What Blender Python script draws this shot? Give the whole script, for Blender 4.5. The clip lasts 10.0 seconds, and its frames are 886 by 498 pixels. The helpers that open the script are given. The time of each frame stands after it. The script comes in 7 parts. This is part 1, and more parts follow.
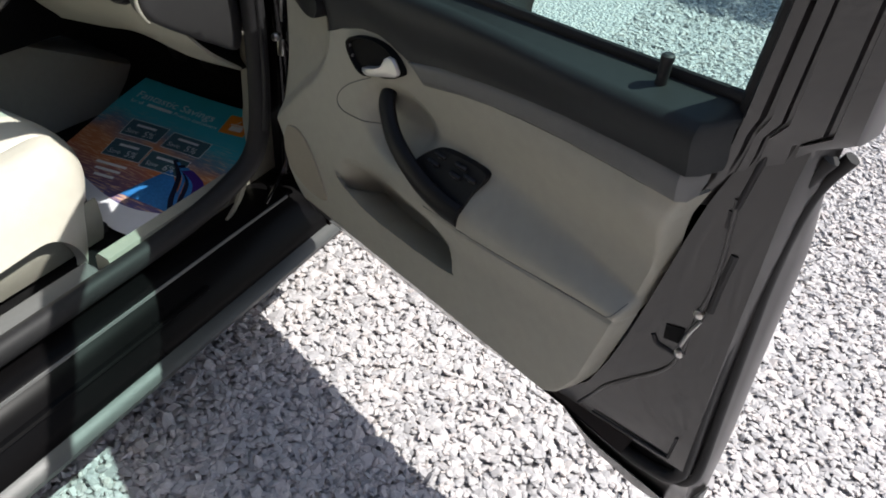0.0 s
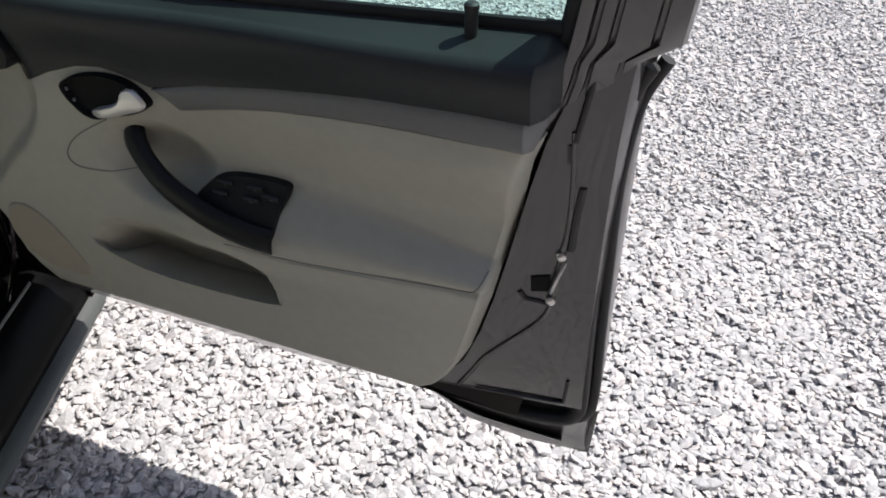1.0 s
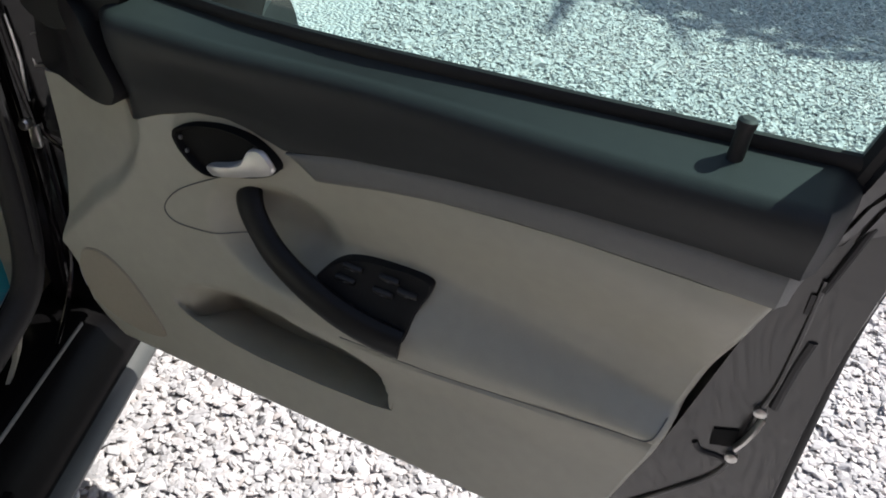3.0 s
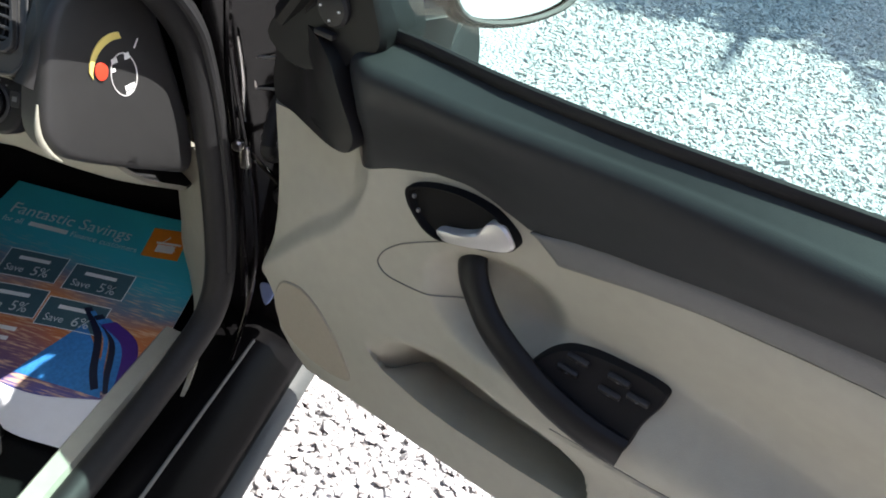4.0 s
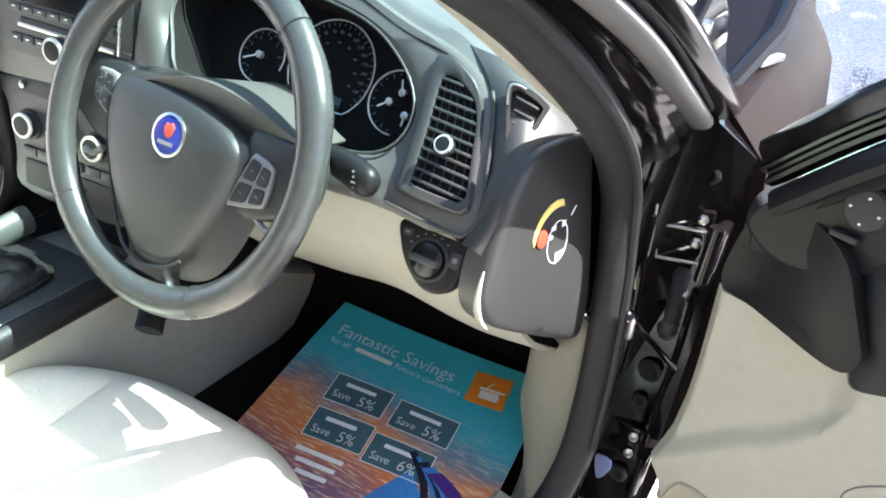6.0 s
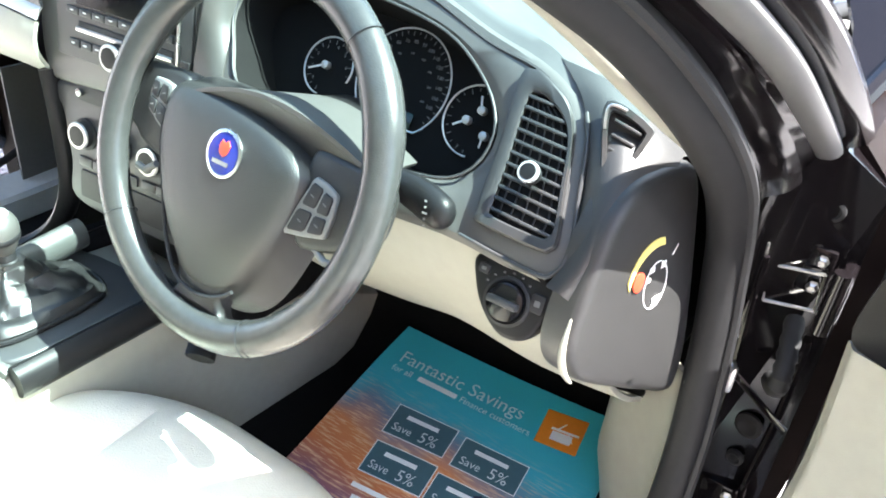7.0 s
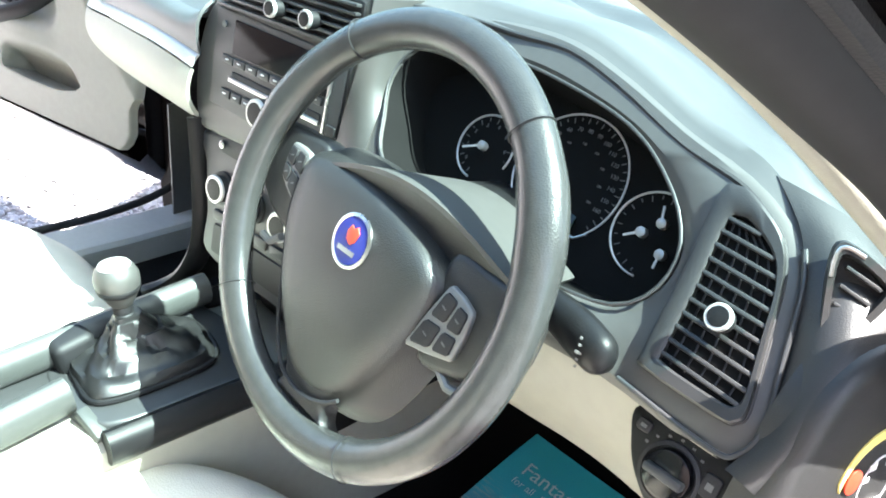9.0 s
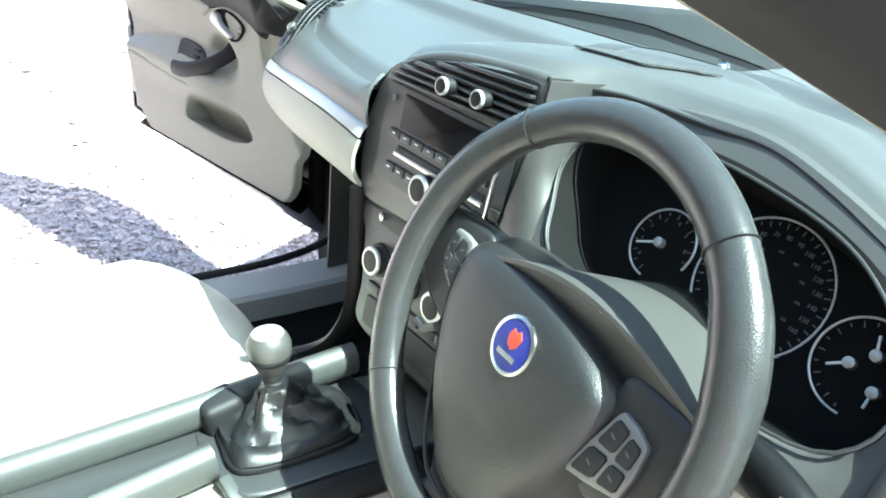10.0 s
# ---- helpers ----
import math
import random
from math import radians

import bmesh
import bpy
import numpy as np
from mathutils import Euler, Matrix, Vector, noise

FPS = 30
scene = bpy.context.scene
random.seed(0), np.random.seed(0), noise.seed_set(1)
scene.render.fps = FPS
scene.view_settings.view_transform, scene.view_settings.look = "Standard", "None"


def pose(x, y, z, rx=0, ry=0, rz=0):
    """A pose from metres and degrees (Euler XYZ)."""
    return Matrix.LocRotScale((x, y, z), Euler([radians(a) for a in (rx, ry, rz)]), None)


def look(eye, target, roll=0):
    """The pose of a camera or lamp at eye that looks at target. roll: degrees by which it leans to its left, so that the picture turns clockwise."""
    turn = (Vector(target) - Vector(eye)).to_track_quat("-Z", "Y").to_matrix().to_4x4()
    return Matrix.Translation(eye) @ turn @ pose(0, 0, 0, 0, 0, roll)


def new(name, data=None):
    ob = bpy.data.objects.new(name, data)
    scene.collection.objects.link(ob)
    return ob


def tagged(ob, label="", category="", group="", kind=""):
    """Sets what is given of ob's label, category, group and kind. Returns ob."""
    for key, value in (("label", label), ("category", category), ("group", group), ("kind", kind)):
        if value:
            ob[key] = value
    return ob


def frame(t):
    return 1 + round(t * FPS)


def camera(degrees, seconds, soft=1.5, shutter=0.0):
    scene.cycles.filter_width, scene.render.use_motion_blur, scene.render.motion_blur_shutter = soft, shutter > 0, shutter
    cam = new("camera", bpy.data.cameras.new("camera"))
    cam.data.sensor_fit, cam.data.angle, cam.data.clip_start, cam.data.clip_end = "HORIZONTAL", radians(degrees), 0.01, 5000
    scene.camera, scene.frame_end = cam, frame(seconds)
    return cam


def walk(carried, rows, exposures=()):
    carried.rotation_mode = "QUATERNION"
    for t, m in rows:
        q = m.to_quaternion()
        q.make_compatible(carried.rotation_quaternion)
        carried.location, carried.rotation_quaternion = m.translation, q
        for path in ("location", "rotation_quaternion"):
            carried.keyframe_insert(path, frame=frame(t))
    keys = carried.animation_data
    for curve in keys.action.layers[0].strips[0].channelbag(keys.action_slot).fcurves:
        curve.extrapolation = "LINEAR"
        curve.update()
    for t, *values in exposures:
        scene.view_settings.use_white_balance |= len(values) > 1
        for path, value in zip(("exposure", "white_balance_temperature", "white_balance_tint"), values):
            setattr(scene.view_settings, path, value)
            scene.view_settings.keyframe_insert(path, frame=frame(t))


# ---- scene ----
cam = camera(58.8, 10.0, soft=1.8)
PATH = [
    (0, (1.733, -0.865, 1.34), (1.084, 0.598, 0.141), 6.7),
    (0.5, (1.687, -0.754, 1.309), (1.392, 0.834, 0.129), 2.4),
    (1, (1.588, -0.79, 1.302), (1.578, 0.795, 0.082), 1.1),
    (1.5, (1.536, -0.845, 1.301), (1.744, 0.78, 0.154), 2.3),
    (2, (1.502, -0.797, 1.292), (1.778, 0.847, 0.188), 6.0),
    (2.5, (1.453, -0.709, 1.283), (1.581, 0.933, 0.149), 6.3),
    (2.7, (1.431, -0.667, 1.276), (1.492, 0.962, 0.117), 6.2),
    (3.8, (1.311, -0.518, 1.285), (1.064, 1.057, 0.076), 9.5),
    (4, (1.259, -0.528, 1.288), (0.964, 1.04, 0.082), 9.0),
    (4.1, (1.229, -0.531, 1.294), (0.926, 1.03, 0.08), 9.5),
    (4.5, (1.136, -0.573, 1.303), (0.708, 1.001, 0.145), 8.3),
    (5, (1.042, -0.564, 1.294), (0.472, 1.032, 0.23), 7.5),
    (5.5, (0.986, -0.529, 1.286), (0.277, 1.015, 0.231), 6.9),
    (6.8, (0.886, -0.49, 1.253), (0.067, 1.017, 0.225), 7.7),
    (7, (0.877, -0.44, 1.25), (-0.018, 1.009, 0.202), 6.2),
    (7.5, (0.848, -0.413, 1.251), (-0.163, 0.958, 0.203), 7.0),
    (8, (0.849, -0.443, 1.259), (-0.198, 0.915, 0.23), 6.5),
    (8.5, (0.83, -0.408, 1.244), (-0.269, 0.936, 0.251), 7.0),
    (9, (0.784, -0.336, 1.23), (-0.43, 0.927, 0.266), 7.6),
    (9.5, (0.747, -0.323, 1.234), (-0.562, 0.87, 0.304), 6.8),
    (10, (0.721, -0.313, 1.242), (-0.761, 0.69, 0.348), 6.1),
]
EXPOSURES = [(0.0, 0.50), (2.7, 0.52), (4.0, 1.51), (4.5, 1.80), (5.5, 2.44), (7.0, 3.24), (8.5, 3.08), (9.5, 2.87), (10.0, 2.57)]
walk(cam, [(t, look(eye, target, roll)) for t, eye, target, roll in PATH], EXPOSURES)

# ---- sky and sun ----
TO_SUN = Vector((0.60, 0.24, 1.0)).normalized()
world = bpy.data.worlds.new("sky")
scene.world = world
world.use_nodes = True
wn = world.node_tree.nodes
wn.clear()
sky = wn.new("ShaderNodeTexSky")
sky.sky_type, sky.sun_disc = "NISHITA", False
sky.air_density, sky.dust_density, sky.ozone_density = 1.0, 2.2, 1.5
sky.sun_elevation = math.asin(TO_SUN.z)
sky.sun_rotation = math.atan2(TO_SUN.x, TO_SUN.y)
wbg, wout = wn.new("ShaderNodeBackground"), wn.new("ShaderNodeOutputWorld")
wbg.inputs["Strength"].default_value = 0.12
world.node_tree.links.new(sky.outputs[0], wbg.inputs[0])
world.node_tree.links.new(wbg.outputs[0], wout.inputs[0])
sun = new("sun", bpy.data.lights.new("sun", "SUN"))
sun.data.energy, sun.data.angle, sun.data.color = 5.0, radians(0.53), (1.0, 0.97, 0.93)
sun.rotation_mode = "QUATERNION"
sun.rotation_quaternion = TO_SUN.to_track_quat("Z", "Y")


# ---- materials ----
def material(name, colour, rough=0.5, metal=0.0, coat=0.0, vary=0.12, scale=40.0, bump=0.0, bump_scale=400.0,
             spec=0.5, random_tone=0.0, rough_vary=0.1):
    """A surface with tone variation at two scales, uneven roughness and fine relief."""
    m = bpy.data.materials.new(name)
    m.use_nodes = True
    nt = m.node_tree
    n, ln = nt.nodes, nt.links
    b = n["Principled BSDF"]
    b.inputs["Metallic"].default_value = metal
    b.inputs["Coat Weight"].default_value = coat
    b.inputs["Coat Roughness"].default_value = 0.04
    b.inputs["Specular IOR Level"].default_value = spec
    tc = n.new("ShaderNodeTexCoord")
    n1, n2 = n.new("ShaderNodeTexNoise"), n.new("ShaderNodeTexNoise")
    n1.inputs["Scale"].default_value, n1.inputs["Detail"].default_value = scale * 0.15, 3
    n2.inputs["Scale"].default_value, n2.inputs["Detail"].default_value = scale * 3, 4
    for t in (n1, n2):
        ln.new(tc.outputs["Object"], t.inputs["Vector"])
    add = n.new("ShaderNodeMath")
    add.operation = "ADD"
    ln.new(n1.outputs[0], add.inputs[0])
    ln.new(n2.outputs[0], add.inputs[1])
    mr = n.new("ShaderNodeMapRange")
    mr.inputs["From Min"].default_value, mr.inputs["From Max"].default_value = 0.6, 1.4
    mr.inputs["To Min"].default_value, mr.inputs["To Max"].default_value = 1 - vary, 1 + vary
    ln.new(add.outputs[0], mr.inputs["Value"])
    mul = n.new("ShaderNodeVectorMath")
    mul.operation = "SCALE"
    mul.inputs[0].default_value = colour
    ln.new(mr.outputs[0], mul.inputs["Scale"])
    last = mul.outputs[0]
    if random_tone:
        oi = n.new("ShaderNodeObjectInfo")
        r2 = n.new("ShaderNodeMapRange")
        r2.inputs["To Min"].default_value, r2.inputs["To Max"].default_value = 1 - random_tone, 1 + random_tone
        ln.new(oi.outputs["Random"], r2.inputs["Value"])
        mul2 = n.new("ShaderNodeVectorMath")
        mul2.operation = "SCALE"
        ln.new(last, mul2.inputs[0])
        ln.new(r2.outputs[0], mul2.inputs["Scale"])
        last = mul2.outputs[0]
    ln.new(last, b.inputs["Base Color"])
    rr = n.new("ShaderNodeMapRange")
    rr.inputs["From Min"].default_value, rr.inputs["From Max"].default_value = 0.3, 0.7
    rr.inputs["To Min"].default_value, rr.inputs["To Max"].default_value = max(0.02, rough - rough_vary * rough), min(1, rough + rough_vary * rough)
    ln.new(n1.outputs[0], rr.inputs["Value"])
    ln.new(rr.outputs[0], b.inputs["Roughness"])
    if bump:
        vo = n.new("ShaderNodeTexVoronoi")
        vo.inputs["Scale"].default_value = bump_scale
        ln.new(tc.outputs["Object"], vo.inputs["Vector"])
        bp = n.new("ShaderNodeBump")
        bp.inputs["Strength"].default_value, bp.inputs["Distance"].default_value = bump, 0.002
        ln.new(vo.outputs["Distance"], bp.inputs["Height"])
        ln.new(bp.outputs[0], b.inputs["Normal"])
    return m


def glass(name, tint, gloss_rough=0.01):
    """A thin tinted pane: clear tinted see-through with Fresnel-driven gloss."""
    m = bpy.data.materials.new(name)
    m.use_nodes = True
    n, ln = m.node_tree.nodes, m.node_tree.links
    n.clear()
    tr, gl, mx, fr, out = (n.new("ShaderNode" + k) for k in ("BsdfTransparent", "BsdfGlossy", "MixShader", "Fresnel", "OutputMaterial"))
    tr.inputs["Color"].default_value = (*tint, 1)
    gl.inputs["Roughness"].default_value = gloss_rough
    fr.inputs["IOR"].default_value = 1.45
    ln.new(fr.outputs[0], mx.inputs[0])
    ln.new(tr.outputs[0], mx.inputs[1])
    ln.new(gl.outputs[0], mx.inputs[2])
    ln.new(mx.outputs[0], out.inputs[0])
    return m


CREAM = material("cream_moulded_plastic", (0.300, 0.293, 0.242), 0.46, vary=0.07, scale=20, bump=0.12, bump_scale=900)
LEATHER = material("cream_leather", (0.60, 0.575, 0.49), 0.38, vary=0.05, scale=15, bump=0.25, bump_scale=500)
DARK = material("dark_soft_plastic", (0.0095, 0.0095, 0.010), 0.42, spec=0.2, vary=0.15, scale=25, bump=0.07, bump_scale=800)
# dashboard top: charcoal lightened for the sun and sky glare on it
DASH = material("charcoal_lit_tone", (0.070, 0.072, 0.072), 0.40, vary=0.08, scale=20, bump=0.06, bump_scale=1300)
MESH = material("fine_grey_speaker_mesh", (0.055, 0.056, 0.056), 0.60, vary=0.12, scale=60, bump=0.5, bump_scale=700)
# darker copy of the charcoal for the less lit sides and vents
TRIM_SIDE = material("charcoal_shade_tone", (0.025, 0.025, 0.025), 0.42, vary=0.12, scale=20, bump=0.10, bump_scale=1000)
# one grey in two tones: lifted for the shaded sill, lowered for sunlit console
SILL_GREY = material("grey_plastic_lifted_for_shade", (0.42, 0.425, 0.40), 0.45, vary=0.06, scale=30, bump=0.1, bump_scale=800)
CONSOLE_GREY = material("grey_plastic_lowered_for_sun", (0.052, 0.055, 0.052), 0.42, vary=0.06, scale=30, bump=0.1, bump_scale=800)
MOULDING = material("grey_pillar_moulding", (0.10, 0.10, 0.098), 0.38, vary=0.08, scale=30)
DIM_MARK = material("dim_grey_print", (0.10, 0.10, 0.10), 0.5, vary=0.05)
FASCIA = material("grey_satin_plastic", (0.092, 0.090, 0.085), 0.42, metal=0.35, vary=0.06, scale=30)
STACK = material("graphite_satin_plastic", (0.044, 0.045, 0.046), 0.40, metal=0.2, vary=0.08, scale=30)
GLOSS = material("gloss_black_plastic", (0.008, 0.008, 0.009), 0.12, vary=0.1)
BLACK = material("matt_black_plastic", (0.010, 0.010, 0.011), 0.6, vary=0.2, bump=0.1, bump_scale=600)
PAINT = material("black_car_paint", (0.005, 0.004, 0.0045), 0.14, spec=0.28, coat=0.15, vary=0.2, scale=30)
SILL_PAINT = material("black_sill_paint", (0.0035, 0.0033, 0.0035), 0.30, spec=0.07, vary=0.2, scale=30)
PAD = material("dark_airbag_plastic", (0.021, 0.021, 0.0205), 0.36, vary=0.08, scale=30, bump=0.2, bump_scale=900)
DUSTY = material("dusty_black_paint", (0.013, 0.0117, 0.0118), 0.32, coat=0.5, vary=0.16, scale=14)
WING = material("dusty_brown_black_paint", (0.0095, 0.0060, 0.0054), 0.50, spec=0.05, coat=0.0, vary=0.25, scale=12)
UPPER_TRIM = material("charcoal_door_capping", (0.026, 0.028, 0.0285), 0.42, spec=0.14, vary=0.10, scale=25, bump=0.06, bump_scale=1000)
RUBBER = material("black_rubber", (0.013, 0.013, 0.0135), 0.6, spec=0.3, vary=0.2, scale=40)
SILVER = material("satin_silver", (0.62, 0.62, 0.60), 0.28, metal=1.0, vary=0.06)
BUTTON_GREY = material("mid_grey_painted_plastic", (0.20, 0.20, 0.195), 0.38, metal=0.3, vary=0.06)
WELL_BLACK = material("deep_matt_black", (0.005, 0.005, 0.005), 0.75, spec=0.15, vary=0.1)
SILVER_PLASTIC = material("silver_painted_plastic", (0.55, 0.54, 0.52), 0.35, metal=0.5, vary=0.05)
CHROME = material("bright_chrome", (0.85, 0.85, 0.85), 0.08, metal=1.0, vary=0.03)
WHEEL_LEATHER = material("worn_black_leather", (0.038, 0.038, 0.037), 0.26, vary=0.15, scale=30, bump=0.10, coat=0.08, bump_scale=650)
BOOT = material("black_gaiter_leather", (0.011, 0.011, 0.011), 0.38, vary=0.2, bump=0.04, bump_scale=450)
CARPET = material("black_carpet", (0.009, 0.009, 0.009), 0.95, vary=0.4, scale=200, bump=0.8, bump_scale=900, spec=0.1)
GREY_PLASTIC = material("grey_moulded_plastic", (0.11, 0.112, 0.108), 0.5, vary=0.08, bump=0.15, bump_scale=800)
WHITE_MARK = material("white_print", (0.75, 0.75, 0.73), 0.5, vary=0.04)
SPEAKER = material("beige_speaker_cloth", (0.27, 0.245, 0.19), 0.8, vary=0.06, scale=60, bump=0.3, bump_scale=500)
BLUE_FILM = material("pale_blue_film", (0.20, 0.26, 0.46), 0.3, vary=0.08)
YELLOW = material("yellow_sticker", (0.80, 0.66, 0.20), 0.35, vary=0.05)
RED = material("red_sticker", (0.62, 0.06, 0.03), 0.35, vary=0.05)
BLUE = material("blue_enamel", (0.02, 0.03, 0.22), 0.15, coat=0.6, vary=0.05)
BLANK = material("blank_display", (0.004, 0.004, 0.005), 0.12, spec=0.12, vary=0.1)
LCD = material("dim_display", (0.004, 0.018, 0.014), 0.12, vary=0.1)
STEEL = material("zinc_plated_steel", (0.55, 0.54, 0.52), 0.33, metal=1.0, vary=0.2, scale=80)
ENGINE = material("engine_grey", (0.25, 0.25, 0.26), 0.5, metal=0.4, vary=0.3, scale=30)
MIRROR = material("mirror_silver", (0.9, 0.92, 0.92), 0.01, metal=1.0, vary=0.0)
WINDSCREEN = glass("tinted_windscreen_glass", (0.66, 0.88, 0.855))
SIDE_GLASS = glass("tinted_side_glass", (0.64, 0.92, 0.86))


# ---- mesh helpers ----
def curve(pts, n=8, closed=False):
    """A smooth run of points through pts."""
    p = [Vector(q) for q in pts]
    out = []
    last = len(p) if closed else len(p) - 1
    for i in range(last):
        if closed:
            a, b, c, d = p[i - 1], p[i], p[(i + 1) % len(p)], p[(i + 2) % len(p)]
        else:
            a, b, c, d = p[max(i - 1, 0)], p[i], p[i + 1], p[min(i + 2, len(p) - 1)]
        for k in range(n):
            t = k / n
            out.append(0.5 * (2 * b + (c - a) * t + (2 * a - 5 * b + 4 * c - d) * t * t + (3 * b - a - 3 * c + d) * t ** 3))
    if not closed:
        out.append(p[-1])
    return out


def lerp_table(table, v):
    """Value at v on a smooth-cornered table of (v, value)."""
    if v <= table[0][0]:
        return table[0][1]
    for (a, x), (b, y) in zip(table, table[1:]):
        if v <= b:
            return x + (y - x) * (v - a) / (b - a)
    return table[-1][1]


def smooth(a, b, v):
    t = min(1.0, max(0.0, (v - a) / (b - a)))
    return t * t * (3 - 2 * t)


def basis(origin, normal, right=(1, 0, 0)):
    """A frame whose z is the normal and whose x is near right."""
    n = Vector(normal).normalized()
    r = Vector(right)
    r = (r - n * r.dot(n)).normalized()
    u = n.cross(r)
    return Matrix(((r.x, u.x, n.x, origin[0]), (r.y, u.y, n.y, origin[1]), (r.z, u.z, n.z, origin[2]), (0, 0, 0, 1)))


def part(name, bm, mat, parent=None, label="", sharp=38):
    me = bpy.data.meshes.new(name)
    bm.to_mesh(me)
    bm.free()
    me.materials.append(mat)
    me.shade_smooth()
    me.set_sharp_from_angle(angle=radians(sharp))
    ob = new(name, me)
    if parent is not None:
        while parent.parent is not None and parent.parent.parent is not None:
            parent = parent.parent
        ob.parent = parent
    if label:
        ob["label"] = label
    return ob


def thing(name, label, category, group="", at=(0, 0, 0)):
    ob = new(name)
    ob.location = at
    return tagged(ob, label, category, group)


def loft(rings, closed=True, caps=(True, True), m=None):
    bm = bmesh.new()
    rows = [[bm.verts.new((m @ Vector(v)) if m else v) for v in r] for r in rings]
    k = len(rows[0])
    for a, b in zip(rows, rows[1:]):
        for i in range(k if closed else k - 1):
            j = (i + 1) % k
            bm.faces.new((a[i], a[j], b[j], b[i]))
    if closed and caps[0]:
        bm.faces.new(rows[0][::-1])
    if closed and caps[1]:
        bm.faces.new(rows[-1])
    bmesh.ops.recalc_face_normals(bm, faces=bm.faces[:])
    return bm


def tube(path, radius, n=10, closed=False, squash=(1, 1), up=None, twist=0.0):
    """A swept tube; radius may be one number or one per point."""
    p = [Vector(q) for q in path]
    k = len(p)
    rad = radius if isinstance(radius, (list, tuple)) else [radius] * k
    rings = []
    ref = Vector(up) if up else None
    for i in range(k):
        if closed:
            t = (p[(i + 1) % k] - p[i - 1]).normalized()
        else:
            t = (p[min(i + 1, k - 1)] - p[max(i - 1, 0)]).normalized()
        if ref is None:
            ref = Vector((0, 0, 1)) if abs(t.z) < 0.8 else Vector((0, 1, 0))
        a = (ref - t * ref.dot(t)).normalized()
        if not up:
            ref = a
        b = t.cross(a)
        rings.append([p[i] + rad[i] * (squash[0] * math.cos(2 * math.pi * j / n + twist) * a + squash[1] * math.sin(2 * math.pi * j / n + twist) * b) for j in range(n)])
    if closed:
        rings.append(rings[0])
        return loft(rings, caps=(False, False))
    return loft(rings)


def inset(pts, d):
    """The outline moved inwards by d (outline anticlockwise)."""
    out = []
    k = len(pts)
    for i in range(k):
        a, b, c = (Vector(pts[j][:2]) for j in (i - 1, i, (i + 1) % k))
        e, f = (b - a), (c - b)
        e, f = e.normalized() if e.length > 1e-9 else f.normalized(), f.normalized() if f.length > 1e-9 else e.normalized()
        n = Vector((-e.y - f.y, e.x + f.x))
        n = n.normalized() if n.length > 1e-6 else Vector((-e.y, e.x))
        s = max(0.5, n.dot(Vector((-e.y, e.x))))
        out.append(b + n * d / s)
    return out


def ccw(pts):
    area = sum(pts[i - 1][0] * pts[i][1] - pts[i][0] * pts[i - 1][1] for i in range(len(pts)))
    return list(pts) if area > 0 else list(pts)[::-1]


def slab(pts, depth, m, edge=0.002, dome=0.0):
    """A plate of the outline pts in m's xy, its rounded front at z = 0, going back by depth."""
    pts = [Vector(p[:2]) for p in ccw(pts)]
    rings = [[(p.x, p.y, -depth) for p in pts], [(p.x, p.y, -edge) for p in pts]]
    for k in (0.3, 0.65, 1.0):
        q = inset(pts, edge * (1 - math.cos(k * math.pi / 2)))
        rings.append([(p.x, p.y, -edge + edge * math.sin(k * math.pi / 2)) for p in q])
    if dome:
        c = sum(pts, Vector((0, 0))) / len(pts)
        base = inset(pts, edge)
        for k in (0.85, 0.65, 0.4, 0.15):
            rings.append([(*(c + (p - c) * k), dome * (1 - k * k)) for p in base])
    return loft(rings, m=m)


def frame_ring(outer, inner, depth, m, edge=0.002):
    """A flat frame between two outlines with as many points each."""
    o, i = [Vector(p[:2]) for p in outer], [Vector(p[:2]) for p in inner]
    mixed = lambda k: [a.lerp(b, k) for a, b in zip(o, i)]  # noqa: E731
    rings = [[(*p, -depth) for p in o], [(*p, -edge) for p in o], [(*p, 0) for p in mixed(0.15)], [(*p, 0) for p in mixed(0.85)], [(*p, -edge) for p in i], [(*p, -depth) for p in i]]
    return loft(rings, caps=(False, False), m=m)


def patch(f, nu, nv, thick=0.0):
    """A sheet f(s, t), s and t from 0 to 1, with a back sheet at thick along -normal."""
    bm = bmesh.new()
    p = [[Vector(f(i / nu, j / nv)) for i in range(nu + 1)] for j in range(nv + 1)]
    g = [[bm.verts.new(v) for v in row] for row in p]
    for j in range(nv):
        for i in range(nu):
            bm.faces.new((g[j][i], g[j][i + 1], g[j + 1][i + 1], g[j + 1][i]))
    if thick:
        bm.normal_update()
        h = [[bm.verts.new(v.co - v.normal * thick) for v in row] for row in g]
        for j in range(nv):
            for i in range(nu):
                bm.faces.new((h[j][i], h[j + 1][i], h[j + 1][i + 1], h[j][i + 1]))
        for i in range(nu):
            bm.faces.new((g[0][i], h[0][i], h[0][i + 1], g[0][i + 1]))
            bm.faces.new((g[nv][i], g[nv][i + 1], h[nv][i + 1], h[nv][i]))
        for j in range(nv):
            bm.faces.new((g[j][0], g[j + 1][0], h[j + 1][0], h[j][0]))
            bm.faces.new((g[j][nu], h[j][nu], h[j + 1][nu], g[j + 1][nu]))
    return bm


def box(size, m, bevel=0.003, seg=2):
    bm = bmesh.new()
    bmesh.ops.create_cube(bm, size=1)
    bmesh.ops.scale(bm, vec=size, verts=bm.verts)
    if bevel:
        bmesh.ops.bevel(bm, geom=bm.edges[:], offset=bevel, segments=seg, affect="EDGES", profile=0.5)
    bmesh.ops.transform(bm, matrix=m, verts=bm.verts)
    return bm


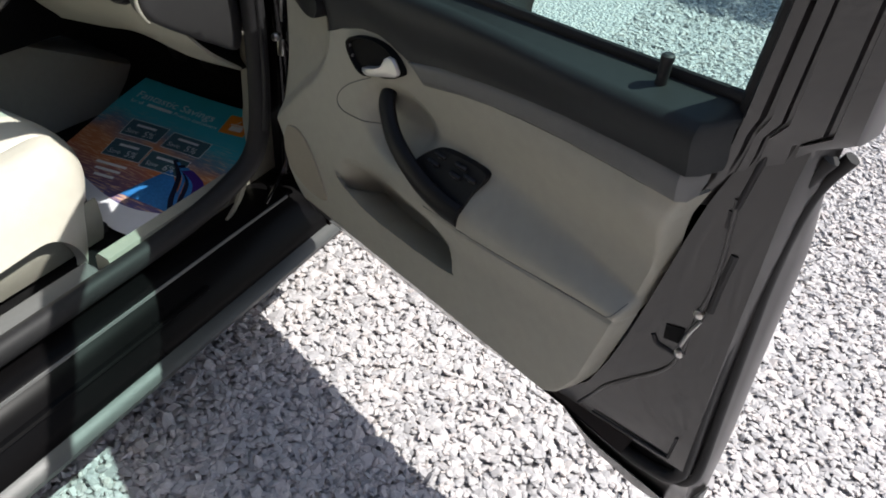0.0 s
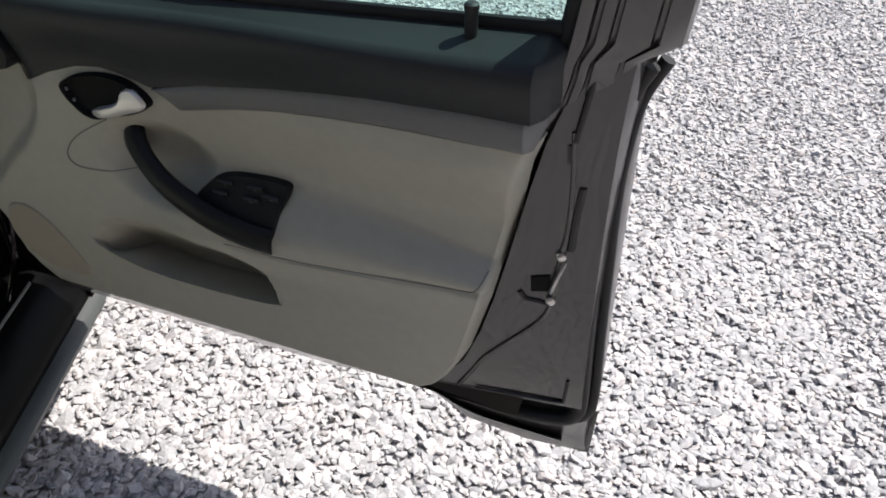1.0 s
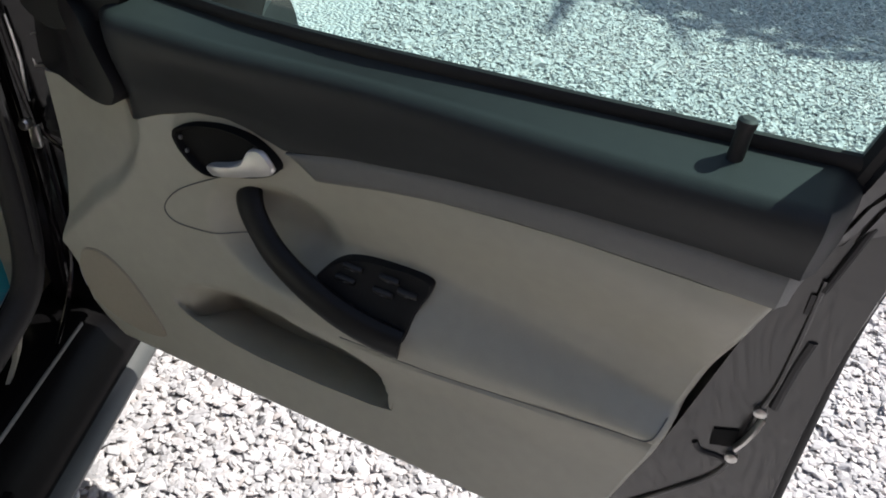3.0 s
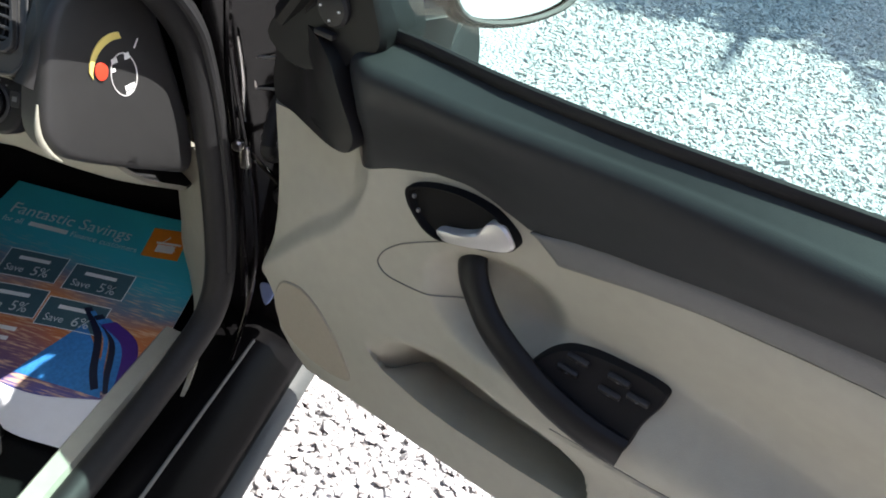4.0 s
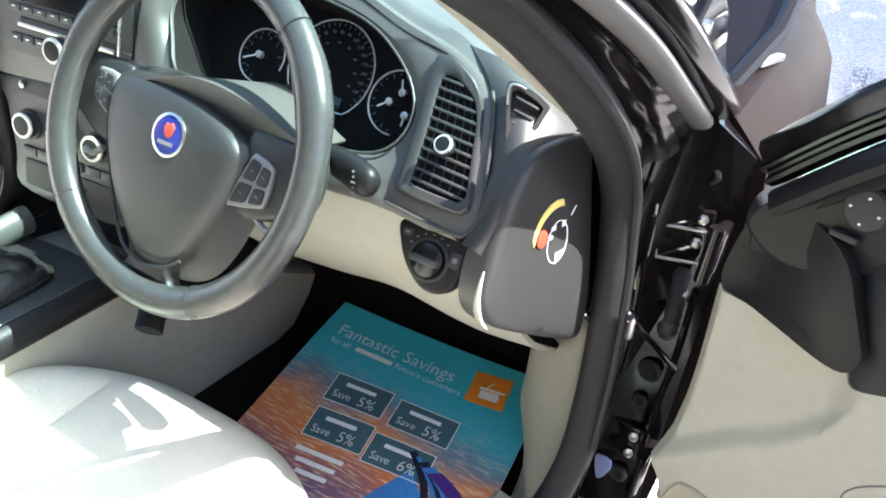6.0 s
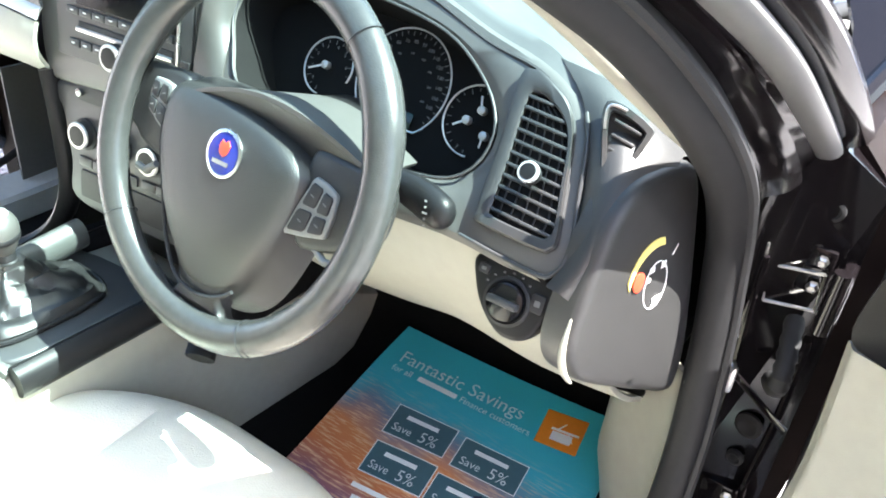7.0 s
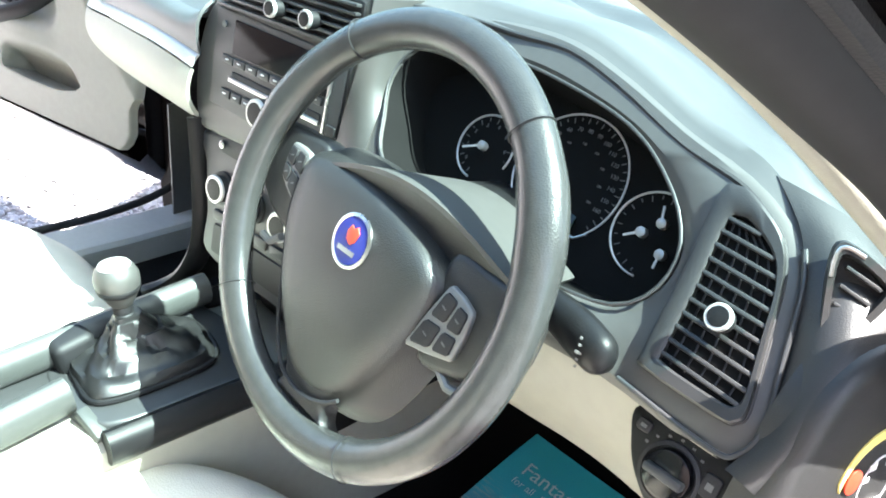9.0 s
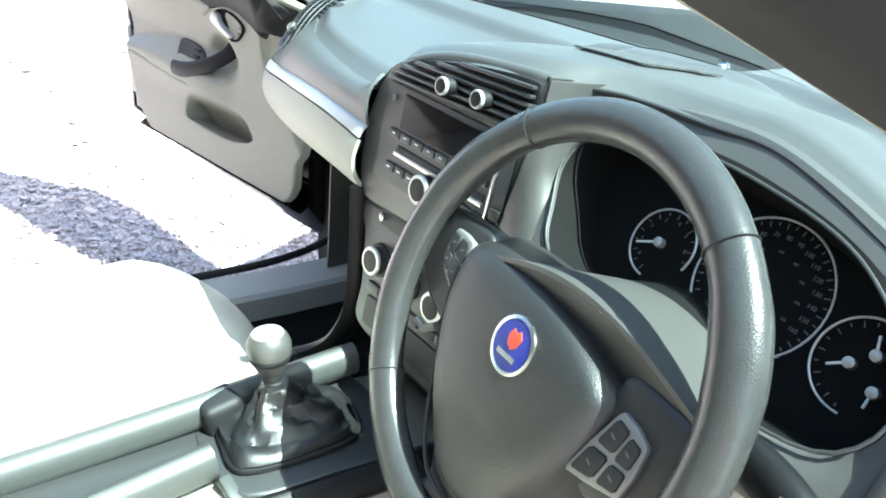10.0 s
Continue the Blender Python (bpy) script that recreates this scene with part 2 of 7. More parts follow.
def lathe(profile, m, n=24):
    """A turned shape: profile of (radius, height) along m's z."""
    rings = [[(r * math.cos(2 * math.pi * k / n), r * math.sin(2 * math.pi * k / n), h) for k in range(n)] for r, h in profile]
    return loft(rings, m=m)


def joined(*bms):
    out = bmesh.new()
    for b in bms:
        me = bpy.data.meshes.new("tmp")
        b.to_mesh(me)
        b.free()
        out.from_mesh(me)
        bpy.data.meshes.remove(me)
    return out


def circle(cx, cy, r, n=28, ry=None):
    ry = ry or r
    return [(cx + r * math.cos(2 * math.pi * k / n), cy + ry * math.sin(2 * math.pi * k / n)) for k in range(n)]


def rounded(w, h, r, n=4, cx=0.0, cy=0.0):
    """A rounded rectangle."""
    out = []
    for sx, sy, a0 in ((1, 1, 0), (-1, 1, 90), (-1, -1, 180), (1, -1, 270)):
        for k in range(n + 1):
            a = radians(a0 + 90 * k / n)
            out.append((cx + sx * (w / 2 - r) + r * math.cos(a), cy + sy * (h / 2 - r) + r * math.sin(a)))
    return out


def words(name, text, size, m, mat, parent, onto=None, depth=0.0003, align="LEFT"):
    """Lettering as a thin mesh in m's xy; onto may bend each point."""
    c = bpy.data.curves.new(name, "FONT")
    c.body, c.size, c.extrude, c.align_x, c.resolution_u = text, size, depth, align, 3
    tmp = new("tmp", c)
    me = bpy.data.meshes.new_from_object(tmp)
    bpy.data.objects.remove(tmp)
    for v in me.vertices:
        q = m @ v.co
        v.co = onto(q) if onto else q
    me.materials.clear()
    me.materials.append(mat)
    ob = new(name, me)
    while parent.parent is not None and parent.parent.parent is not None:
        parent = parent.parent
    ob.parent = parent
    return ob


# ---- the ground ----
def stone_material(name, lo, hi, island):
    m = bpy.data.materials.new(name)
    m.use_nodes = True
    n, ln = m.node_tree.nodes, m.node_tree.links
    b = n["Principled BSDF"]
    b.inputs["Roughness"].default_value = 0.85
    tc = n.new("ShaderNodeTexCoord")
    ramp = n.new("ShaderNodeValToRGB")
    ramp.color_ramp.elements[0].color, ramp.color_ramp.elements[1].color = (*lo, 1), (*hi, 1)
    mid = ramp.color_ramp.elements.new(0.55)
    mid.color = (*[(a + 2 * c) / 3 for a, c in zip(lo, hi)], 1)
    warm = ramp.color_ramp.elements.new(0.93)
    warm.color = (hi[0], hi[1] * 0.95, hi[2] * 0.92, 1)
    noise_t = n.new("ShaderNodeTexNoise")
    noise_t.inputs["Scale"].default_value, noise_t.inputs["Detail"].default_value = 140, 5
    ln.new(tc.outputs["Object"], noise_t.inputs["Vector"])
    bp = n.new("ShaderNodeBump")
    bp.inputs["Strength"].default_value = 0.5 if island else 1.0
    bp.inputs["Distance"].default_value = 0.004 if island else 0.02
    if island:
        ge = n.new("ShaderNodeNewGeometry")
        ln.new(ge.outputs["Random Per Island"], ramp.inputs[0])
        ln.new(noise_t.outputs[0], bp.inputs["Height"])
    else:
        vo = n.new("ShaderNodeTexVoronoi")
        vo.inputs["Scale"].default_value = 60
        ln.new(tc.outputs["Object"], vo.inputs["Vector"])
        sep = n.new("ShaderNodeSeparateColor")
        ln.new(vo.outputs["Color"], sep.inputs[0])
        ln.new(sep.outputs[0], ramp.inputs[0])
        inv = n.new("ShaderNodeMath")
        inv.operation = "SUBTRACT"
        inv.inputs[0].default_value = 1
        ln.new(vo.outputs["Distance"], inv.inputs[1])
        ln.new(inv.outputs[0], bp.inputs["Height"])
    mix = n.new("ShaderNodeMix")
    mix.data_type, mix.blend_type = "RGBA", "MULTIPLY"
    mix.inputs["Factor"].default_value = 0.35
    ln.new(ramp.outputs[0], mix.inputs["A"])
    ln.new(noise_t.outputs[0], mix.inputs["B"])
    ln.new(mix.outputs["Result"], b.inputs["Base Color"])
    ln.new(bp.outputs[0], b.inputs["Normal"])
    return m


GRAVEL = stone_material("pale_limestone_chips", (0.40, 0.393, 0.40), (0.635, 0.612, 0.612), True)
GRAVEL_FAR = stone_material("packed_limestone_chips", (0.42, 0.412, 0.42), (0.64, 0.62, 0.615), False)
ground_bm = bmesh.new()
bmesh.ops.create_grid(ground_bm, x_segments=8, y_segments=8, size=400)
bmesh.ops.translate(ground_bm, vec=(0, 0, -0.004), verts=ground_bm.verts)
ground = tagged(part("ground", ground_bm, GRAVEL_FAR), "pale grey limestone gravel yard", "ground", kind="structure")


def chips(name, areas, seed):
    """Loose angular stones: areas of (x0, x1, y0, y1, stones per square metre, size, corners a stone)."""
    rng = np.random.default_rng(seed)
    t = (1 + 5 ** 0.5) / 2
    ico = np.array([(-1, t, 0), (1, t, 0), (-1, -t, 0), (1, -t, 0), (0, -1, t), (0, 1, t), (0, -1, -t), (0, 1, -t), (t, 0, -1), (t, 0, 1), (-t, 0, -1), (-t, 0, 1)]) / 1.9
    ico_f = np.array([(0, 11, 5), (0, 5, 1), (0, 1, 7), (0, 7, 10), (0, 10, 11), (1, 5, 9), (5, 11, 4), (11, 10, 2), (10, 7, 6), (7, 1, 8),
                      (3, 9, 4), (3, 4, 2), (3, 2, 6), (3, 6, 8), (3, 8, 9), (4, 9, 5), (2, 4, 11), (6, 2, 10), (8, 6, 7), (9, 8, 1)])
    block = np.array([(-1, -1, -1), (1, -1, -1), (1, 1, -1), (-1, 1, -1), (-0.8, -0.75, 1), (0.8, -0.75, 1), (0.8, 0.75, 1), (-0.8, 0.75, 1)]) * 0.72
    block_f = np.array([(0, 2, 1), (0, 3, 2), (4, 5, 6), (4, 6, 7), (0, 1, 5), (0, 5, 4), (1, 2, 6), (1, 6, 5), (2, 3, 7), (2, 7, 6), (3, 0, 4), (3, 4, 7)])
    every_v, every_f, count = [], [], 0
    for x0, x1, y0, y1, dense, size, corners in areas:
        base, tri = (ico, ico_f) if corners == 12 else (block, block_f)
        k = int((x1 - x0) * (y1 - y0) * dense)
        c = np.stack([rng.uniform(x0, x1, k), rng.uniform(y0, y1, k), rng.uniform(0.0, 0.005, k)], 1)
        s = size * rng.lognormal(0, 0.30, (k, 1)) * np.stack([rng.uniform(0.75, 1.35, k), rng.uniform(0.55, 0.95, k), rng.uniform(0.24, 0.42, k)], 1)
        v = base[None] * (1 + rng.uniform(-0.34, 0.34, (k, corners, 1))) * s[:, None]
        v += rng.uniform(-0.16, 0.16, (k, corners, 3)) * s[:, None]
        a, b = rng.uniform(0, 2 * np.pi, k), rng.normal(0, 0.36, k)
        ca, sa, cb, sb = np.cos(a), np.sin(a), np.cos(b), np.sin(b)
        x, y, z = v[..., 0], v[..., 1], v[..., 2]
        x, z = cb[:, None] * x + sb[:, None] * z, -sb[:, None] * x + cb[:, None] * z
        x, y = ca[:, None] * x - sa[:, None] * y, sa[:, None] * x + ca[:, None] * y
        every_v.append((np.stack([x, y, z], -1) + c[:, None]).reshape(-1, 3))
        every_f.append((tri[None] + (np.arange(k) * corners + count)[:, None, None]).reshape(-1, 3))
        count += k * corners
    v, f = np.concatenate(every_v), np.concatenate(every_f)
    me = bpy.data.meshes.new(name)
    me.vertices.add(len(v))
    me.vertices.foreach_set("co", v.astype(np.float32).ravel())
    me.loops.add(f.size)
    me.loops.foreach_set("vertex_index", f.astype(np.int32).ravel())
    me.polygons.add(len(f))
    me.polygons.foreach_set("loop_start", np.arange(0, f.size, 3, dtype=np.int32))
    me.update()
    me.validate()
    me.shade_flat()
    me.materials.append(GRAVEL)
    return tagged(new(name, me), "loose pale grey limestone gravel chips", "gravel", kind="stuff")


chips("gravel", [(0.66, 2.5, -0.6, 1.1, 8600, 0.0095, 12), (2.5, 3.7, -0.6, 2.0, 6600, 0.0100, 8), (0.8, 2.5, 1.1, 2.2, 6600, 0.0100, 8),
                 (2.5, 4.8, 2.0, 4.6, 4600, 0.0108, 8), (0.9, 2.5, 2.2, 4.8, 5200, 0.0108, 8), (3.7, 4.8, -0.6, 2.0, 4600, 0.0108, 8),
                 (-2.6, -0.85, -0.4, 1.3, 2200, 0.012, 8), (-5, -2.6, -0.6, 2.4, 600, 0.016, 8)], 3)


# ---- the car ----
car = thing("car", "black saloon with cream interior, open doors and raised bonnet", "car")


def door_frame(angle, side):
    """Door-local frame: x along the door from the hinge, y towards the cabin side, z up."""
    a = radians(angle)
    m = Matrix(((math.cos(a), math.sin(a), 0, 0.88 if side > 0 else 0.825), (math.sin(a), -math.cos(a), 0, 0.23 if side > 0 else 0.36), (0, 0, 1, 0), (0, 0, 0, 1)))
    return m if side > 0 else Matrix.Diagonal((-1, 1, 1, 1)) @ m


FRONT = [(0.455, 0.135), (0.462, 0.105), (0.475, 0.078), (0.495, 0.055), (0.523, 0.036), (0.585, 0.025), (0.603, 0.014), (0.613, 0.004), (0.625, 0.006), (0.66, 0.012), (0.707, 0.012), (0.842, 0.003), (1.02, 0.004)]
REAR = [(0.455, 0.67), (0.46, 0.70), (0.468, 0.725), (0.485, 0.75), (0.51, 0.768), (0.548, 0.786), (0.656, 0.813), (0.868, 0.852), (0.944, 0.876), (1.02, 0.888)]
CREAM_TOP = [(0.0, 0.846), (0.038, 0.848), (0.10, 0.853), (0.152, 0.855), (0.158, 0.840), (0.165, 0.837), (0.21, 0.859), (0.26, 0.876), (0.30, 0.881), (0.33, 0.878), (0.355, 0.871), (0.376, 0.866), (0.409, 0.843),
             (0.487, 0.862), (0.556, 0.875), (0.62, 0.884), (0.683, 0.891), (0.77, 0.897), (0.851, 0.901), (0.88, 0.902)]
STRIP_TOP = [(0.33, 0.879), (0.355, 0.872), (0.373, 0.868), (0.453, 0.889), (0.555, 0.907), (0.62, 0.917), (0.68, 0.925), (0.79, 0.935), (0.88, 0.940)]
STRIP_W = [(0.30, 0.017), (0.40, 0.020), (0.55, 0.028), (0.70, 0.042), (0.86, 0.057)]
TOP = [(0.03, 0.962), (0.1, 0.976), (0.2, 0.982), (0.31, 0.983), (0.486, 0.994), (0.658, 1.003), (0.9, 1.018)]


POCKET_LIP = [(0.0, 0.600), (0.196, 0.596), (0.207, 0.584), (0.225, 0.573), (0.28, 0.558), (0.33, 0.553), (0.42, 0.553), (0.49, 0.557), (0.515, 0.562), (0.56, 0.566), (0.9, 0.57)]
POCKET_TOP = [(0.18, 0.606), (0.21, 0.622), (0.245, 0.643), (0.30, 0.658), (0.36, 0.662), (0.42, 0.654), (0.52, 0.636)]
POCKET_END = [(0.55, 0.519), (0.565, 0.517), (0.595, 0.510), (0.617, 0.494), (0.636, 0.468), (0.66, 0.43)]
FRONT_STEP = [(0.0, 0.605), (0.018, 0.62), (0.086, 0.695), (0.124, 0.727), (0.157, 0.771), (0.172, 0.811), (0.178, 0.87)]
LEDGE_TOP = [(0.40, 0.752), (0.45, 0.768), (0.56, 0.770), (0.70, 0.745), (0.82, 0.715)]


def lining_w(u, z):
    """How far the door lining stands towards the cabin, but for its pocket."""
    lower = 0.014 + 0.010 * smooth(0.42, 0.60, z)
    front = lower - 0.004 * smooth(0.62, 0.70, z)
    bulge = lower + (0.020 - 0.016 * smooth(0.50, 0.84, u)) * smooth(0.605, 0.675, z)
    wall = -0.003 + (lerp_table(STRIP_W, u) + 0.003) * smooth(0.755, 0.885, z)
    top = lerp_table(LEDGE_TOP, u)
    rear = bulge + (wall - bulge) * smooth(0.686, top, z)
    w = front + (rear - front) * smooth(0.27, 0.42, u) * smooth(0.93, 0.80, u)
    w -= 0.0035 * (1 - smooth(0, 0.005, abs(z - 0.666 - 0.012 * smooth(0.5, 0.8, u)))) * smooth(0.44, 0.48, u)
    # the hollow behind the pull handle, the stepped front corner
    d = math.hypot((u - 0.345) / 0.085, (z - 0.752) / 0.062)
    w -= 0.022 * smooth(1.05, 0.5, d)
    step = min(z - lerp_table(FRONT_STEP, u), 0.178 - u)
    w -= 0.011 * smooth(-0.004, 0.032, step) + 0.013 * smooth(0, 0.16, step)
    return w - 0.03 * smooth(0.475, 0.452, z)


def pocket_depth(u, z):
    """The scoop of the pocket: easing in from above, deepest behind its lip."""
    end = lerp_table(POCKET_END, z)
    along = smooth(0.196, 0.25, u) * smooth(end + 0.003, end - 0.014, u)
    return 0.085 * along * smooth(lerp_table(POCKET_TOP, u), lerp_table(POCKET_LIP, u), z)


def relief(u, z):
    return lining_w(u, z) - (pocket_depth(u, z) if z > lerp_table(POCKET_LIP, u) else 0.0)


OVAL = [(0.286, 0.806), (0.250, 0.785), (0.225, 0.768), (0.206, 0.748), (0.200, 0.730), (0.214, 0.719), (0.245, 0.720), (0.275, 0.724), (0.320, 0.729)]


def sweep(path, profile, put):
    """A profile of (away from the glass, towards the cabin) drawn along the door-local path."""
    rings = []
    for i, p in enumerate(path):
        t = (path[min(i + 1, len(path) - 1)] - path[max(i - 1, 0)]).normalized()
        w = Vector((0, 1, 0))
        n = t.cross(w).normalized()
        if n.z < 0:
            n = -n
        w = n.cross(t)
        if w.y < 0:
            w = -w
        rings.append([put(*(p + n * a + w * b)) for a, b in profile])
    return loft(rings)


def build_door(name, angle, side, label):
    m = door_frame(angle, side)
    put = lambda u, w, z: m @ Vector((u, w, z))  # noqa: E731
    # painted shell: shut face, flange and outer skin
    def outline(rear_add, bottom, front, top=0.950, rise=0.0):
        rise = rise if side > 0 else max(rise, 0.0)
        pts = [(front, bottom + 0.03), (front + 0.03, bottom)]
        pts += [(u, bottom + rise * smooth(0.55, 0.80, u)) for u in (0.2, 0.4, 0.55, 0.62, 0.70, 0.76, 0.86)]
        pts += [(rear_add(bottom + rise), bottom + rise + 0.012)]
        pts += [(rear_add(z), z) for z in (0.48, 0.52, 0.58, 0.64, 0.70, 0.76, 0.82, 0.88, 0.94)]
        pts += [(rear_add(top + 0.035), top + 0.035), (0.80, top + 0.03), (0.74, top), (0.6, top), (0.3, top), (front + 0.02, top - 0.02), (front, 0.8), (front, 0.6), (front, 0.5)]
        return pts
    lined = lambda z: lerp_table(REAR, z) + 0.004  # noqa: E731
    skin = lambda z: lerp_table([(0.28, 0.955), (0.45, 0.956), (0.62, 0.949), (0.775, 0.945), (0.86, 0.945), (0.94, 0.948), (1.0, 0.952)], z)  # noqa: E731
    rings = []
    for w, o in ((-0.112, outline(lambda z: lined(z) - 0.03, 0.475, 0.045)), (-0.100, outline(lambda z: lined(z) - 0.012, 0.462, 0.04)), (-0.012, outline(lined, 0.44, 0.035)), (-0.036, outline(lambda z: skin(z) - 0.012, 0.402, 0.02, rise=0.05)),
                 (-0.06, outline(lambda z: skin(z) - 0.006, 0.38, 0.01, rise=0.05)), (-0.085, outline(lambda z: skin(z) - 0.004, 0.425, 0.0, rise=-0.09)), (-0.10, outline(skin, 0.415, -0.02, rise=-0.125)),
                 (-0.122, outline(lambda z: skin(z) + 0.003, 0.41, -0.03, rise=-0.13)), (-0.14, outline(lambda z: skin(z), 0.412, -0.03, rise=-0.127)),
                 (-0.165, outline(lambda z: skin(z) - 0.06, 0.40, 0.02))):
        rings.append([put(u, w * (1 - 0.52 * smooth(0.78, 0.985, z)), z) for u, z in o])
    shell = tagged(part(name, loft(rings), DUSTY if side > 0 else PAINT), label, "car door", "front doors of the car")
    if side > 0:
        def sill_band(s, t):
            u = 0.62 + 0.297 * s
            low = smooth(0.55, 0.80, u)
            return put(u, -0.077 - 0.040 * t, 0.431 - 0.09 * low + (-0.012 - 0.040 * low) * t)
        part("bottom_flange", patch(sill_band, 24, 6, 0.002), SILL_PAINT, shell, "black lower flange of the door")
    # lining in three zones
    split = 0.34
    def cream(s, t):
        up_to = max(0.0, (t - split) / (1 - split))
        u = 0.4
        for _ in range(3):
            lip, high = lerp_table(POCKET_LIP, u), lerp_table(CREAM_TOP, u)
            z = 0.455 + (lip - 0.455) * min(1.0, t / split) + (high - lip) * up_to
            a, b = lerp_table(FRONT, z), lerp_table(REAR, z)
            u = a + (b - a) * s
        edge = min(s, 1 - s) * (b - a)
        w = lining_w(u, z)
        if t > split:
            first = smooth(split, split + 0.012, t)
            w -= pocket_depth(u, z) * first
            z -= 0.034 * first * (1 - smooth(split + 0.01, split + 0.12, t)) * smooth(0, 0.03, pocket_depth(u, lip + 0.001))
        return put(u, w - 0.012 * smooth(0.012, 0.0, edge) - 0.026 * smooth(0.005, 0.0, (1 - s) * (b - a)), z)
    part("door_lining", patch(cream, 210, 150, 0.004), CREAM, shell, "cream moulded door lining with a scooped pocket")
    line = lambda pts, r=0.0008: tube([put(p[0], relief(p[0], p[1]) + 0.0006, p[1]) for p in curve(pts, 6)], r, 6)  # noqa: E731
    part("panel_gap", line([(0.455, 0.668), (0.535, 0.666), (0.636, 0.671), (0.738, 0.676), (0.788, 0.680), (0.803, 0.688), (0.811, 0.705)]), GREY_PLASTIC, shell, "fine shadow gap in the lining")
    part("panel_gap", line(OVAL), GREY_PLASTIC, shell)
    def strip(s, t):
        u = 0.376 + s * (0.868 - 0.376)
        lo, hi = lerp_table(CREAM_TOP, u), lerp_table(STRIP_TOP, u)
        z = lo + 0.0005 + t * max(0.0, hi - lo - 0.0005)
        u2 = min(u, lerp_table(REAR, z) - 0.003)
        return put(u2, lerp_table(STRIP_W, u) + 0.0035 + 0.006 * t - 0.004 * (2 * t - 1) ** 4 - 0.035 * smooth(0.855, 0.868, u), z)
    part("trim_strip", patch(strip, 60, 8, 0.003), GREY_PLASTIC if side > 0 else CREAM, shell, "grey satin trim strip")
    def upper(s, t):
        z0 = 0.955
        u = lerp_table(FRONT, z0) + s * (lerp_table(REAR, z0) - lerp_table(FRONT, z0))
        lo = max(lerp_table(CREAM_TOP, u), lerp_table(STRIP_TOP, u) if u > 0.345 else 0) + 0.001
        hi = lerp_table(TOP, u)
        base = lerp_table(STRIP_W, u) + 0.004 + 0.005 * smooth(0.35, 0.5, u)
        out = 0.046 + 0.030 * smooth(0.40, 0.85, u)
        belt = -0.012 + 0.03 * smooth(0.1, 0.5, u)
        if t < 0.45:
            k = t / 0.45
            z, w = lo + (hi - 0.030 - lo) * k, base + (out - base) * smooth(0, 1, k)
        elif t < 0.7:
            ang = (t - 0.45) / 0.25 * math.pi / 2 * 0.85
            z, w = hi - 0.030 + 0.018 * math.sin(ang), out - 0.018 * (1 - math.cos(ang))
        else:
            k, ang = (t - 0.7) / 0.3, math.pi / 2 * 0.85
            z1, w1 = hi - 0.030 + 0.018 * math.sin(ang), out - 0.018 * (1 - math.cos(ang))
            z, w = z1 + (hi - z1) * k, w1 + (belt - w1) * k
        w -= 0.02 * smooth(0.02, 0.0, u - lerp_table(FRONT, z0)) + 0.045 * smooth(0.016, 0.0, lerp_table(REAR, z0) - u)
        w -= 0.048 * smooth(0.185, 0.105, u)
        return put(min(u, lerp_table(REAR, z)), w, z)
    part("upper_trim", patch(upper, 90, 40, 0.004), UPPER_TRIM, shell, "dark grained upper door trim")
    # flat corner plate in front of the capping, below the mirror
    cp = curve([(0.006, 0.850), (0.05, 0.852), (0.10, 0.857), (0.152, 0.859), (0.165, 0.868), (0.168, 0.883), (0.160, 0.900), (0.146, 0.924), (0.128, 0.952), (0.10, 0.968), (0.05, 0.970), (0.02, 0.945), (0.006, 0.90)], 4, True)
    at_w = lambda u: -0.014 + 0.052 * smooth(-0.02, 0.16, u)  # noqa: E731
    plate_ring = lambda k, h: [put(0.09 + (p[0] - 0.09) * k, at_w(p[0]) + h, 0.90 + (p[1] - 0.90) * k) for p in cp]  # noqa: E731
    part("corner_plate", loft([plate_ring(1.0, -0.045), plate_ring(1.0, -0.002), plate_ring(0.985, 0.001), plate_ring(0.6, 0.002)]), DARK, shell, "flat dark corner plate below the mirror")
    # speaker grille, in the forward lower corner
    sp = curve([(0.050, 0.612), (0.070, 0.623), (0.094, 0.622), (0.122, 0.604), (0.150, 0.570), (0.172, 0.524), (0.165, 0.508), (0.130, 0.502), (0.091, 0.508), (0.055, 0.530), (0.040, 0.572)], 4, True)
    shrink = lambda k, lift: [put(0.10 + (p[0] - 0.10) * k, relief(0.10 + (p[0] - 0.10) * k, 0.562 + (p[1] - 0.562) * k) + lift, 0.562 + (p[1] - 0.562) * k) for p in sp]  # noqa: E731
    part("speaker_grille", loft([shrink(1.0, -0.004), shrink(1.0, 0.0015), shrink(0.97, 0.003), shrink(0.9, 0.0022), shrink(0.6, 0.003), shrink(0.2, 0.0035)]), SPEAKER, shell, "oval cream speaker grille")
    # handle bezel, well and lever
    hb = curve([(0.232, 0.850), (0.250, 0.862), (0.275, 0.8705), (0.305, 0.875), (0.336, 0.872), (0.358, 0.860), (0.366, 0.848), (0.361, 0.838), (0.338, 0.827), (0.312, 0.820), (0.280, 0.809), (0.260, 0.8125), (0.245, 0.824), (0.235, 0.836)], 4, True)
    on = lambda pts, lift_by, k=1.0: [put(0.300 + (p[0] - 0.300) * k, 0.024 + lift_by, 0.842 + (p[1] - 0.842) * k) for p in pts]  # noqa: E731
    part("handle_bezel", loft([on(hb, -0.02), on(hb, 0.004), on(hb, 0.007, 0.97), on(hb, 0.006, 0.92), on(hb, -0.0005, 0.87), on(hb, -0.001, 0.5)]), WELL_BLACK, shell, "black handle bezel")
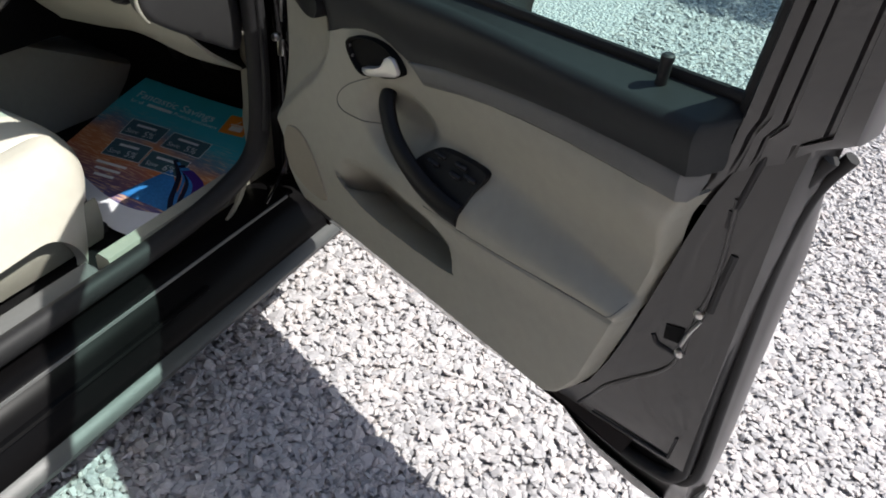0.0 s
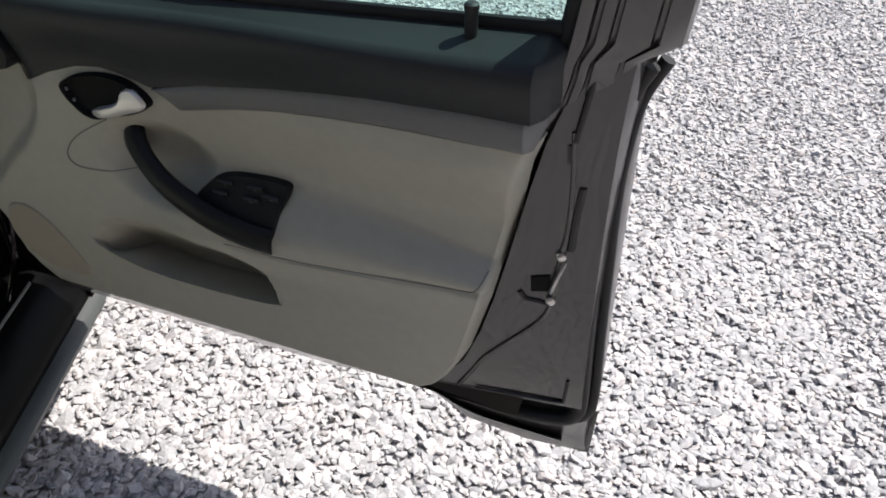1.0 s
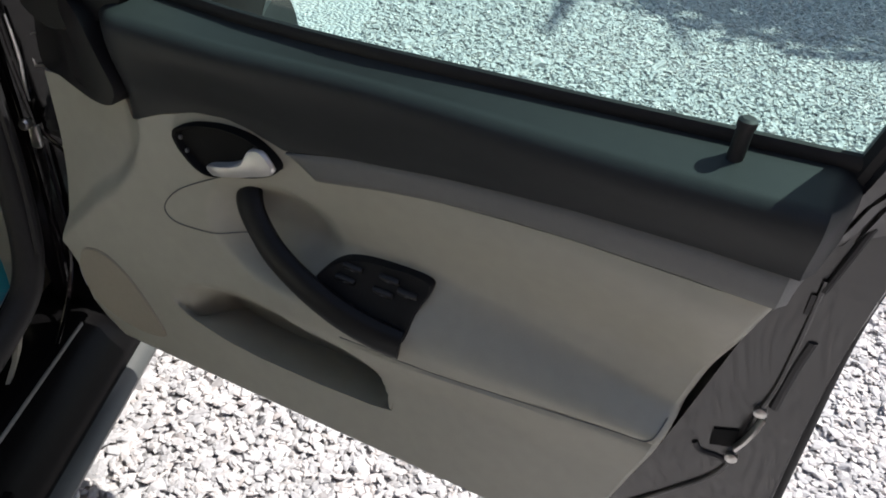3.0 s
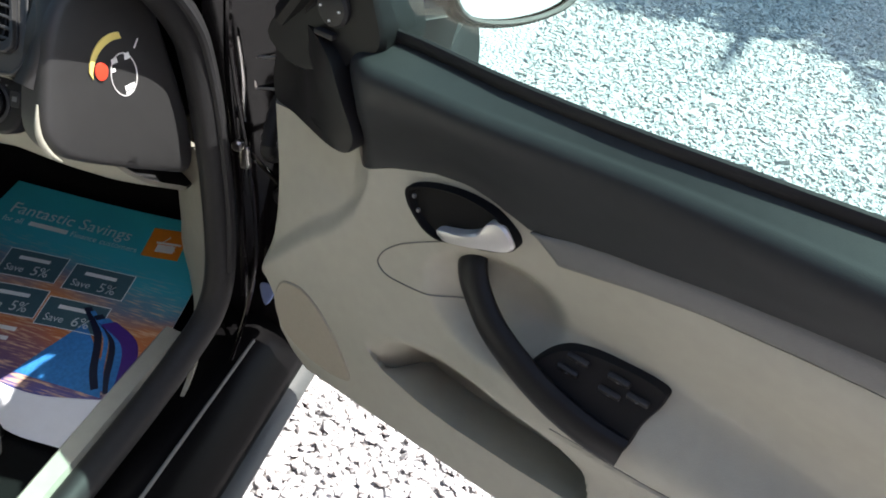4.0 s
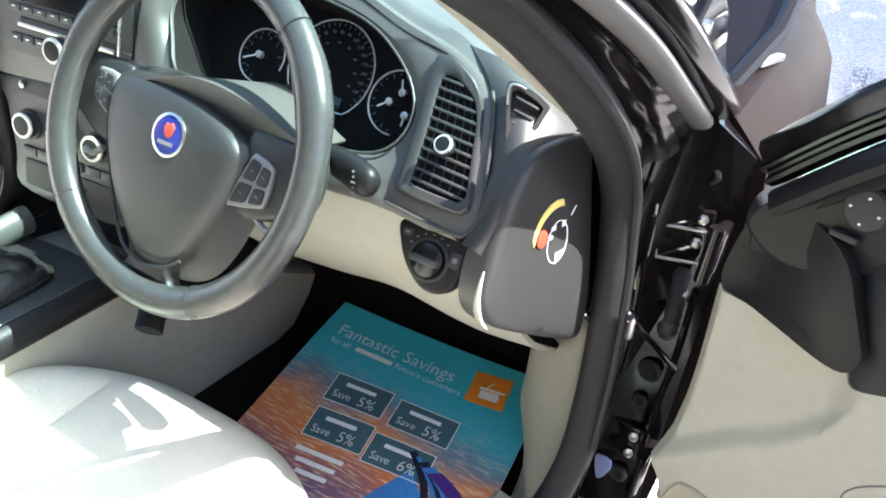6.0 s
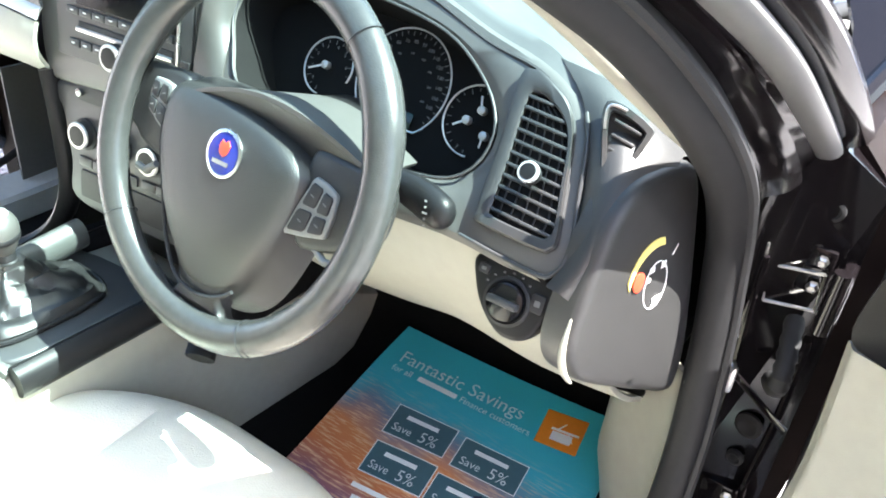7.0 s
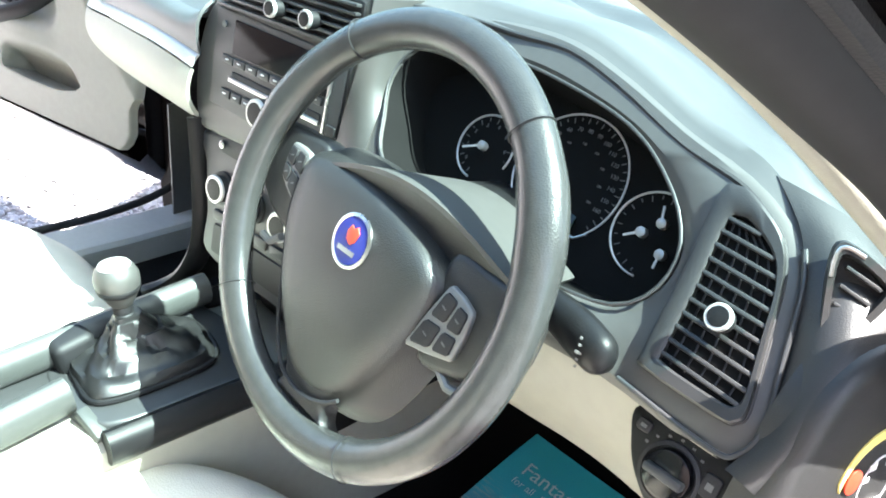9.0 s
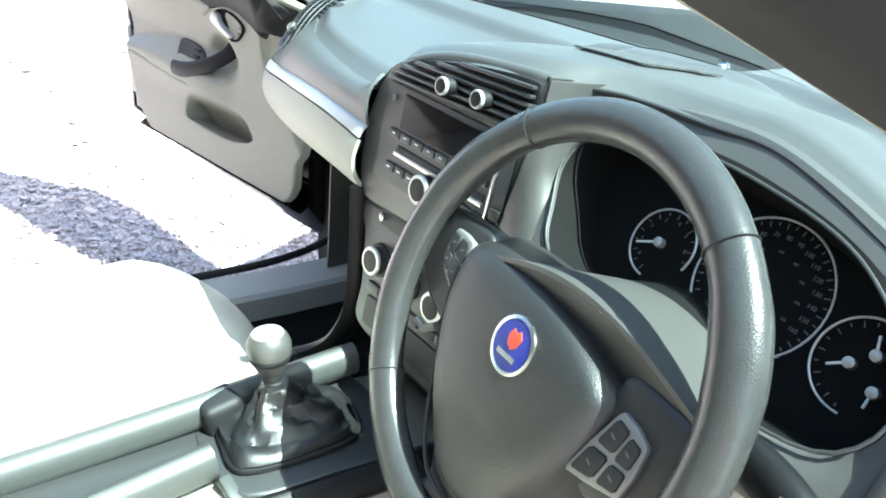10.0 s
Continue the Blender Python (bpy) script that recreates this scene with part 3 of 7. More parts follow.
    lv = curve([(0.278, 0.823), (0.307, 0.834), (0.326, 0.846), (0.334, 0.860), (0.350, 0.865), (0.365, 0.850), (0.360, 0.839), (0.335, 0.829), (0.313, 0.821), (0.286, 0.814)], 4, True)
    lev = lambda k, h: [put(0.328 + (p[0] - 0.328) * k, 0.029 + h, 0.838 + (p[1] - 0.838) * k) for p in lv]  # noqa: E731
    part("handle_lever", loft([lev(1, -0.006), lev(1, 0.002), lev(0.93, 0.005), lev(0.6, 0.007)]), SILVER_PLASTIC, shell, "silver door release lever")
    for du, dz in ((0.244, 0.846), (0.251, 0.832)):
        part("lock_button", box((0.0035, 0.004, 0.0045), m @ Matrix.Translation((du, 0.029, dz)), 0.001), DIM_MARK, shell, "small button with white padlock mark")
    # pull handle, armrest switch pod
    pull = curve([(0.303, -0.020, 0.792), (0.306, -0.006, 0.787), (0.313, 0.006, 0.778), (0.328, 0.016, 0.762), (0.362, 0.030, 0.739), (0.405, 0.039, 0.720), (0.450, 0.043, 0.704), (0.495, 0.043, 0.694), (0.530, 0.040, 0.690)], 6)
    part("pull_handle", tube([put(*p) for p in pull], [0.0205 - 0.003 * smooth(0.15, 0.45, k / 48) + 0.002 * smooth(0.5, 0.95, k / 48) for k in range(len(pull))], 14, squash=(1.05, 0.62), up=m.to_3x3() @ Vector((0.6, 0, 0.8))), DARK, shell, "curved dark pull handle")
    pod = curve([(0.407, 0.714), (0.427, 0.742), (0.455, 0.756), (0.503, 0.761), (0.540, 0.760), (0.545, 0.749), (0.536, 0.725), (0.533, 0.700), (0.522, 0.687), (0.492, 0.684), (0.448, 0.690), (0.42, 0.70)], 4, True)
    tilt = lambda p, h, k=1.0: put(0.48 + (p[0] - 0.48) * k, 0.004 + 0.56 * (0.757 - (0.722 + (p[1] - 0.722) * k)) + h, 0.722 + (p[1] - 0.722) * k)  # noqa: E731
    part("switch_pod", loft([[tilt(p, -0.03) for p in pod], [tilt(p, 0.004) for p in pod], [tilt(p, 0.0065, 0.97) for p in pod], [tilt(p, 0.0055, 0.8) for p in pod]]), DARK if side > 0 else STACK, shell, "dark window switch pod")
    for du, dz in ((0.454, 0.747), (0.449, 0.734), (0.498, 0.749), (0.495, 0.735), (0.522, 0.742))[: 5 if side > 0 else 2]:
        o = tilt((du, dz), 0.006)
        turned = Matrix.Translation(o) @ m.to_3x3().to_4x4() @ pose(0, 0, 0, -30, 0, 0)
        part("window_switch", box((0.024, 0.006, 0.010), turned, 0.002), BLACK, shell)
        part("switch_mark", box((0.0032, 0.002, 0.0030), turned @ Matrix.Translation((0, 0.0028, 0)), 0.0005), DIM_MARK, shell)
    # window: outer seal, glass, surround
    seal = [put(u, -0.010 + 0.026 * smooth(0.1, 0.5, u), lerp_table(TOP, u) + 0.004) for u in [0.04 + 0.85 * k / 20 for k in range(21)]]
    part("window_seal", tube(seal, 0.0065, 10, squash=(1.2, 0.8)), RUBBER, shell, "black rubber window seal")
    path = curve([(0.022, 0.007, 0.981), (0.098, 0.028, 1.062), (0.178, 0.046, 1.131), (0.323, 0.072, 1.230), (0.481, 0.092, 1.310), (0.70, 0.105, 1.362), (0.90, 0.108, 1.378), (0.985, 0.108, 1.372)], 7)
    band = lambda prof: sweep(path, prof, put)  # noqa: E731
    part("window_frame", band([(-0.010, -0.03), (-0.008, -0.004), (-0.004, 0.002), (0.000, 0.002), (0.003, -0.005), (0.006, -0.005), (0.009, 0.001), (0.012, 0.001), (0.015, -0.006), (0.030, -0.009), (0.036, -0.016), (0.037, -0.03), (0.02, -0.045)]), PAINT, shell, "glossy black window surround with pressed grooves")
    part("frame_trim", band([(-0.036, -0.012), (-0.037, 0.004), (-0.034, 0.012), (-0.026, 0.014), (-0.013, 0.006), (-0.0105, 0.0), (-0.0105, -0.02)]), DARK, shell, "satin dark inner frame trim")
    post = []
    for z in (0.87, 0.92, 0.96, 0.985, 1.01, 1.06, 1.12, 1.20, 1.29, 1.38):
        a, b = 0.879 + 0.167 * (z - 1.02) - 0.010 * smooth(0.98, 0.88, z), 0.979 + 0.085 * (z - 0.998) - 0.034 * smooth(1.004, 0.995, z)
        wa, wb = 0.026 + 0.27 * (z - 1.02), -0.012 + 0.37 * (z - 0.998)
        row = [(a, wa - 0.07)]
        for f, dip in ((0, 0), (0.03, 0.004), (0.15, 0.004), (0.17, -0.006), (0.21, -0.006), (0.23, 0), (0.33, 0), (0.345, -0.006), (0.38, -0.006), (0.40, 0), (0.70, 0.001), (0.72, -0.006), (0.76, -0.006), (0.78, -0.001), (0.97, -0.002), (1.0, -0.010)):
            row.append((a + (b - a) * f, wa + (wb - wa) * f + dip * smooth(0.90, 0.99, z)))
        row.append((b, wb - 0.05))
        post.append([put(u, v, z) for u, v in row])
    part("window_post", loft(post), DUSTY if side > 0 else PAINT, shell, "black window post with pressed grooves")
    part("post_seal", tube([put(0.876 + 0.167 * (z - 1.02), 0.014 + 0.27 * (z - 1.02), z) for z in (0.98, 1.06, 1.14, 1.24, 1.36)], 0.010, 8), RUBBER, shell, "black rubber post seal")
    part("frame_seal", band([(-0.044, -0.02), (-0.046, -0.004), (-0.042, 0.004), (-0.037, 0.002), (-0.037, -0.02)]), RUBBER, shell)
    pane = [p for p in path[4:]]
    base = [(p[0], p[1] + 0.004) for p in pane]
    bm = bmesh.new()
    lo, hi = [], []
    for k in range(25):
        u = 0.05 + (0.985 - 0.05) * k / 24
        tops = [p for p in path if abs(p[0] - u) < 0.03]
        top = max((p[2] for p in tops), default=1.0)
        w_hi = 0.012 + 0.26 * (top - 1.0) - 0.012
        lo.append(bm.verts.new(put(min(u, 0.90), -0.020 + 0.022 * smooth(0.1, 0.5, u), lerp_table(TOP, u) - 0.02)))
        hi.append(bm.verts.new(put(u, w_hi, top)))
    for k in range(24):
        bm.faces.new((lo[k], lo[k + 1], hi[k + 1], hi[k]))
    part("window_glass", bm, SIDE_GLASS, shell, "green tinted side window glass")
    # lock pin with its collar, shut-face latch
    part("lock_pin", lathe([(0.0065, 0), (0.0065, 0.034), (0.0075, 0.036), (0.0075, 0.041), (0.005, 0.043)], Matrix.Translation(put(0.785, 0.034, 0.996)), 14), BLACK, shell, "black lock pin")
    part("pin_collar", lathe([(0.0135, -0.006), (0.0135, 0.0), (0.011, 0.002), (0.008, 0.002)], Matrix.Translation(put(0.785, 0.034, 0.998)), 18), GREY_PLASTIC, shell)
    def shut(u, z, lift=0.0):
        """A place on the painted shut face behind the lining."""
        a, b = lined(z), skin(z) - 0.012
        return put(u, (-0.012 - 0.024 * (u - a) / (b - a)) * (1 - 0.52 * smooth(0.78, 0.985, z)) + lift, z)
    along_face = lambda pts, r, lift, n=8: tube([shut(p[0], p[1], lift) for p in curve([(*q, 0) for q in pts], 6)], r, n)  # noqa: E731
    plate_on = lambda pts, lift, back: loft([[shut(u, z, -back) for u, z in pts], [shut(u, z, lift) for u, z in pts]])  # noqa: E731
    part("panel_edge", along_face([(0.888, 0.90), (0.892, 0.83), (0.893, 0.768), (0.889, 0.724), (0.884, 0.649), (0.870, 0.613), (0.838, 0.575), (0.805, 0.534), (0.788, 0.500), (0.770, 0.466)], 0.0030, 0.0005), DUSTY, shell, "raised edge of the inner door panel")
    part("groove", along_face([(0.905, 0.985), (0.900, 0.955), (0.894, 0.914), (0.890, 0.888)], 0.0036, 0.001), BLACK, shell)
    part("groove", along_face([(0.903, 0.826), (0.900, 0.783), (0.899, 0.735)], 0.0055, -0.002), BLACK, shell, "dark pressed hollow in the shut face")
    part("slot", plate_on([(0.883, 0.882), (0.891, 0.882), (0.890, 0.858), (0.884, 0.858)], 0.002, 0.004), BLACK, shell)
    part("latch_box", plate_on([(0.857, 0.690), (0.880, 0.695), (0.882, 0.670), (0.859, 0.667)], 0.002, 0.01), WELL_BLACK, shell, "black latch recess")
    part("latch_hollow", along_face([(0.845, 0.664), (0.853, 0.653), (0.872, 0.650), (0.885, 0.645)], 0.0035, -0.0005), BLACK, shell)
    part("latch_claw", tube([shut(0.883, 0.672, 0.004), shut(0.887, 0.690, 0.010), shut(0.891, 0.706, 0.010), shut(0.895, 0.720, 0.004)], 0.0048, 8, squash=(1, 0.6)), STEEL, shell, "worn steel latch claw")
    for u, z in ((0.890, 0.727), (0.884, 0.656)):
        part("latch_screw", lathe([(0.0065, -0.002), (0.0065, 0.003), (0.003, 0.005)], Matrix.Translation(shut(u, z, 0.002)) @ m.to_3x3().to_4x4() @ pose(0, 0, 0, -90, 0, 0) @ pose(0, 0, 0, 0, 0, 0), 10), STEEL, shell, "steel screw head")
    # weatherstrip round the shut face, and the grey corner cap
    ws = curve([(*q, 0) for q in ((0.950, 0.972), (0.930, 0.922), (0.923, 0.851), (0.923, 0.783), (0.927, 0.700), (0.934, 0.568), (0.940, 0.468), (0.936, 0.440), (0.920, 0.424), (0.882, 0.415), (0.839, 0.412), (0.75, 0.416))], 5)
    if side > 0:
        part("weatherstrip", tube([put(p[0], -0.046, p[1]) for p in ws], 0.0105, 10), RUBBER, shell, "black rubber weatherstrip")
        part("weatherstrip", tube([put(p[0] + 0.014, -0.066, p[1] - 0.014 * smooth(0.48, 0.42, p[1])) for p in ws], 0.0085, 10), RUBBER, shell, "outer black rubber weatherstrip")
        part("corner_cap", loft([[put(u, w, z) for u, z in ((0.925, 0.318), (0.962, 0.376), (0.960, 0.305), (0.945, 0.300))] for w in (-0.125, -0.098)]), GREY_PLASTIC, shell, "grey lower corner cap")
    # pressed step line near the lower corner, and the bent harness trim
    part("drain_seam", tube([shut(u, z, 0.001) for u, z in ((0.794, 0.466), (0.84, 0.468), (0.905, 0.470), (0.918, 0.472), (0.920, 0.516))], 0.0022, 6), BLACK, shell)
    return shell, m, put


driver_door, DOOR, DPUT = build_door("driver_door", -20.0, 1, "open black driver door with cream lining")
passenger_door, PDOOR, PPUT = build_door("passenger_door", -14.5, -1, "open black passenger door with cream lining")

# mirror, its foot and adjuster, on the driver door
sail = curve([(0.020, 0.940), (0.060, 0.995), (0.105, 1.035), (0.150, 1.068), (0.164, 1.03), (0.180, 0.978), (0.150, 0.950), (0.105, 0.925), (0.06, 0.915)], 4, True)
part("mirror_sail", loft([[DPUT(u, -0.05, z) for u, z in sail], [DPUT(u, 0.012, z) for u, z in sail], [DPUT(0.1 + (u - 0.1) * 0.94, 0.018, 1.0 + (z - 1.0) * 0.94) for u, z in sail]]), DARK, driver_door, "dark sail panel below the mirror")
am = DOOR @ Matrix.Translation((0.118, 0.018, 1.000)) @ pose(0, 0, 0, -90, 0, 0)
part("mirror_adjuster", lathe([(0.020, -0.004), (0.020, 0.004), (0.0175, 0.007), (0.010, 0.008)], am, 22), BLACK, driver_door, "round mirror adjuster knob")
part("adjuster_toggle", box((0.030, 0.012, 0.010), DOOR @ Matrix.Translation((0.126, 0.022, 1.034)), 0.003), BLACK, driver_door)
part("adjuster_toggle", box((0.026, 0.010, 0.007), DOOR @ Matrix.Translation((0.110, 0.022, 0.971)), 0.003), BLACK, driver_door)
for k in range(4):
    a = math.pi / 2 * k
    part("adjuster_mark", box((0.0025, 0.002, 0.002), am @ Matrix.Translation((0.012 * math.cos(a), 0.012 * math.sin(a), 0.0085)) @ pose(0, 0, 0, 90, 0, 0), 0.0004), WHITE_MARK, driver_door)
MIR = DOOR @ Matrix.Translation((0.190, -0.205, 1.035)) @ pose(0, 0, 0, 0, -11.5, 17)
# local: x faces backwards of the closed door, y across, z up
shape = curve([(0.105, -0.055), (0.118, 0.0), (0.105, 0.055), (0.05, 0.082), (-0.05, 0.080), (-0.095, 0.055), (-0.105, 0.0), (-0.085, -0.055), (-0.03, -0.075), (0.05, -0.075)], 4, True)
ring_at = lambda x, k: [MIR @ Vector((x, p[0] * k, p[1] * k)) for p in shape]  # noqa: E731
part("mirror_housing", loft([ring_at(-0.085, 0.45), ring_at(-0.075, 0.72), ring_at(-0.045, 0.92), ring_at(0.0, 1.0), ring_at(0.012, 1.0), ring_at(0.014, 0.95), ring_at(0.004, 0.9)]), PAINT, driver_door, "black door mirror housing")
part("mirror_rim", loft([ring_at(0.0141, 0.95), ring_at(0.0181, 0.93), ring_at(0.0141, 0.89)], caps=(False, False)), BLACK, driver_door)
part("mirror_glass", loft([ring_at(0.004, 0.90), ring_at(0.0095, 0.89)]), MIRROR, driver_door, "silvered mirror glass")
part("mirror_foot", tube([DPUT(0.10, -0.03, 0.985), DPUT(0.115, -0.08, 0.985), MIR @ Vector((-0.03, 0.07, -0.035))], [0.035, 0.032, 0.035], 12, squash=(0.8, 1.1)), PAINT, driver_door, "black mirror arm")


# ---- body shell round the cabin ----
def extrude_y(profile, y0, y1, n=1, bend=None):
    """A closed (x, z) profile drawn along y."""
    return loft([[(x, y0 + (y1 - y0) * k / n, z) for x, z in profile] for k in range(n + 1)])


APERTURE = ("hinge_pillar", "pillar_grommet", "pillar_rib", "pillar_flange", "aperture_seal", "seal_lip", "sill_trim", "sill_trim_front", "door_hinge", "hinge_bolt", "hinge_glint", "sealed_plug", "check_strap", "strap_bracket", "wiring_gaiter", "rocker_panel")
for side in (1, -1):
    f = lambda pts: [(side * x, z) for x, z in pts]  # noqa: E731
    before = set(bpy.data.objects)
    part("rocker_panel", extrude_y(f([(0.70, 0.20), (0.852, 0.205), (0.868, 0.235), (0.862, 0.275), (0.838, 0.300), (0.828, 0.318), (0.800, 0.340), (0.788, 0.344), (0.735, 0.344), (0.70, 0.335)]), -1.4, 0.46), SILL_PAINT, car, "black painted door sill")
    part("sill_ridge", extrude_y(f([(0.845, 0.294), (0.850, 0.300), (0.846, 0.3045), (0.836, 0.3045)]), -1.35, 0.02), SILL_PAINT, car, "black sill edge")
    part("sill_bead", extrude_y(f([(0.803, 0.337), (0.8035, 0.3405), (0.8055, 0.340), (0.807, 0.334)]), -1.3, 0.33), GREY_PLASTIC, car, "thin grey bead along the sill")
    part("sill_cladding", extrude_y(f([(0.858, 0.205), (0.885, 0.212), (0.889, 0.226), (0.880, 0.240), (0.864, 0.246)]), -1.4, 0.42), CONSOLE_GREY, car, "dusty grey lower sill cladding")
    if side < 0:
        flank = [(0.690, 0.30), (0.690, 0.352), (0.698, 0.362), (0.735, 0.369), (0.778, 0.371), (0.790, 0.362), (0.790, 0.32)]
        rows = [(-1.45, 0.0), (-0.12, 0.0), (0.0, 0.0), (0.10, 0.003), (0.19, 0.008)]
        # paler than the driver's trim, to make up for shade on this side
        part("sill_trim", loft([[(-x, y, z + up) for x, z in flank] for y, up in rows]), SILL_GREY, car, "grey sill trim lightened to offset the shade")
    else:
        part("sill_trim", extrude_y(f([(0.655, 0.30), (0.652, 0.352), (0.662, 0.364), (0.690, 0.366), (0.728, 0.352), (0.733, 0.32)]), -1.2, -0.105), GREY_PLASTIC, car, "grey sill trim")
    if side > 0:
        part("sill_trim_front", extrude_y(f([(0.688, 0.30), (0.690, 0.388), (0.698, 0.398), (0.722, 0.394), (0.733, 0.37), (0.733, 0.30)]), -0.10, 0.25), CREAM, car, "cream inner sill trim")
    # hinge pillar: painted inner faces with a pressed edge
    jamb = [(side * x, y, z) for x, y, z in ((0.742, 0.375, 0.30), (0.872, 0.395, 0.30), (0.872, 0.395, 0.93), (0.80, 0.36, 0.985), (0.742, 0.33, 0.97))]
    back = [(x, y + 0.10, z) for x, y, z in jamb]
    part("hinge_pillar", loft([jamb, back]), PAINT, car, "glossy black hinge pillar")
    # pressed ribs, grommets and sealer on the pillar's shut face
    for z, r in ((0.60, 0.017), (0.545, 0.011), (0.40, 0.015), (0.90, 0.012)):
        part("pillar_grommet", lathe([(r, -0.002), (r, 0.003), (r * 0.7, 0.005), (r * 0.5, 0.003)], basis((side * (0.83 + 0.2 * (r - 0.012)), 0.384, z), (-0.15 * side, -1, 0)), 16), RUBBER, car)
    part("pillar_rib", tube(curve([(side * x, y, z) for x, y, z in ((0.765, 0.375, 0.36), (0.768, 0.372, 0.5), (0.766, 0.366, 0.66), (0.764, 0.356, 0.80), (0.772, 0.350, 0.92))], 5), 0.006, 8), PAINT, car)
    part("pillar_rib", tube(curve([(side * x, y, z) for x, y, z in ((0.856, 0.390, 0.36), (0.852, 0.388, 0.5), (0.857, 0.388, 0.62), (0.855, 0.388, 0.74))], 5), 0.005, 8), PAINT, car)
    part("pillar_flange", tube(curve([(side * x, y, z) for x, y, z in ((0.792, 0.315, 0.86), (0.792, 0.325, 0.80), (0.798, 0.345, 0.66), (0.795, 0.365, 0.50), (0.79, 0.34, 0.40), (0.80, 0.26, 0.352))], 5), 0.0035, 6), PAINT, car)
    # door aperture seal
    wide = 0.0 if side > 0 else 0.055
    sp = [(0.641, -0.46, 1.348), (0.651, -0.352, 1.303), (0.661, -0.253, 1.259), (0.672, -0.152, 1.217), (0.687, -0.062, 1.172), (0.708, 0.03, 1.120), (0.737, 0.12, 1.050), (0.753, 0.205, 0.975), (0.757, 0.268, 0.90), (0.762, 0.286, 0.84), (0.772, 0.286, 0.76), (0.782, 0.280, 0.64), (0.785, 0.270, 0.53), (0.780, 0.245, 0.465), (0.768, 0.19, 0.425), (0.754, 0.10, 0.392), (0.745, -0.02, 0.376), (0.742, -0.2, 0.372), (0.742, -0.45, 0.372)]
    part("aperture_seal", tube(curve([(side * (x + wide * smooth(0.9, 0.6, z)), y, z) for x, y, z in sp], 6), 0.0235 if side > 0 else 0.009, 14, squash=(1.0, 0.9)), RUBBER, car, "thick black rubber door seal")
    part("seal_lip", tube(curve([(side * (x + 0.020 + wide * smooth(0.9, 0.6, z)), y - 0.006, z + 0.004) for x, y, z in sp[:13]], 6), 0.006, 8), BLACK, car, "black lip of the door seal")
    # screen pillar: outer painted, inner cream cover
    mould = curve([(0.804, 0.346, 0.973), (0.800, 0.28, 1.009), (0.790, 0.20, 1.056), (0.775, 0.12, 1.105), (0.755, 0.03, 1.152), (0.730, -0.08, 1.205), (0.700, -0.20, 1.262), (0.655, -0.36, 1.335), (0.62, -0.48, 1.385)], 4)
    part("screen_moulding", tube([(side * p.x, p.y, p.z) for p in mould], 0.015, 12, squash=(0.75, 1.1)), MOULDING, car, "grey screen pillar moulding")
    part("screen_pillar", tube([(side * (p.x + 0.006), p.y + 0.040, p.z + 0.010) for p in mould], 0.026, 12, squash=(0.7, 1.1)), PAINT, car, "black painted windscreen pillar")
    inner = curve(sp[:10], 6)
    def pillar_face(s, t):
        a, b = inner[min(int(s * 46), len(inner) - 1)], mould[::-1][min(int(s * 32), len(mould) - 1)]
        p = (a + Vector((0.012, 0.012, 0.0))).lerp(b + Vector((-0.004, 0.0, -0.012)), t)
        p += Vector((0.012, 0.004, 0.0)) * (smooth(0.25, 0.4, t) - smooth(0.6, 0.75, t))
        return side * p.x, p.y, p.z
    part("pillar_face", patch(pillar_face, 46, 12, 0.003), PAINT, car, "glossy black inner face of the screen pillar")
    ac = [(0.735, 0.30, 0.947), (0.722, 0.20, 0.993), (0.700, 0.12, 1.045), (0.666, 0.04, 1.107), (0.650, -0.04, 1.155), (0.639, -0.12, 1.194), (0.628, -0.20, 1.228), (0.610, -0.35, 1.286), (0.59, -0.46, 1.331)]
    part("pillar_trim", tube(curve([(side * x, y, z) for x, y, z in ac], 4), [0.009 - 0.0015 * smooth(10, 22, k) for k in range(33)], 10, squash=(0.9, 0.9)), CREAM, car, "cream inner pillar cover")
    # roof rail, middle pillar
    part("roof_rail", tube(curve([(side * x, y, z) for x, y, z in ((0.63, -0.48, 1.375), (0.61, -0.8, 1.41), (0.60, -1.3, 1.40), (0.62, -1.9, 1.33), (0.68, -2.3, 1.1))], 4), 0.05, 10), PAINT, car, "black roof rail")
    part("middle_pillar", loft([[(side * x, y, z) for x, y in ((0.70 - k * 0.1, -0.66 - k * 0.06), (0.80 - k * 0.17, -0.66 - k * 0.06), (0.82 - k * 0.18, -0.80 - k * 0.06), (0.70 - k * 0.1, -0.82 - k * 0.06))] for k, z in ((0, 0.33), (0.3, 0.75), (0.55, 1.0), (1, 1.40))]), DARK, car, "dark middle pillar")
    # rear side, rear door and quarter
    quarter = [(0.86, 0.22), (0.885, 0.45), (0.89, 0.70), (0.86, 0.90), (0.80, 0.97), (0.70, 0.97), (0.72, 0.5), (0.72, 0.22)]
    part("rear_door", loft([[(side * x * k, y, z) for x, z in quarter] for y, k in ((-0.83, 1.0), (-1.6, 1.0), (-2.2, 0.98), (-2.75, 0.90), (-2.9, 0.82))]), PAINT, car, "black rear side of the car")
    part("rear_window", patch(lambda s, t: (side * (0.80 - 0.18 * t), -0.84 - 1.25 * s * (1 - 0.2 * t), 0.97 + 0.40 * t), 6, 4), SIDE_GLASS, car, "tinted rear side window")
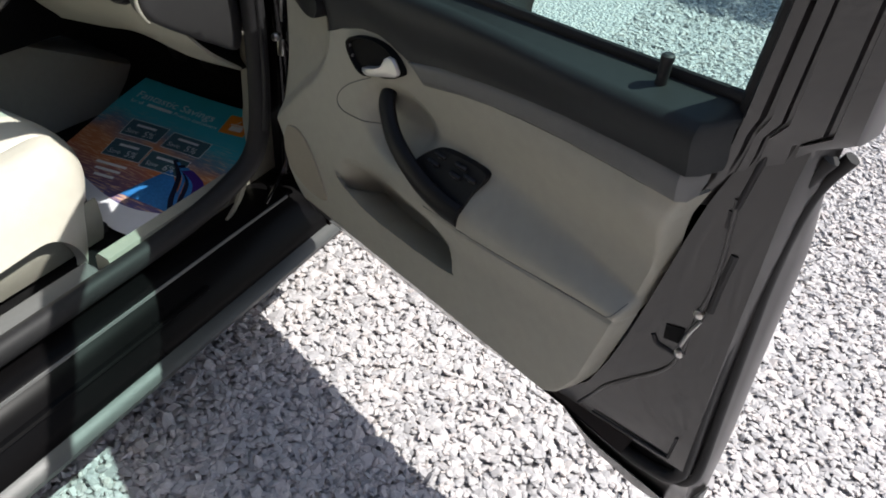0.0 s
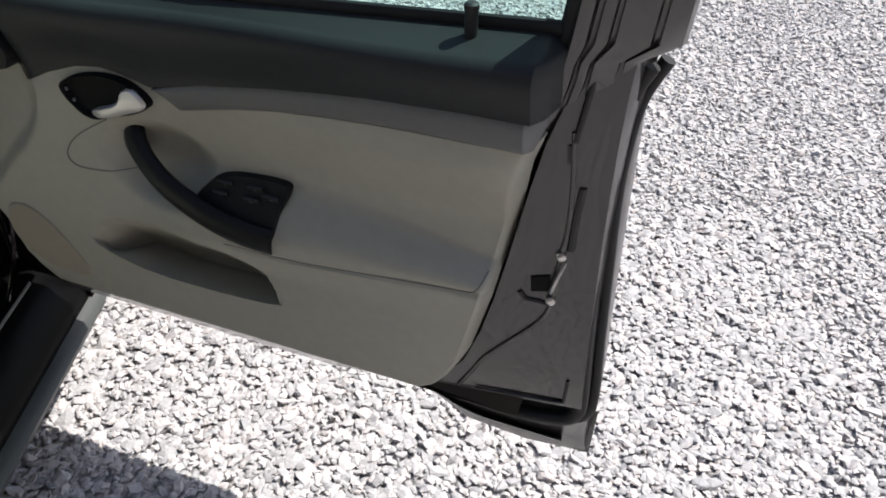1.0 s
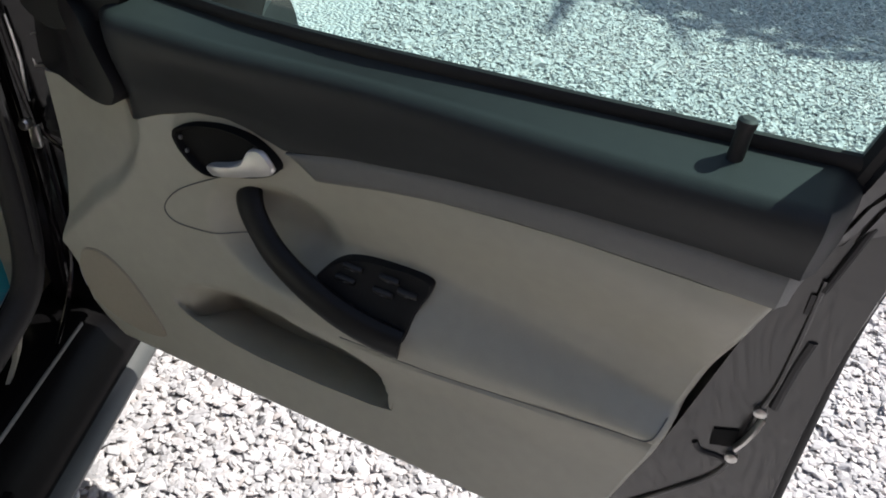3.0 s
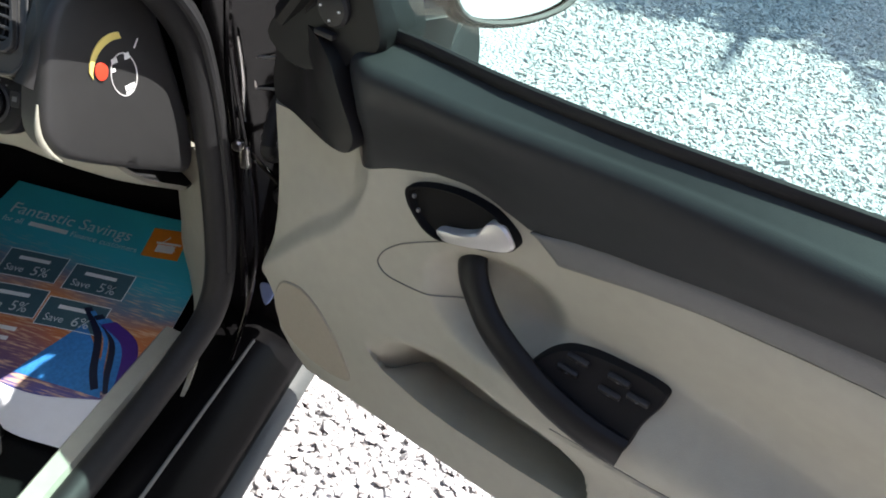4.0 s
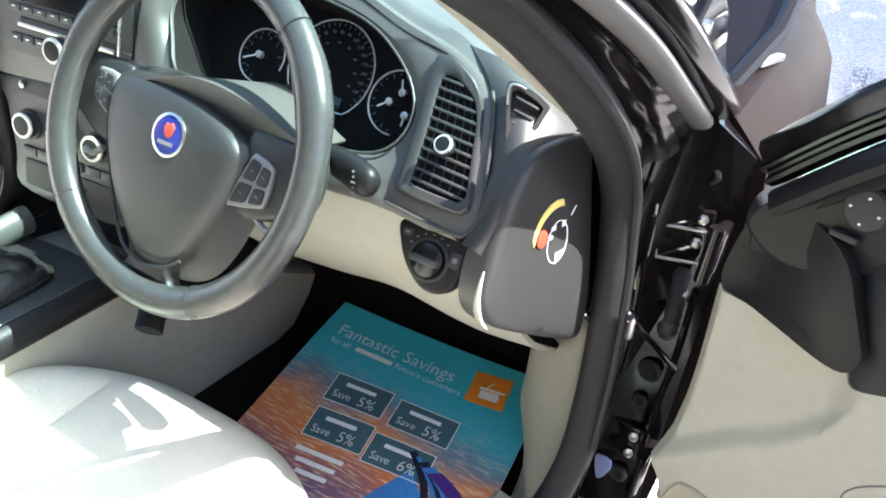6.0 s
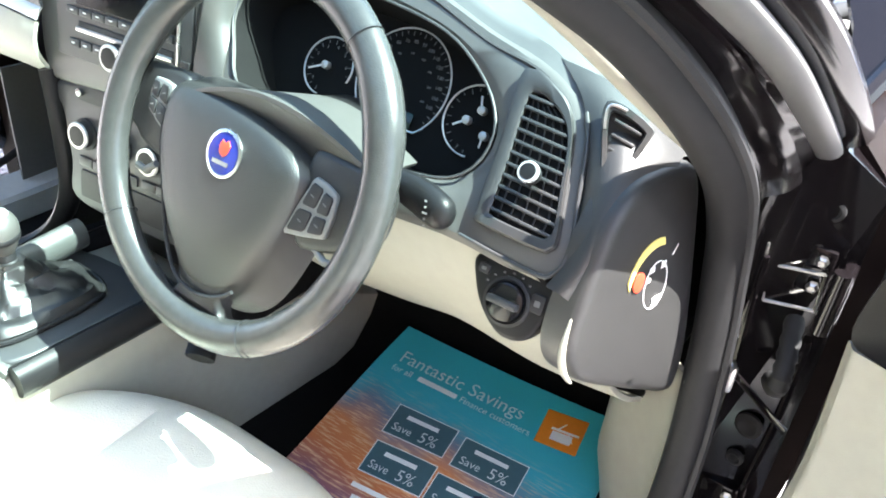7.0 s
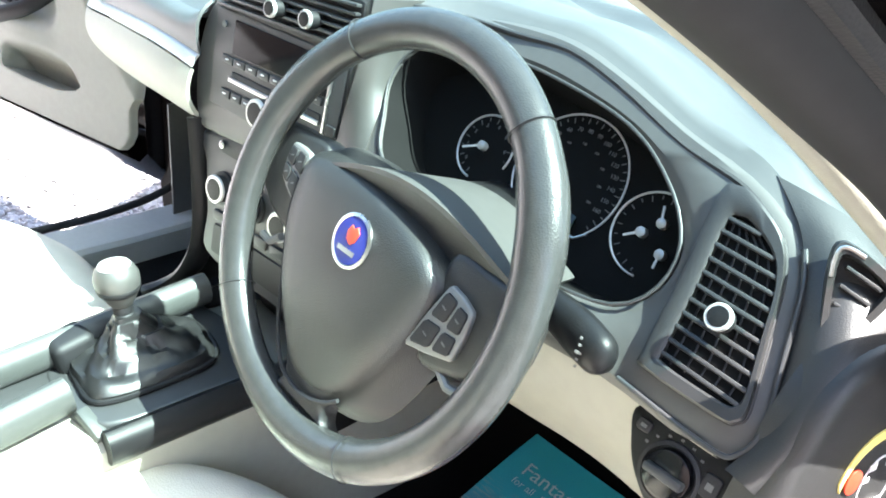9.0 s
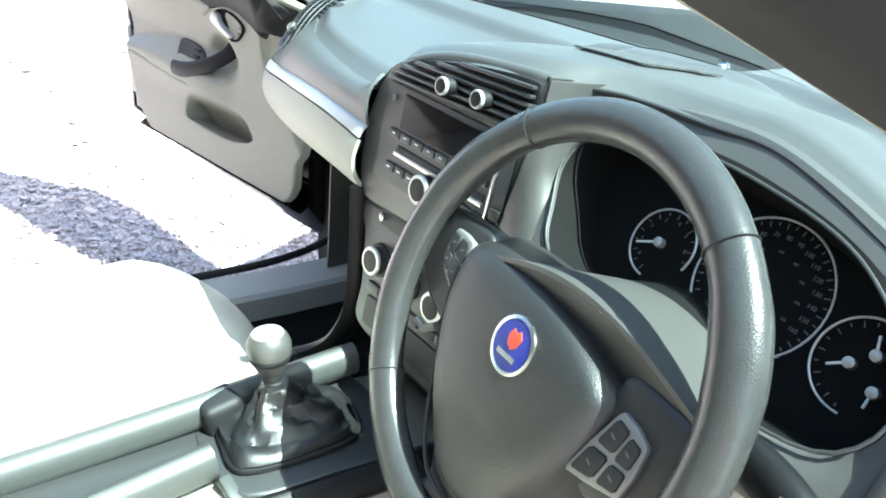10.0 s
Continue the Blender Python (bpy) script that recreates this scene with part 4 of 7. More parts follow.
    # front wing
    wing = lambda y: [(0.74, 0.955 - 0.03 * smooth(0.6, 1.6, y)), (0.79, 0.972 - 0.04 * smooth(0.6, 1.6, y)), (0.835, 0.968 - 0.05 * smooth(0.6, 1.6, y)), (0.885, 0.92 - 0.06 * smooth(0.6, 1.6, y)), (0.905, 0.80), (0.90, 0.62), (0.885, 0.40), (0.872, 0.24), (0.83, 0.23), (0.80, 0.85)]  # noqa: E731
    part("front_wing", loft([[(side * x * (1 - 0.14 * smooth(1.1, 1.9, y)), y, z) for x, z in wing(y)] for y in (0.40, 0.55, 0.8, 1.1, 1.4, 1.7, 1.9)]), WING, car, "dusty black-brown front wing")
    # hinges with bolts, check strap
    for z in (0.83, 0.47):
        part("door_hinge", joined(box((0.05, 0.012, 0.055), Matrix.Translation((side * 0.825, 0.385, z)), 0.004), box((0.014, 0.055, 0.05), Matrix.Translation((side * 0.866, 0.352, z)), 0.004),
                                  lathe([(0.009, -0.036), (0.009, 0.036)], Matrix.Translation((side * 0.862, 0.325, z)), 12)), PAINT, car, "painted door hinge")
        for dz in (0.016, -0.016):
            part("hinge_bolt", lathe([(0.0065, 0), (0.0065, 0.006), (0.004, 0.008)], basis((side * 0.838, 0.376, z + dz), (0, -1, 0)), 6), STEEL, car)
    # glints of the glossy black hinge, drawn as thin steel-coloured lines
    rim = [(side * x, 0.371, z) for x, z in ((0.790, 0.824), (0.846, 0.834), (0.849, 0.789), (0.797, 0.779))]
    part("hinge_glint", joined(tube([rim[0], rim[1]], 0.0022, 6), tube([rim[1], rim[2]], 0.0016, 6), tube([rim[2], rim[3]], 0.0022, 6), tube([rim[3], rim[0]], 0.0016, 6)), STEEL, car, "glints on the hinge drawn as bright edges")
    # a glint along the painted flange, modelled as a tapering bright strip
    part("pillar_flange", tube(curve([(side * x, y, z) for x, y, z in ((0.786, 0.345, 0.86), (0.789, 0.350, 0.80), (0.786, 0.352, 0.745), (0.790, 0.350, 0.735))], 5), [0.0015 + 0.0015 * math.sin(math.pi * k / 15) for k in range(16)], 6), STEEL, car, "glint on the flange drawn as a bright line")
    part("sealed_plug", slab([p[:2] for p in curve([(-0.011, 0.018, 0), (0.012, 0.020, 0), (0.013, 0.0, 0), (0.0, -0.022, 0), (-0.010, -0.002, 0)], 4, True)], 0.003, basis((side * 0.806, 0.372, 0.405), (-0.2 * side, -1, 0.1)), 0.001), BLUE_FILM, car, "pale blue protective film")
    part("check_strap", box((0.085, 0.004, 0.010), Matrix.Translation((side * 0.835, 0.325, 0.682)) @ pose(0, 0, 0, 0, side * 12, side * -28), 0.002), PAINT, car, "dark steel door check strap")
    part("strap_bracket", joined(box((0.014, 0.010, 0.036), Matrix.Translation((side * 0.795, 0.338, 0.686)), 0.003), lathe([(0.008, 0), (0.008, 0.010), (0.005, 0.013)], basis((side * 0.792, 0.33, 0.71), (0, -1, 0.2)), 12)), STEEL, car, "steel strap bracket")
    loom = [(side * (0.835 + 0.012 * math.sin(k / 20 * math.pi)), 0.365 - 0.06 * math.sin(k / 20 * math.pi), 0.775 - 0.085 * k / 20) for k in range(21)]
    part("wiring_gaiter", tube(loom, [0.0095 + 0.002 * (k % 2) for k in range(len(loom))], 12), RUBBER, car, "ribbed rubber wiring gaiter")
    if side < 0:
        # the passenger opening sits a little further forward
        for ob in set(bpy.data.objects) - before:
            if ob.name.split(".")[0] in APERTURE:
                ob.location.y += 0.26

part("striker", joined(box((0.02, 0.05, 0.09), Matrix.Translation((0.745, -0.672, 0.66)), 0.004)), STEEL, car)
part("latch_cover", loft([[(0.742 + r * math.cos(a) * 0.6, -0.34 - 0.09 * k, 0.356 + r * math.sin(a)) for a in [math.pi * j / 8 for j in range(9)]] for k, r in ((0, 0.012), (0.06, 0.02), (0.3, 0.026), (1.0, 0.03))]), GLOSS, car, "gloss black cover on the sill")

# roof, floor pan, bulkhead
part("roof", patch(lambda s, t: ((s - 0.5) * 1.24, -0.47 - 1.45 * t, 1.385 + 0.05 * (1 - (2 * s - 1) ** 2) * 0.6 + 0.03 * math.sin(math.pi * min(1, t * 1.2)) - 0.06 * t * t), 16, 12, 0.02), PAINT, car, "black roof panel")
part("headlining", patch(lambda s, t: ((1 - s - 0.5) * 1.20, -0.46 - 1.45 * t, 1.345 + 0.04 * (1 - (2 * s - 1) ** 2) * 0.6 + 0.03 * math.sin(math.pi * min(1, t * 1.2)) - 0.06 * t * t), 10, 8, 0.01), CREAM, car, "cream headlining")
part("floor_carpet", patch(lambda s, t: ((s - 0.5) * 1.44, -1.3 + 1.95 * t, 0.30 + 0.22 * smooth(1.72, 1.95, 1.95 * t) + 0.26 * smooth(1.85, 1.95, 1.95 * t)), 12, 40, 0.02), CARPET, car, "black floor carpet")
part("bulkhead", box((1.46, 0.03, 0.62), Matrix.Translation((0, 0.66, 0.66)), 0.005), CARPET, car)
part("underbody", box((1.44, 4.1, 0.08), Matrix.Translation((0, -0.6, 0.22)), 0.02), BLACK, car)
part("boot_end", box((1.50, 0.10, 0.75), Matrix.Translation((0, -2.80, 0.62)), 0.03), PAINT, car)
part("boot_lid", patch(lambda s, t: ((s - 0.5) * 1.45, -2.1 - 0.75 * t, 1.02 - 0.03 * t - 0.05 * (2 * s - 1) ** 2), 8, 4, 0.02), PAINT, car, "black boot lid")
part("rear_screen", patch(lambda s, t: ((s - 0.5) * (1.1 + 0.2 * t), -1.85 - 0.4 * t, 1.34 - 0.30 * t), 6, 4), SIDE_GLASS, car, "tinted rear screen")
part("rear_bench", box((1.25, 0.5, 0.25), Matrix.Translation((0, -1.3, 0.42)), 0.06, 4), LEATHER, car, "cream leather rear bench")
part("rear_backrest", box((1.25, 0.16, 0.6), Matrix.Translation((0, -1.62, 0.78)) @ pose(0, 0, 0, -18, 0, 0), 0.05, 4), LEATHER, car)
part("windscreen", patch(lambda s, t: ((s - 0.5) * 2 * (0.75 - 0.13 * t), 0.44 - 0.90 * t + (0.25 - 0.06 * t) * (1 - (2 * s - 1) ** 2), 0.985 + 0.40 * t), 16, 10), WINDSCREEN, car, "green tinted windscreen")
# open bonnet with its hinge and the engine bay below it
def rear_cut(s):
    return min(0.32, 1.15 * (1 - abs(2 * s - 1)))


def bon(s, t):
    t = rear_cut(s) + (1 - rear_cut(s)) * t
    return ((s - 0.5) * 2 * (0.80 + 0.050 * smooth(0, 0.14, t) - 0.09 * t), 0.60 + 1.02 * t * 0.755 - 0.07 * (2 * s - 1) ** 2, 0.962 + 1.02 * t * 0.656 + 0.04 * math.sin(math.pi * s))


part("bonnet", patch(bon, 48, 14, 0.018), PAINT, car, "raised black bonnet")
part("bonnet_edge", tube([Vector(bon(1, k / 10)) + Vector((0.0, -0.01, 0)) for k in range(11)], 0.012, 8), PAINT, car)
for side in (1, -1):
    part("bonnet_hinge", joined(box((0.014, 0.16, 0.022), Matrix.Translation((side * 0.735, 0.56, 0.975)) @ pose(0, 0, 0, 24, 0, 0), 0.004), lathe([(0.011, 0), (0.011, 0.02)], basis((side * 0.728, 0.50, 0.965), (1, 0, 0)), 12)), STEEL, car, "bonnet hinge")
    part("wing_bracket", box((0.012, 0.11, 0.010), Matrix.Translation((side * 0.825, 0.66, 0.974)) @ pose(0, 0, 0, -6, 0, side * -8), 0.002), STEEL, car, "bright steel bonnet bracket")
    part("gas_strut", tube([(side * 0.70, 0.66, 0.96), (side * 0.715, 1.0, 1.29)], 0.011, 10), BLACK, car, "black bonnet strut")
part("scuttle", patch(lambda s, t: ((s - 0.5) * 1.44, 0.42 + 0.26 * t + 0.2 * (1 - (2 * s - 1) ** 2), 0.972 - 0.03 * t), 20, 3, 0.01), BLACK, car, "black scuttle panel")
for k in range(26):
    part("scuttle_slat", box((0.009, 0.10, 0.010), Matrix.Translation((0.40 + k * 0.0125, 0.60 + 0.02 * math.cos(k / 8), 0.978)), 0.002), ENGINE, car)
part("engine_cover", box((0.75, 0.55, 0.16), Matrix.Translation((-0.05, 1.15, 0.80)), 0.05, 4), ENGINE, car, "grey engine cover")
part("strut_tower", lathe([(0.11, 0), (0.10, 0.05), (0.07, 0.07), (0.03, 0.08)], Matrix.Translation((0.56, 0.95, 0.84)), 20), ENGINE, car)
part("fluid_tank", box((0.16, 0.18, 0.12), Matrix.Translation((0.60, 1.22, 0.86)), 0.03, 3), SILVER_PLASTIC, car, "pale fluid tank")
for k, (a, b) in enumerate((((0.3, 0.8, 0.9), (0.66, 1.05, 0.93)), ((0.66, 0.75, 0.93), (0.70, 1.2, 0.93)), ((0.1, 0.75, 0.92), (0.6, 0.8, 0.95)))):
    part("engine_hose", tube(curve([a, ((a[0] + b[0]) / 2, (a[1] + b[1]) / 2 + 0.04, 0.96), b], 6), 0.018 - 0.003 * k, 10), RUBBER if k else SILVER, car)
part("bay_floor", box((1.4, 1.3, 0.05), Matrix.Translation((0, 1.25, 0.55)), 0.01), BLACK, car)
part("front_bumper", box((1.5, 0.14, 0.5), Matrix.Translation((0, 1.92, 0.55)), 0.05, 3), PAINT, car)

for side in (1, -1):
    for y in (1.22, -1.75):
        wm = basis((side * 0.80, y, 0.31), (side, 0, 0), (0, 1, 0))
        tyre = part("wheel", lathe([(0.20, -0.09), (0.29, -0.10), (0.312, -0.07), (0.312, 0.07), (0.29, 0.095), (0.20, 0.085)], wm, 32), RUBBER, car, "black road tyre on an alloy rim")
        part("rim", lathe([(0.20, -0.05), (0.20, 0.08), (0.185, 0.085), (0.17, 0.05), (0.05, 0.06), (0.02, 0.07)], wm, 28), SILVER, tyre)


# ---- dashboard ----
def flat(m, pts):
    """(x, z) places on the plane of m, as m's own xy."""
    n, o, inv, out = m.to_3x3().col[2], m.translation, m.inverted(), []
    for x, z in pts:
        y = o.y - (n.x * (x - o.x) + n.z * (z - o.z)) / n.y
        q = inv @ Vector((x, y, z))
        out.append((q.x, q.y))
    return out


def polar(pts, c, n=96):
    """Where rays from c at even angles leave the outline."""
    out = []
    for k in range(n):
        a = 2 * math.pi * k / n
        d = Vector((math.cos(a), math.sin(a)))
        best = 0
        for i in range(len(pts)):
            p, q = Vector(pts[i - 1][:2]) - Vector(c), Vector(pts[i][:2]) - Vector(c)
            e = q - p
            den = d.x * e.y - d.y * e.x
            if abs(den) < 1e-12:
                continue
            r, s = (p.x * e.y - p.y * e.x) / den, (p.x * d.y - p.y * d.x) / den
            if r > 0 and -1e-9 <= s <= 1 + 1e-9:
                best = max(best, r)
        out.append((c[0] + best * d.x, c[1] + best * d.y))
    return out


smoothed = {}


def smooth_table(table):
    """The table with its corners rounded."""
    key = tuple(table[0]) + tuple(table[-1]) + (len(table), table[1][1])
    if key not in smoothed:
        smoothed[key] = [(p.x, p.y) for p in curve([(*q, 0) for q in table], 6)]
    return smoothed[key]


def edge_at(x):
    """The dashboard's brow: y and z at x."""
    ys = [(-0.74, 0.37), (-0.6, 0.275), (-0.5, 0.222), (-0.4, 0.18), (-0.2, 0.142), (-0.078, 0.136), (-0.05, 0.140), (0.03, 0.149), (0.11, 0.159), (0.15, 0.178), (0.18, 0.208), (0.227, 0.232), (0.3, 0.238), (0.36, 0.241), (0.424, 0.233), (0.5, 0.219), (0.563, 0.211), (0.61, 0.199), (0.65, 0.205), (0.70, 0.25), (0.74, 0.31)]
    zs = [(-0.74, 0.955), (-0.6, 0.985), (-0.4, 0.988), (-0.2, 0.992), (-0.126, 0.997), (-0.104, 1.012), (-0.077, 1.034), (-0.04, 1.049), (0.03, 1.064), (0.11, 1.074), (0.2, 1.075), (0.227, 1.074), (0.3, 1.074), (0.36, 1.075), (0.424, 1.063), (0.5, 1.042), (0.563, 1.032), (0.61, 1.012), (0.65, 1.002), (0.70, 0.972), (0.74, 0.93)]
    return lerp_table(smooth_table(ys), x), lerp_table(smooth_table(zs), x)


def screen_base(x):
    return 0.45 + 0.24 * (1 - (x / 0.75) ** 2), 0.992


DECK = [(-0.74, 0.43), (-0.5, 0.42), (-0.12, 0.435), (0.064, 0.465), (0.245, 0.412), (0.368, 0.380), (0.48, 0.332), (0.55, 0.292), (0.60, 0.258), (0.70, 0.25)]


def dash_top(s, t):
    x = -0.74 + 1.48 * s
    (y0, z0), (y1, z1) = edge_at(x), screen_base(x)
    y = y0 + (y1 - y0) * t
    z = z0 + (z1 - z0) * smooth(0, 1, t) + 0.012 * math.sin(math.pi * t)
    ramp = lerp_table(DECK, x)
    z += 0.015 * smooth(ramp - 0.016, ramp + 0.016, y) * smooth(1.0, 0.75, t) - 0.005 * smooth(ramp - 0.07, ramp - 0.016, y) * smooth(ramp + 0.016, ramp - 0.016, y)
    z += 0.011 * smooth(0.347, 0.380, y) * smooth(ramp + 0.01, ramp - 0.05, y) * smooth(0.028, 0.050, x) * smooth(0.30, 0.22, x)
    z -= 0.016 * (1 - smooth(0, 0.05, t))
    return x, y - 0.004 * (1 - smooth(0, 0.04, t)), z


dashboard = tagged(part("dashboard", patch(dash_top, 140, 64, 0.006), DASH), "charcoal grained dashboard with cream and grey panels", "dashboard")
part("brow_gap", tube([Vector(dash_top((x + 0.74) / 1.48, 0.0)) + Vector((0, -0.0015, -0.001)) for x in [0.17 + 0.38 * k / 30 for k in range(33)]], 0.0026, 6), BLACK, dashboard, "dark gap under the brow")
def speaker_patch(s, t):
    x = 0.066 + 0.145 * s
    y = 0.345 + (0.262 + 0.012 * smooth(0.2, 0.0, s) + 0.05 * smooth(0.75, 1.0, s) - 0.345) * t
    (y0, _), (y1, _) = edge_at(x), screen_base(x)
    return Vector(dash_top((x + 0.74) / 1.48, (y - y0) / (y1 - y0))) + Vector((0, 0, 0.0016))


part("dash_speaker", patch(speaker_patch, 24, 14, 0.002), MESH, dashboard, "fine grey speaker mesh on the dashboard top")
# passenger side: roll, silver strip, cream glovebox panel
STRIP_Y = [(-0.74, 0.275), (-0.67, 0.215), (-0.6, 0.182), (-0.4, 0.138), (-0.2, 0.117), (-0.05, 0.114)]
STRIP_Y = [(p.x, p.y) for p in curve([(*q, 0) for q in STRIP_Y], 8)]
STRIP_Z = [(-0.74, 0.868), (-0.6, 0.890), (-0.4, 0.924), (-0.2, 0.941), (-0.05, 0.937)]
STRIP_Z = [(p.x, p.y) for p in curve([(*q, 0) for q in STRIP_Z], 8)]


def strip_at(x):
    return lerp_table(STRIP_Y, x), lerp_table(STRIP_Z, x)


def roll(s, t):
    x = -0.735 + 0.637 * s
    p = Vector(dash_top((x + 0.74) / 1.48, 0))
    y1, z1 = strip_at(x)
    q = p.lerp(Vector((x, y1, z1)), t)
    return q + Vector((0, -0.010, 0.008)) * math.sin(math.pi * t) * (1 - 0.7 * smooth(-0.48, -0.56, x))


def strip_face(s, t):
    x = -0.735 + 0.637 * s
    y, z = strip_at(x)
    return x, y - 0.002 - 0.010 * t, z - 0.0015 - 0.013 * t ** 1.5


def glovebox_face(s, t):
    x = -0.735 + 0.637 * s
    y, z = strip_at(x)
    z_end = 0.835 - 0.075 * smooth(-0.1, -0.75, x)
    y_end = y + 0.028 + 0.02 * smooth(-0.1, -0.6, x)
    return x, y - 0.010 + (y_end - y + 0.010) * t ** 2.2 - 0.012 * math.sin(math.pi * t), z - 0.018 + (z_end - z + 0.018) * t


part("dash_roll", patch(roll, 50, 14, 0.004), DASH, dashboard)
part("dash_strip", patch(strip_face, 50, 8, 0.003), SILVER_PLASTIC, dashboard, "silver dashboard strip")
part("glovebox", patch(glovebox_face, 50, 16, 0.005), CREAM, dashboard, "cream glovebox panel")
part("glovebox_underside", patch(lambda s, t: Vector(glovebox_face(s, 1)).lerp(Vector((-0.735 + 0.637 * s, 0.6, 0.72)), t), 30, 4, 0.004), BLACK, dashboard)
# passenger air vent, a slatted band on the outer corner
PV = lambda x, k: Vector((x - 0.035 * k, 0.196 + 0.092 * k, 0.917 + 0.074 * k + 0.012 * math.sin(math.pi * k)))  # noqa: E731
pvent = part("air_vent", patch(lambda s, t: PV(-0.605 + 0.088 * s, -0.04 + 1.08 * t) + Vector((0, -0.003, 0.004)), 10, 20, 0.004), STACK, dashboard, "dark passenger air vent with slats")
for k in range(11):
    f = (k + 0.5) / 11
    part("vent_slot", patch(lambda s, t: PV(-0.594 + 0.066 * s, f - 0.026 + 0.052 * t) + Vector((0, -0.0045, 0.0062)), 4, 2, 0.002), BLACK, pvent)
for j in range(3):
    part("vane", tube([PV(-0.575 + 0.016 * j, k / 10) + Vector((0, -0.0052, 0.0068)) for k in range(11)], 0.0013, 5), STACK, pvent)
part("vent_knob", lathe([(0.008, -0.006), (0.009, 0.006), (0.007, 0.008)], basis(PV(-0.572, 0.22) + Vector((0, -0.008, 0.010)), (0, -0.65, 0.76)), 18), SILVER, pvent, "silver vent knob")
part("demister_strip", patch(lambda s, t: Vector(dash_top(0.12 + 0.78 * s, 0.80 + 0.05 * t)) + Vector((0, 0, 0.002)), 60, 2, 0.002), BLACK, dashboard, "black demister slot")
part("sun_sensor", lathe([(0.010, 0), (0.009, 0.005), (0.005, 0.009)], Matrix.Translation(Vector(dash_top(0.493, 0.88)) + Vector((0, 0, -0.001))), 14), CHROME, dashboard, "small round sun sensor")

# instrument fascia with the cluster opening
FM = basis((0.6, 0.15, 0.937), (0, -1, 0.7))
CM = basis((0.385, 0.221, 0.94), (0, -0.86, 0.5))
face = curve(flat(FM, [(0.172, 1.052), (0.227, 1.062), (0.298, 1.068), (0.36, 1.068), (0.424, 1.056), (0.501, 1.036), (0.563, 1.024), (0.609, 1.004), (0.634, 0.974), (0.648, 0.935), (0.659, 0.897), (0.650, 0.874), (0.62, 0.868), (0.543, 0.872), (0.45, 0.868), (0.30, 0.868), (0.215, 0.872), (0.190, 0.925), (0.166, 0.975)]), 5, True)
hole = curve(flat(FM, [(0.197, 0.955), (0.178, 0.985), (0.186, 1.014), (0.225, 1.028), (0.29, 1.036), (0.358, 1.036), (0.452, 1.024), (0.512, 0.997), (0.543, 0.967), (0.545, 0.938), (0.525, 0.916), (0.48, 0.907), (0.38, 0.903), (0.28, 0.906), (0.222, 0.925)]), 5, True)
cen = flat(FM, [(0.36, 0.968)])[0]
fo, fi = polar(face, cen), polar(hole, cen)
part("instrument_fascia", frame_ring(fo, fi, 0.02, FM, 0.005), FASCIA, dashboard, "grey satin instrument surround")
BRIDGE = [(0.866, 0.150, 0.222), (0.90, 0.153, 0.210), (0.93, 0.156, 0.197), (0.95, 0.158, 0.188), (0.976, 0.160, 0.176), (1.003, 0.163, 0.172), (1.04, 0.165, 0.174), (1.064, 0.165, 0.182)]


def bridge(s, t):
    """Rounded skin that turns from the radio surround into the instrument surround."""
    z = 0.866 + 0.198 * s
    xa, xb = lerp_table([r[:2] for r in BRIDGE], z), lerp_table([(r[0], r[2]) for r in BRIDGE], z)
    a, b = Vector((xa - 0.002, 0.127 + 0.1 * (xa - 0.03) + 0.15 * (z - 0.9), z)), Vector((xb, 0.152 + 0.7 * (z - 0.937), z))
    return a.lerp(b, t) + Vector((0.006, -0.003, 0.0)) * math.sin(math.pi * t)


part("fascia_bridge", patch(bridge, 30, 12, 0.004), FASCIA, dashboard, "grey satin skin beside the instruments")
part("fascia_lip", tube([FM @ Vector((p[0], p[1], 0.001)) for p in fi], 0.0016, 8, closed=True), STACK, dashboard)
back = []
for p in fi:
    w = FM @ Vector((*p, 0))
    l = CM.inverted() @ w
    back.append(CM @ Vector((l.x * 0.96, l.y * 0.92, -0.004)))
part("instrument_hood", loft([[FM @ Vector((*p, -0.004)) for p in fi], back], caps=(False, False)), WELL_BLACK, dashboard)
cluster = part("instrument_panel", loft([[CM @ (CM.inverted() @ v + Vector((0, 0, -0.012))) for v in back], back]), WELL_BLACK, dashboard, "black instrument panel")


def needle(cx, cy, angle, length):
    a = radians(angle)
    m = CM @ Matrix.Translation((cx, cy, 0.008)) @ Matrix.Rotation(a, 4, "Z")
    part("needle", box((length, 0.0022, 0.0015), m @ Matrix.Translation((length / 2 - 0.003, 0, 0)), 0.0005), WHITE_MARK, cluster, "white gauge needle")
    part("needle_hub", lathe([(0.0046, -0.006), (0.0046, 0.001), (0.003, 0.002)], m, 16), SILVER_PLASTIC, cluster, "silver needle hub")


def dial(cx, cy, r, a0, a1, ticks, long_every=2):
    arc = [CM @ Vector((cx + r * math.cos(radians(a0 + (a1 - a0) * k / 40)), cy + r * math.sin(radians(a0 + (a1 - a0) * k / 40)), 0.002)) for k in range(41)]
    part("dial_ring", tube(arc, 0.0011, 6), SILVER_PLASTIC, cluster, "thin silver dial ring")
    for k in range(ticks):
        a = radians(a0 + (a1 - a0) * (k + 0.5) / ticks)
        ln = 0.005 if k % long_every == 0 else 0.003
        m = CM @ Matrix.Translation((cx, cy, 0.001)) @ Matrix.Rotation(a, 4, "Z") @ Matrix.Translation((r - 0.003 - ln / 2, 0, 0))
        part("dial_tick", box((ln, 0.0010, 0.0006), m, 0), DIM_MARK, cluster)


dial(-0.096, 0.002, 0.034, 265, -20, 14)
needle(-0.097, 0.002, 205, 0.026)
dial(0.006, 0.012, 0.060, 215, -42, 32)
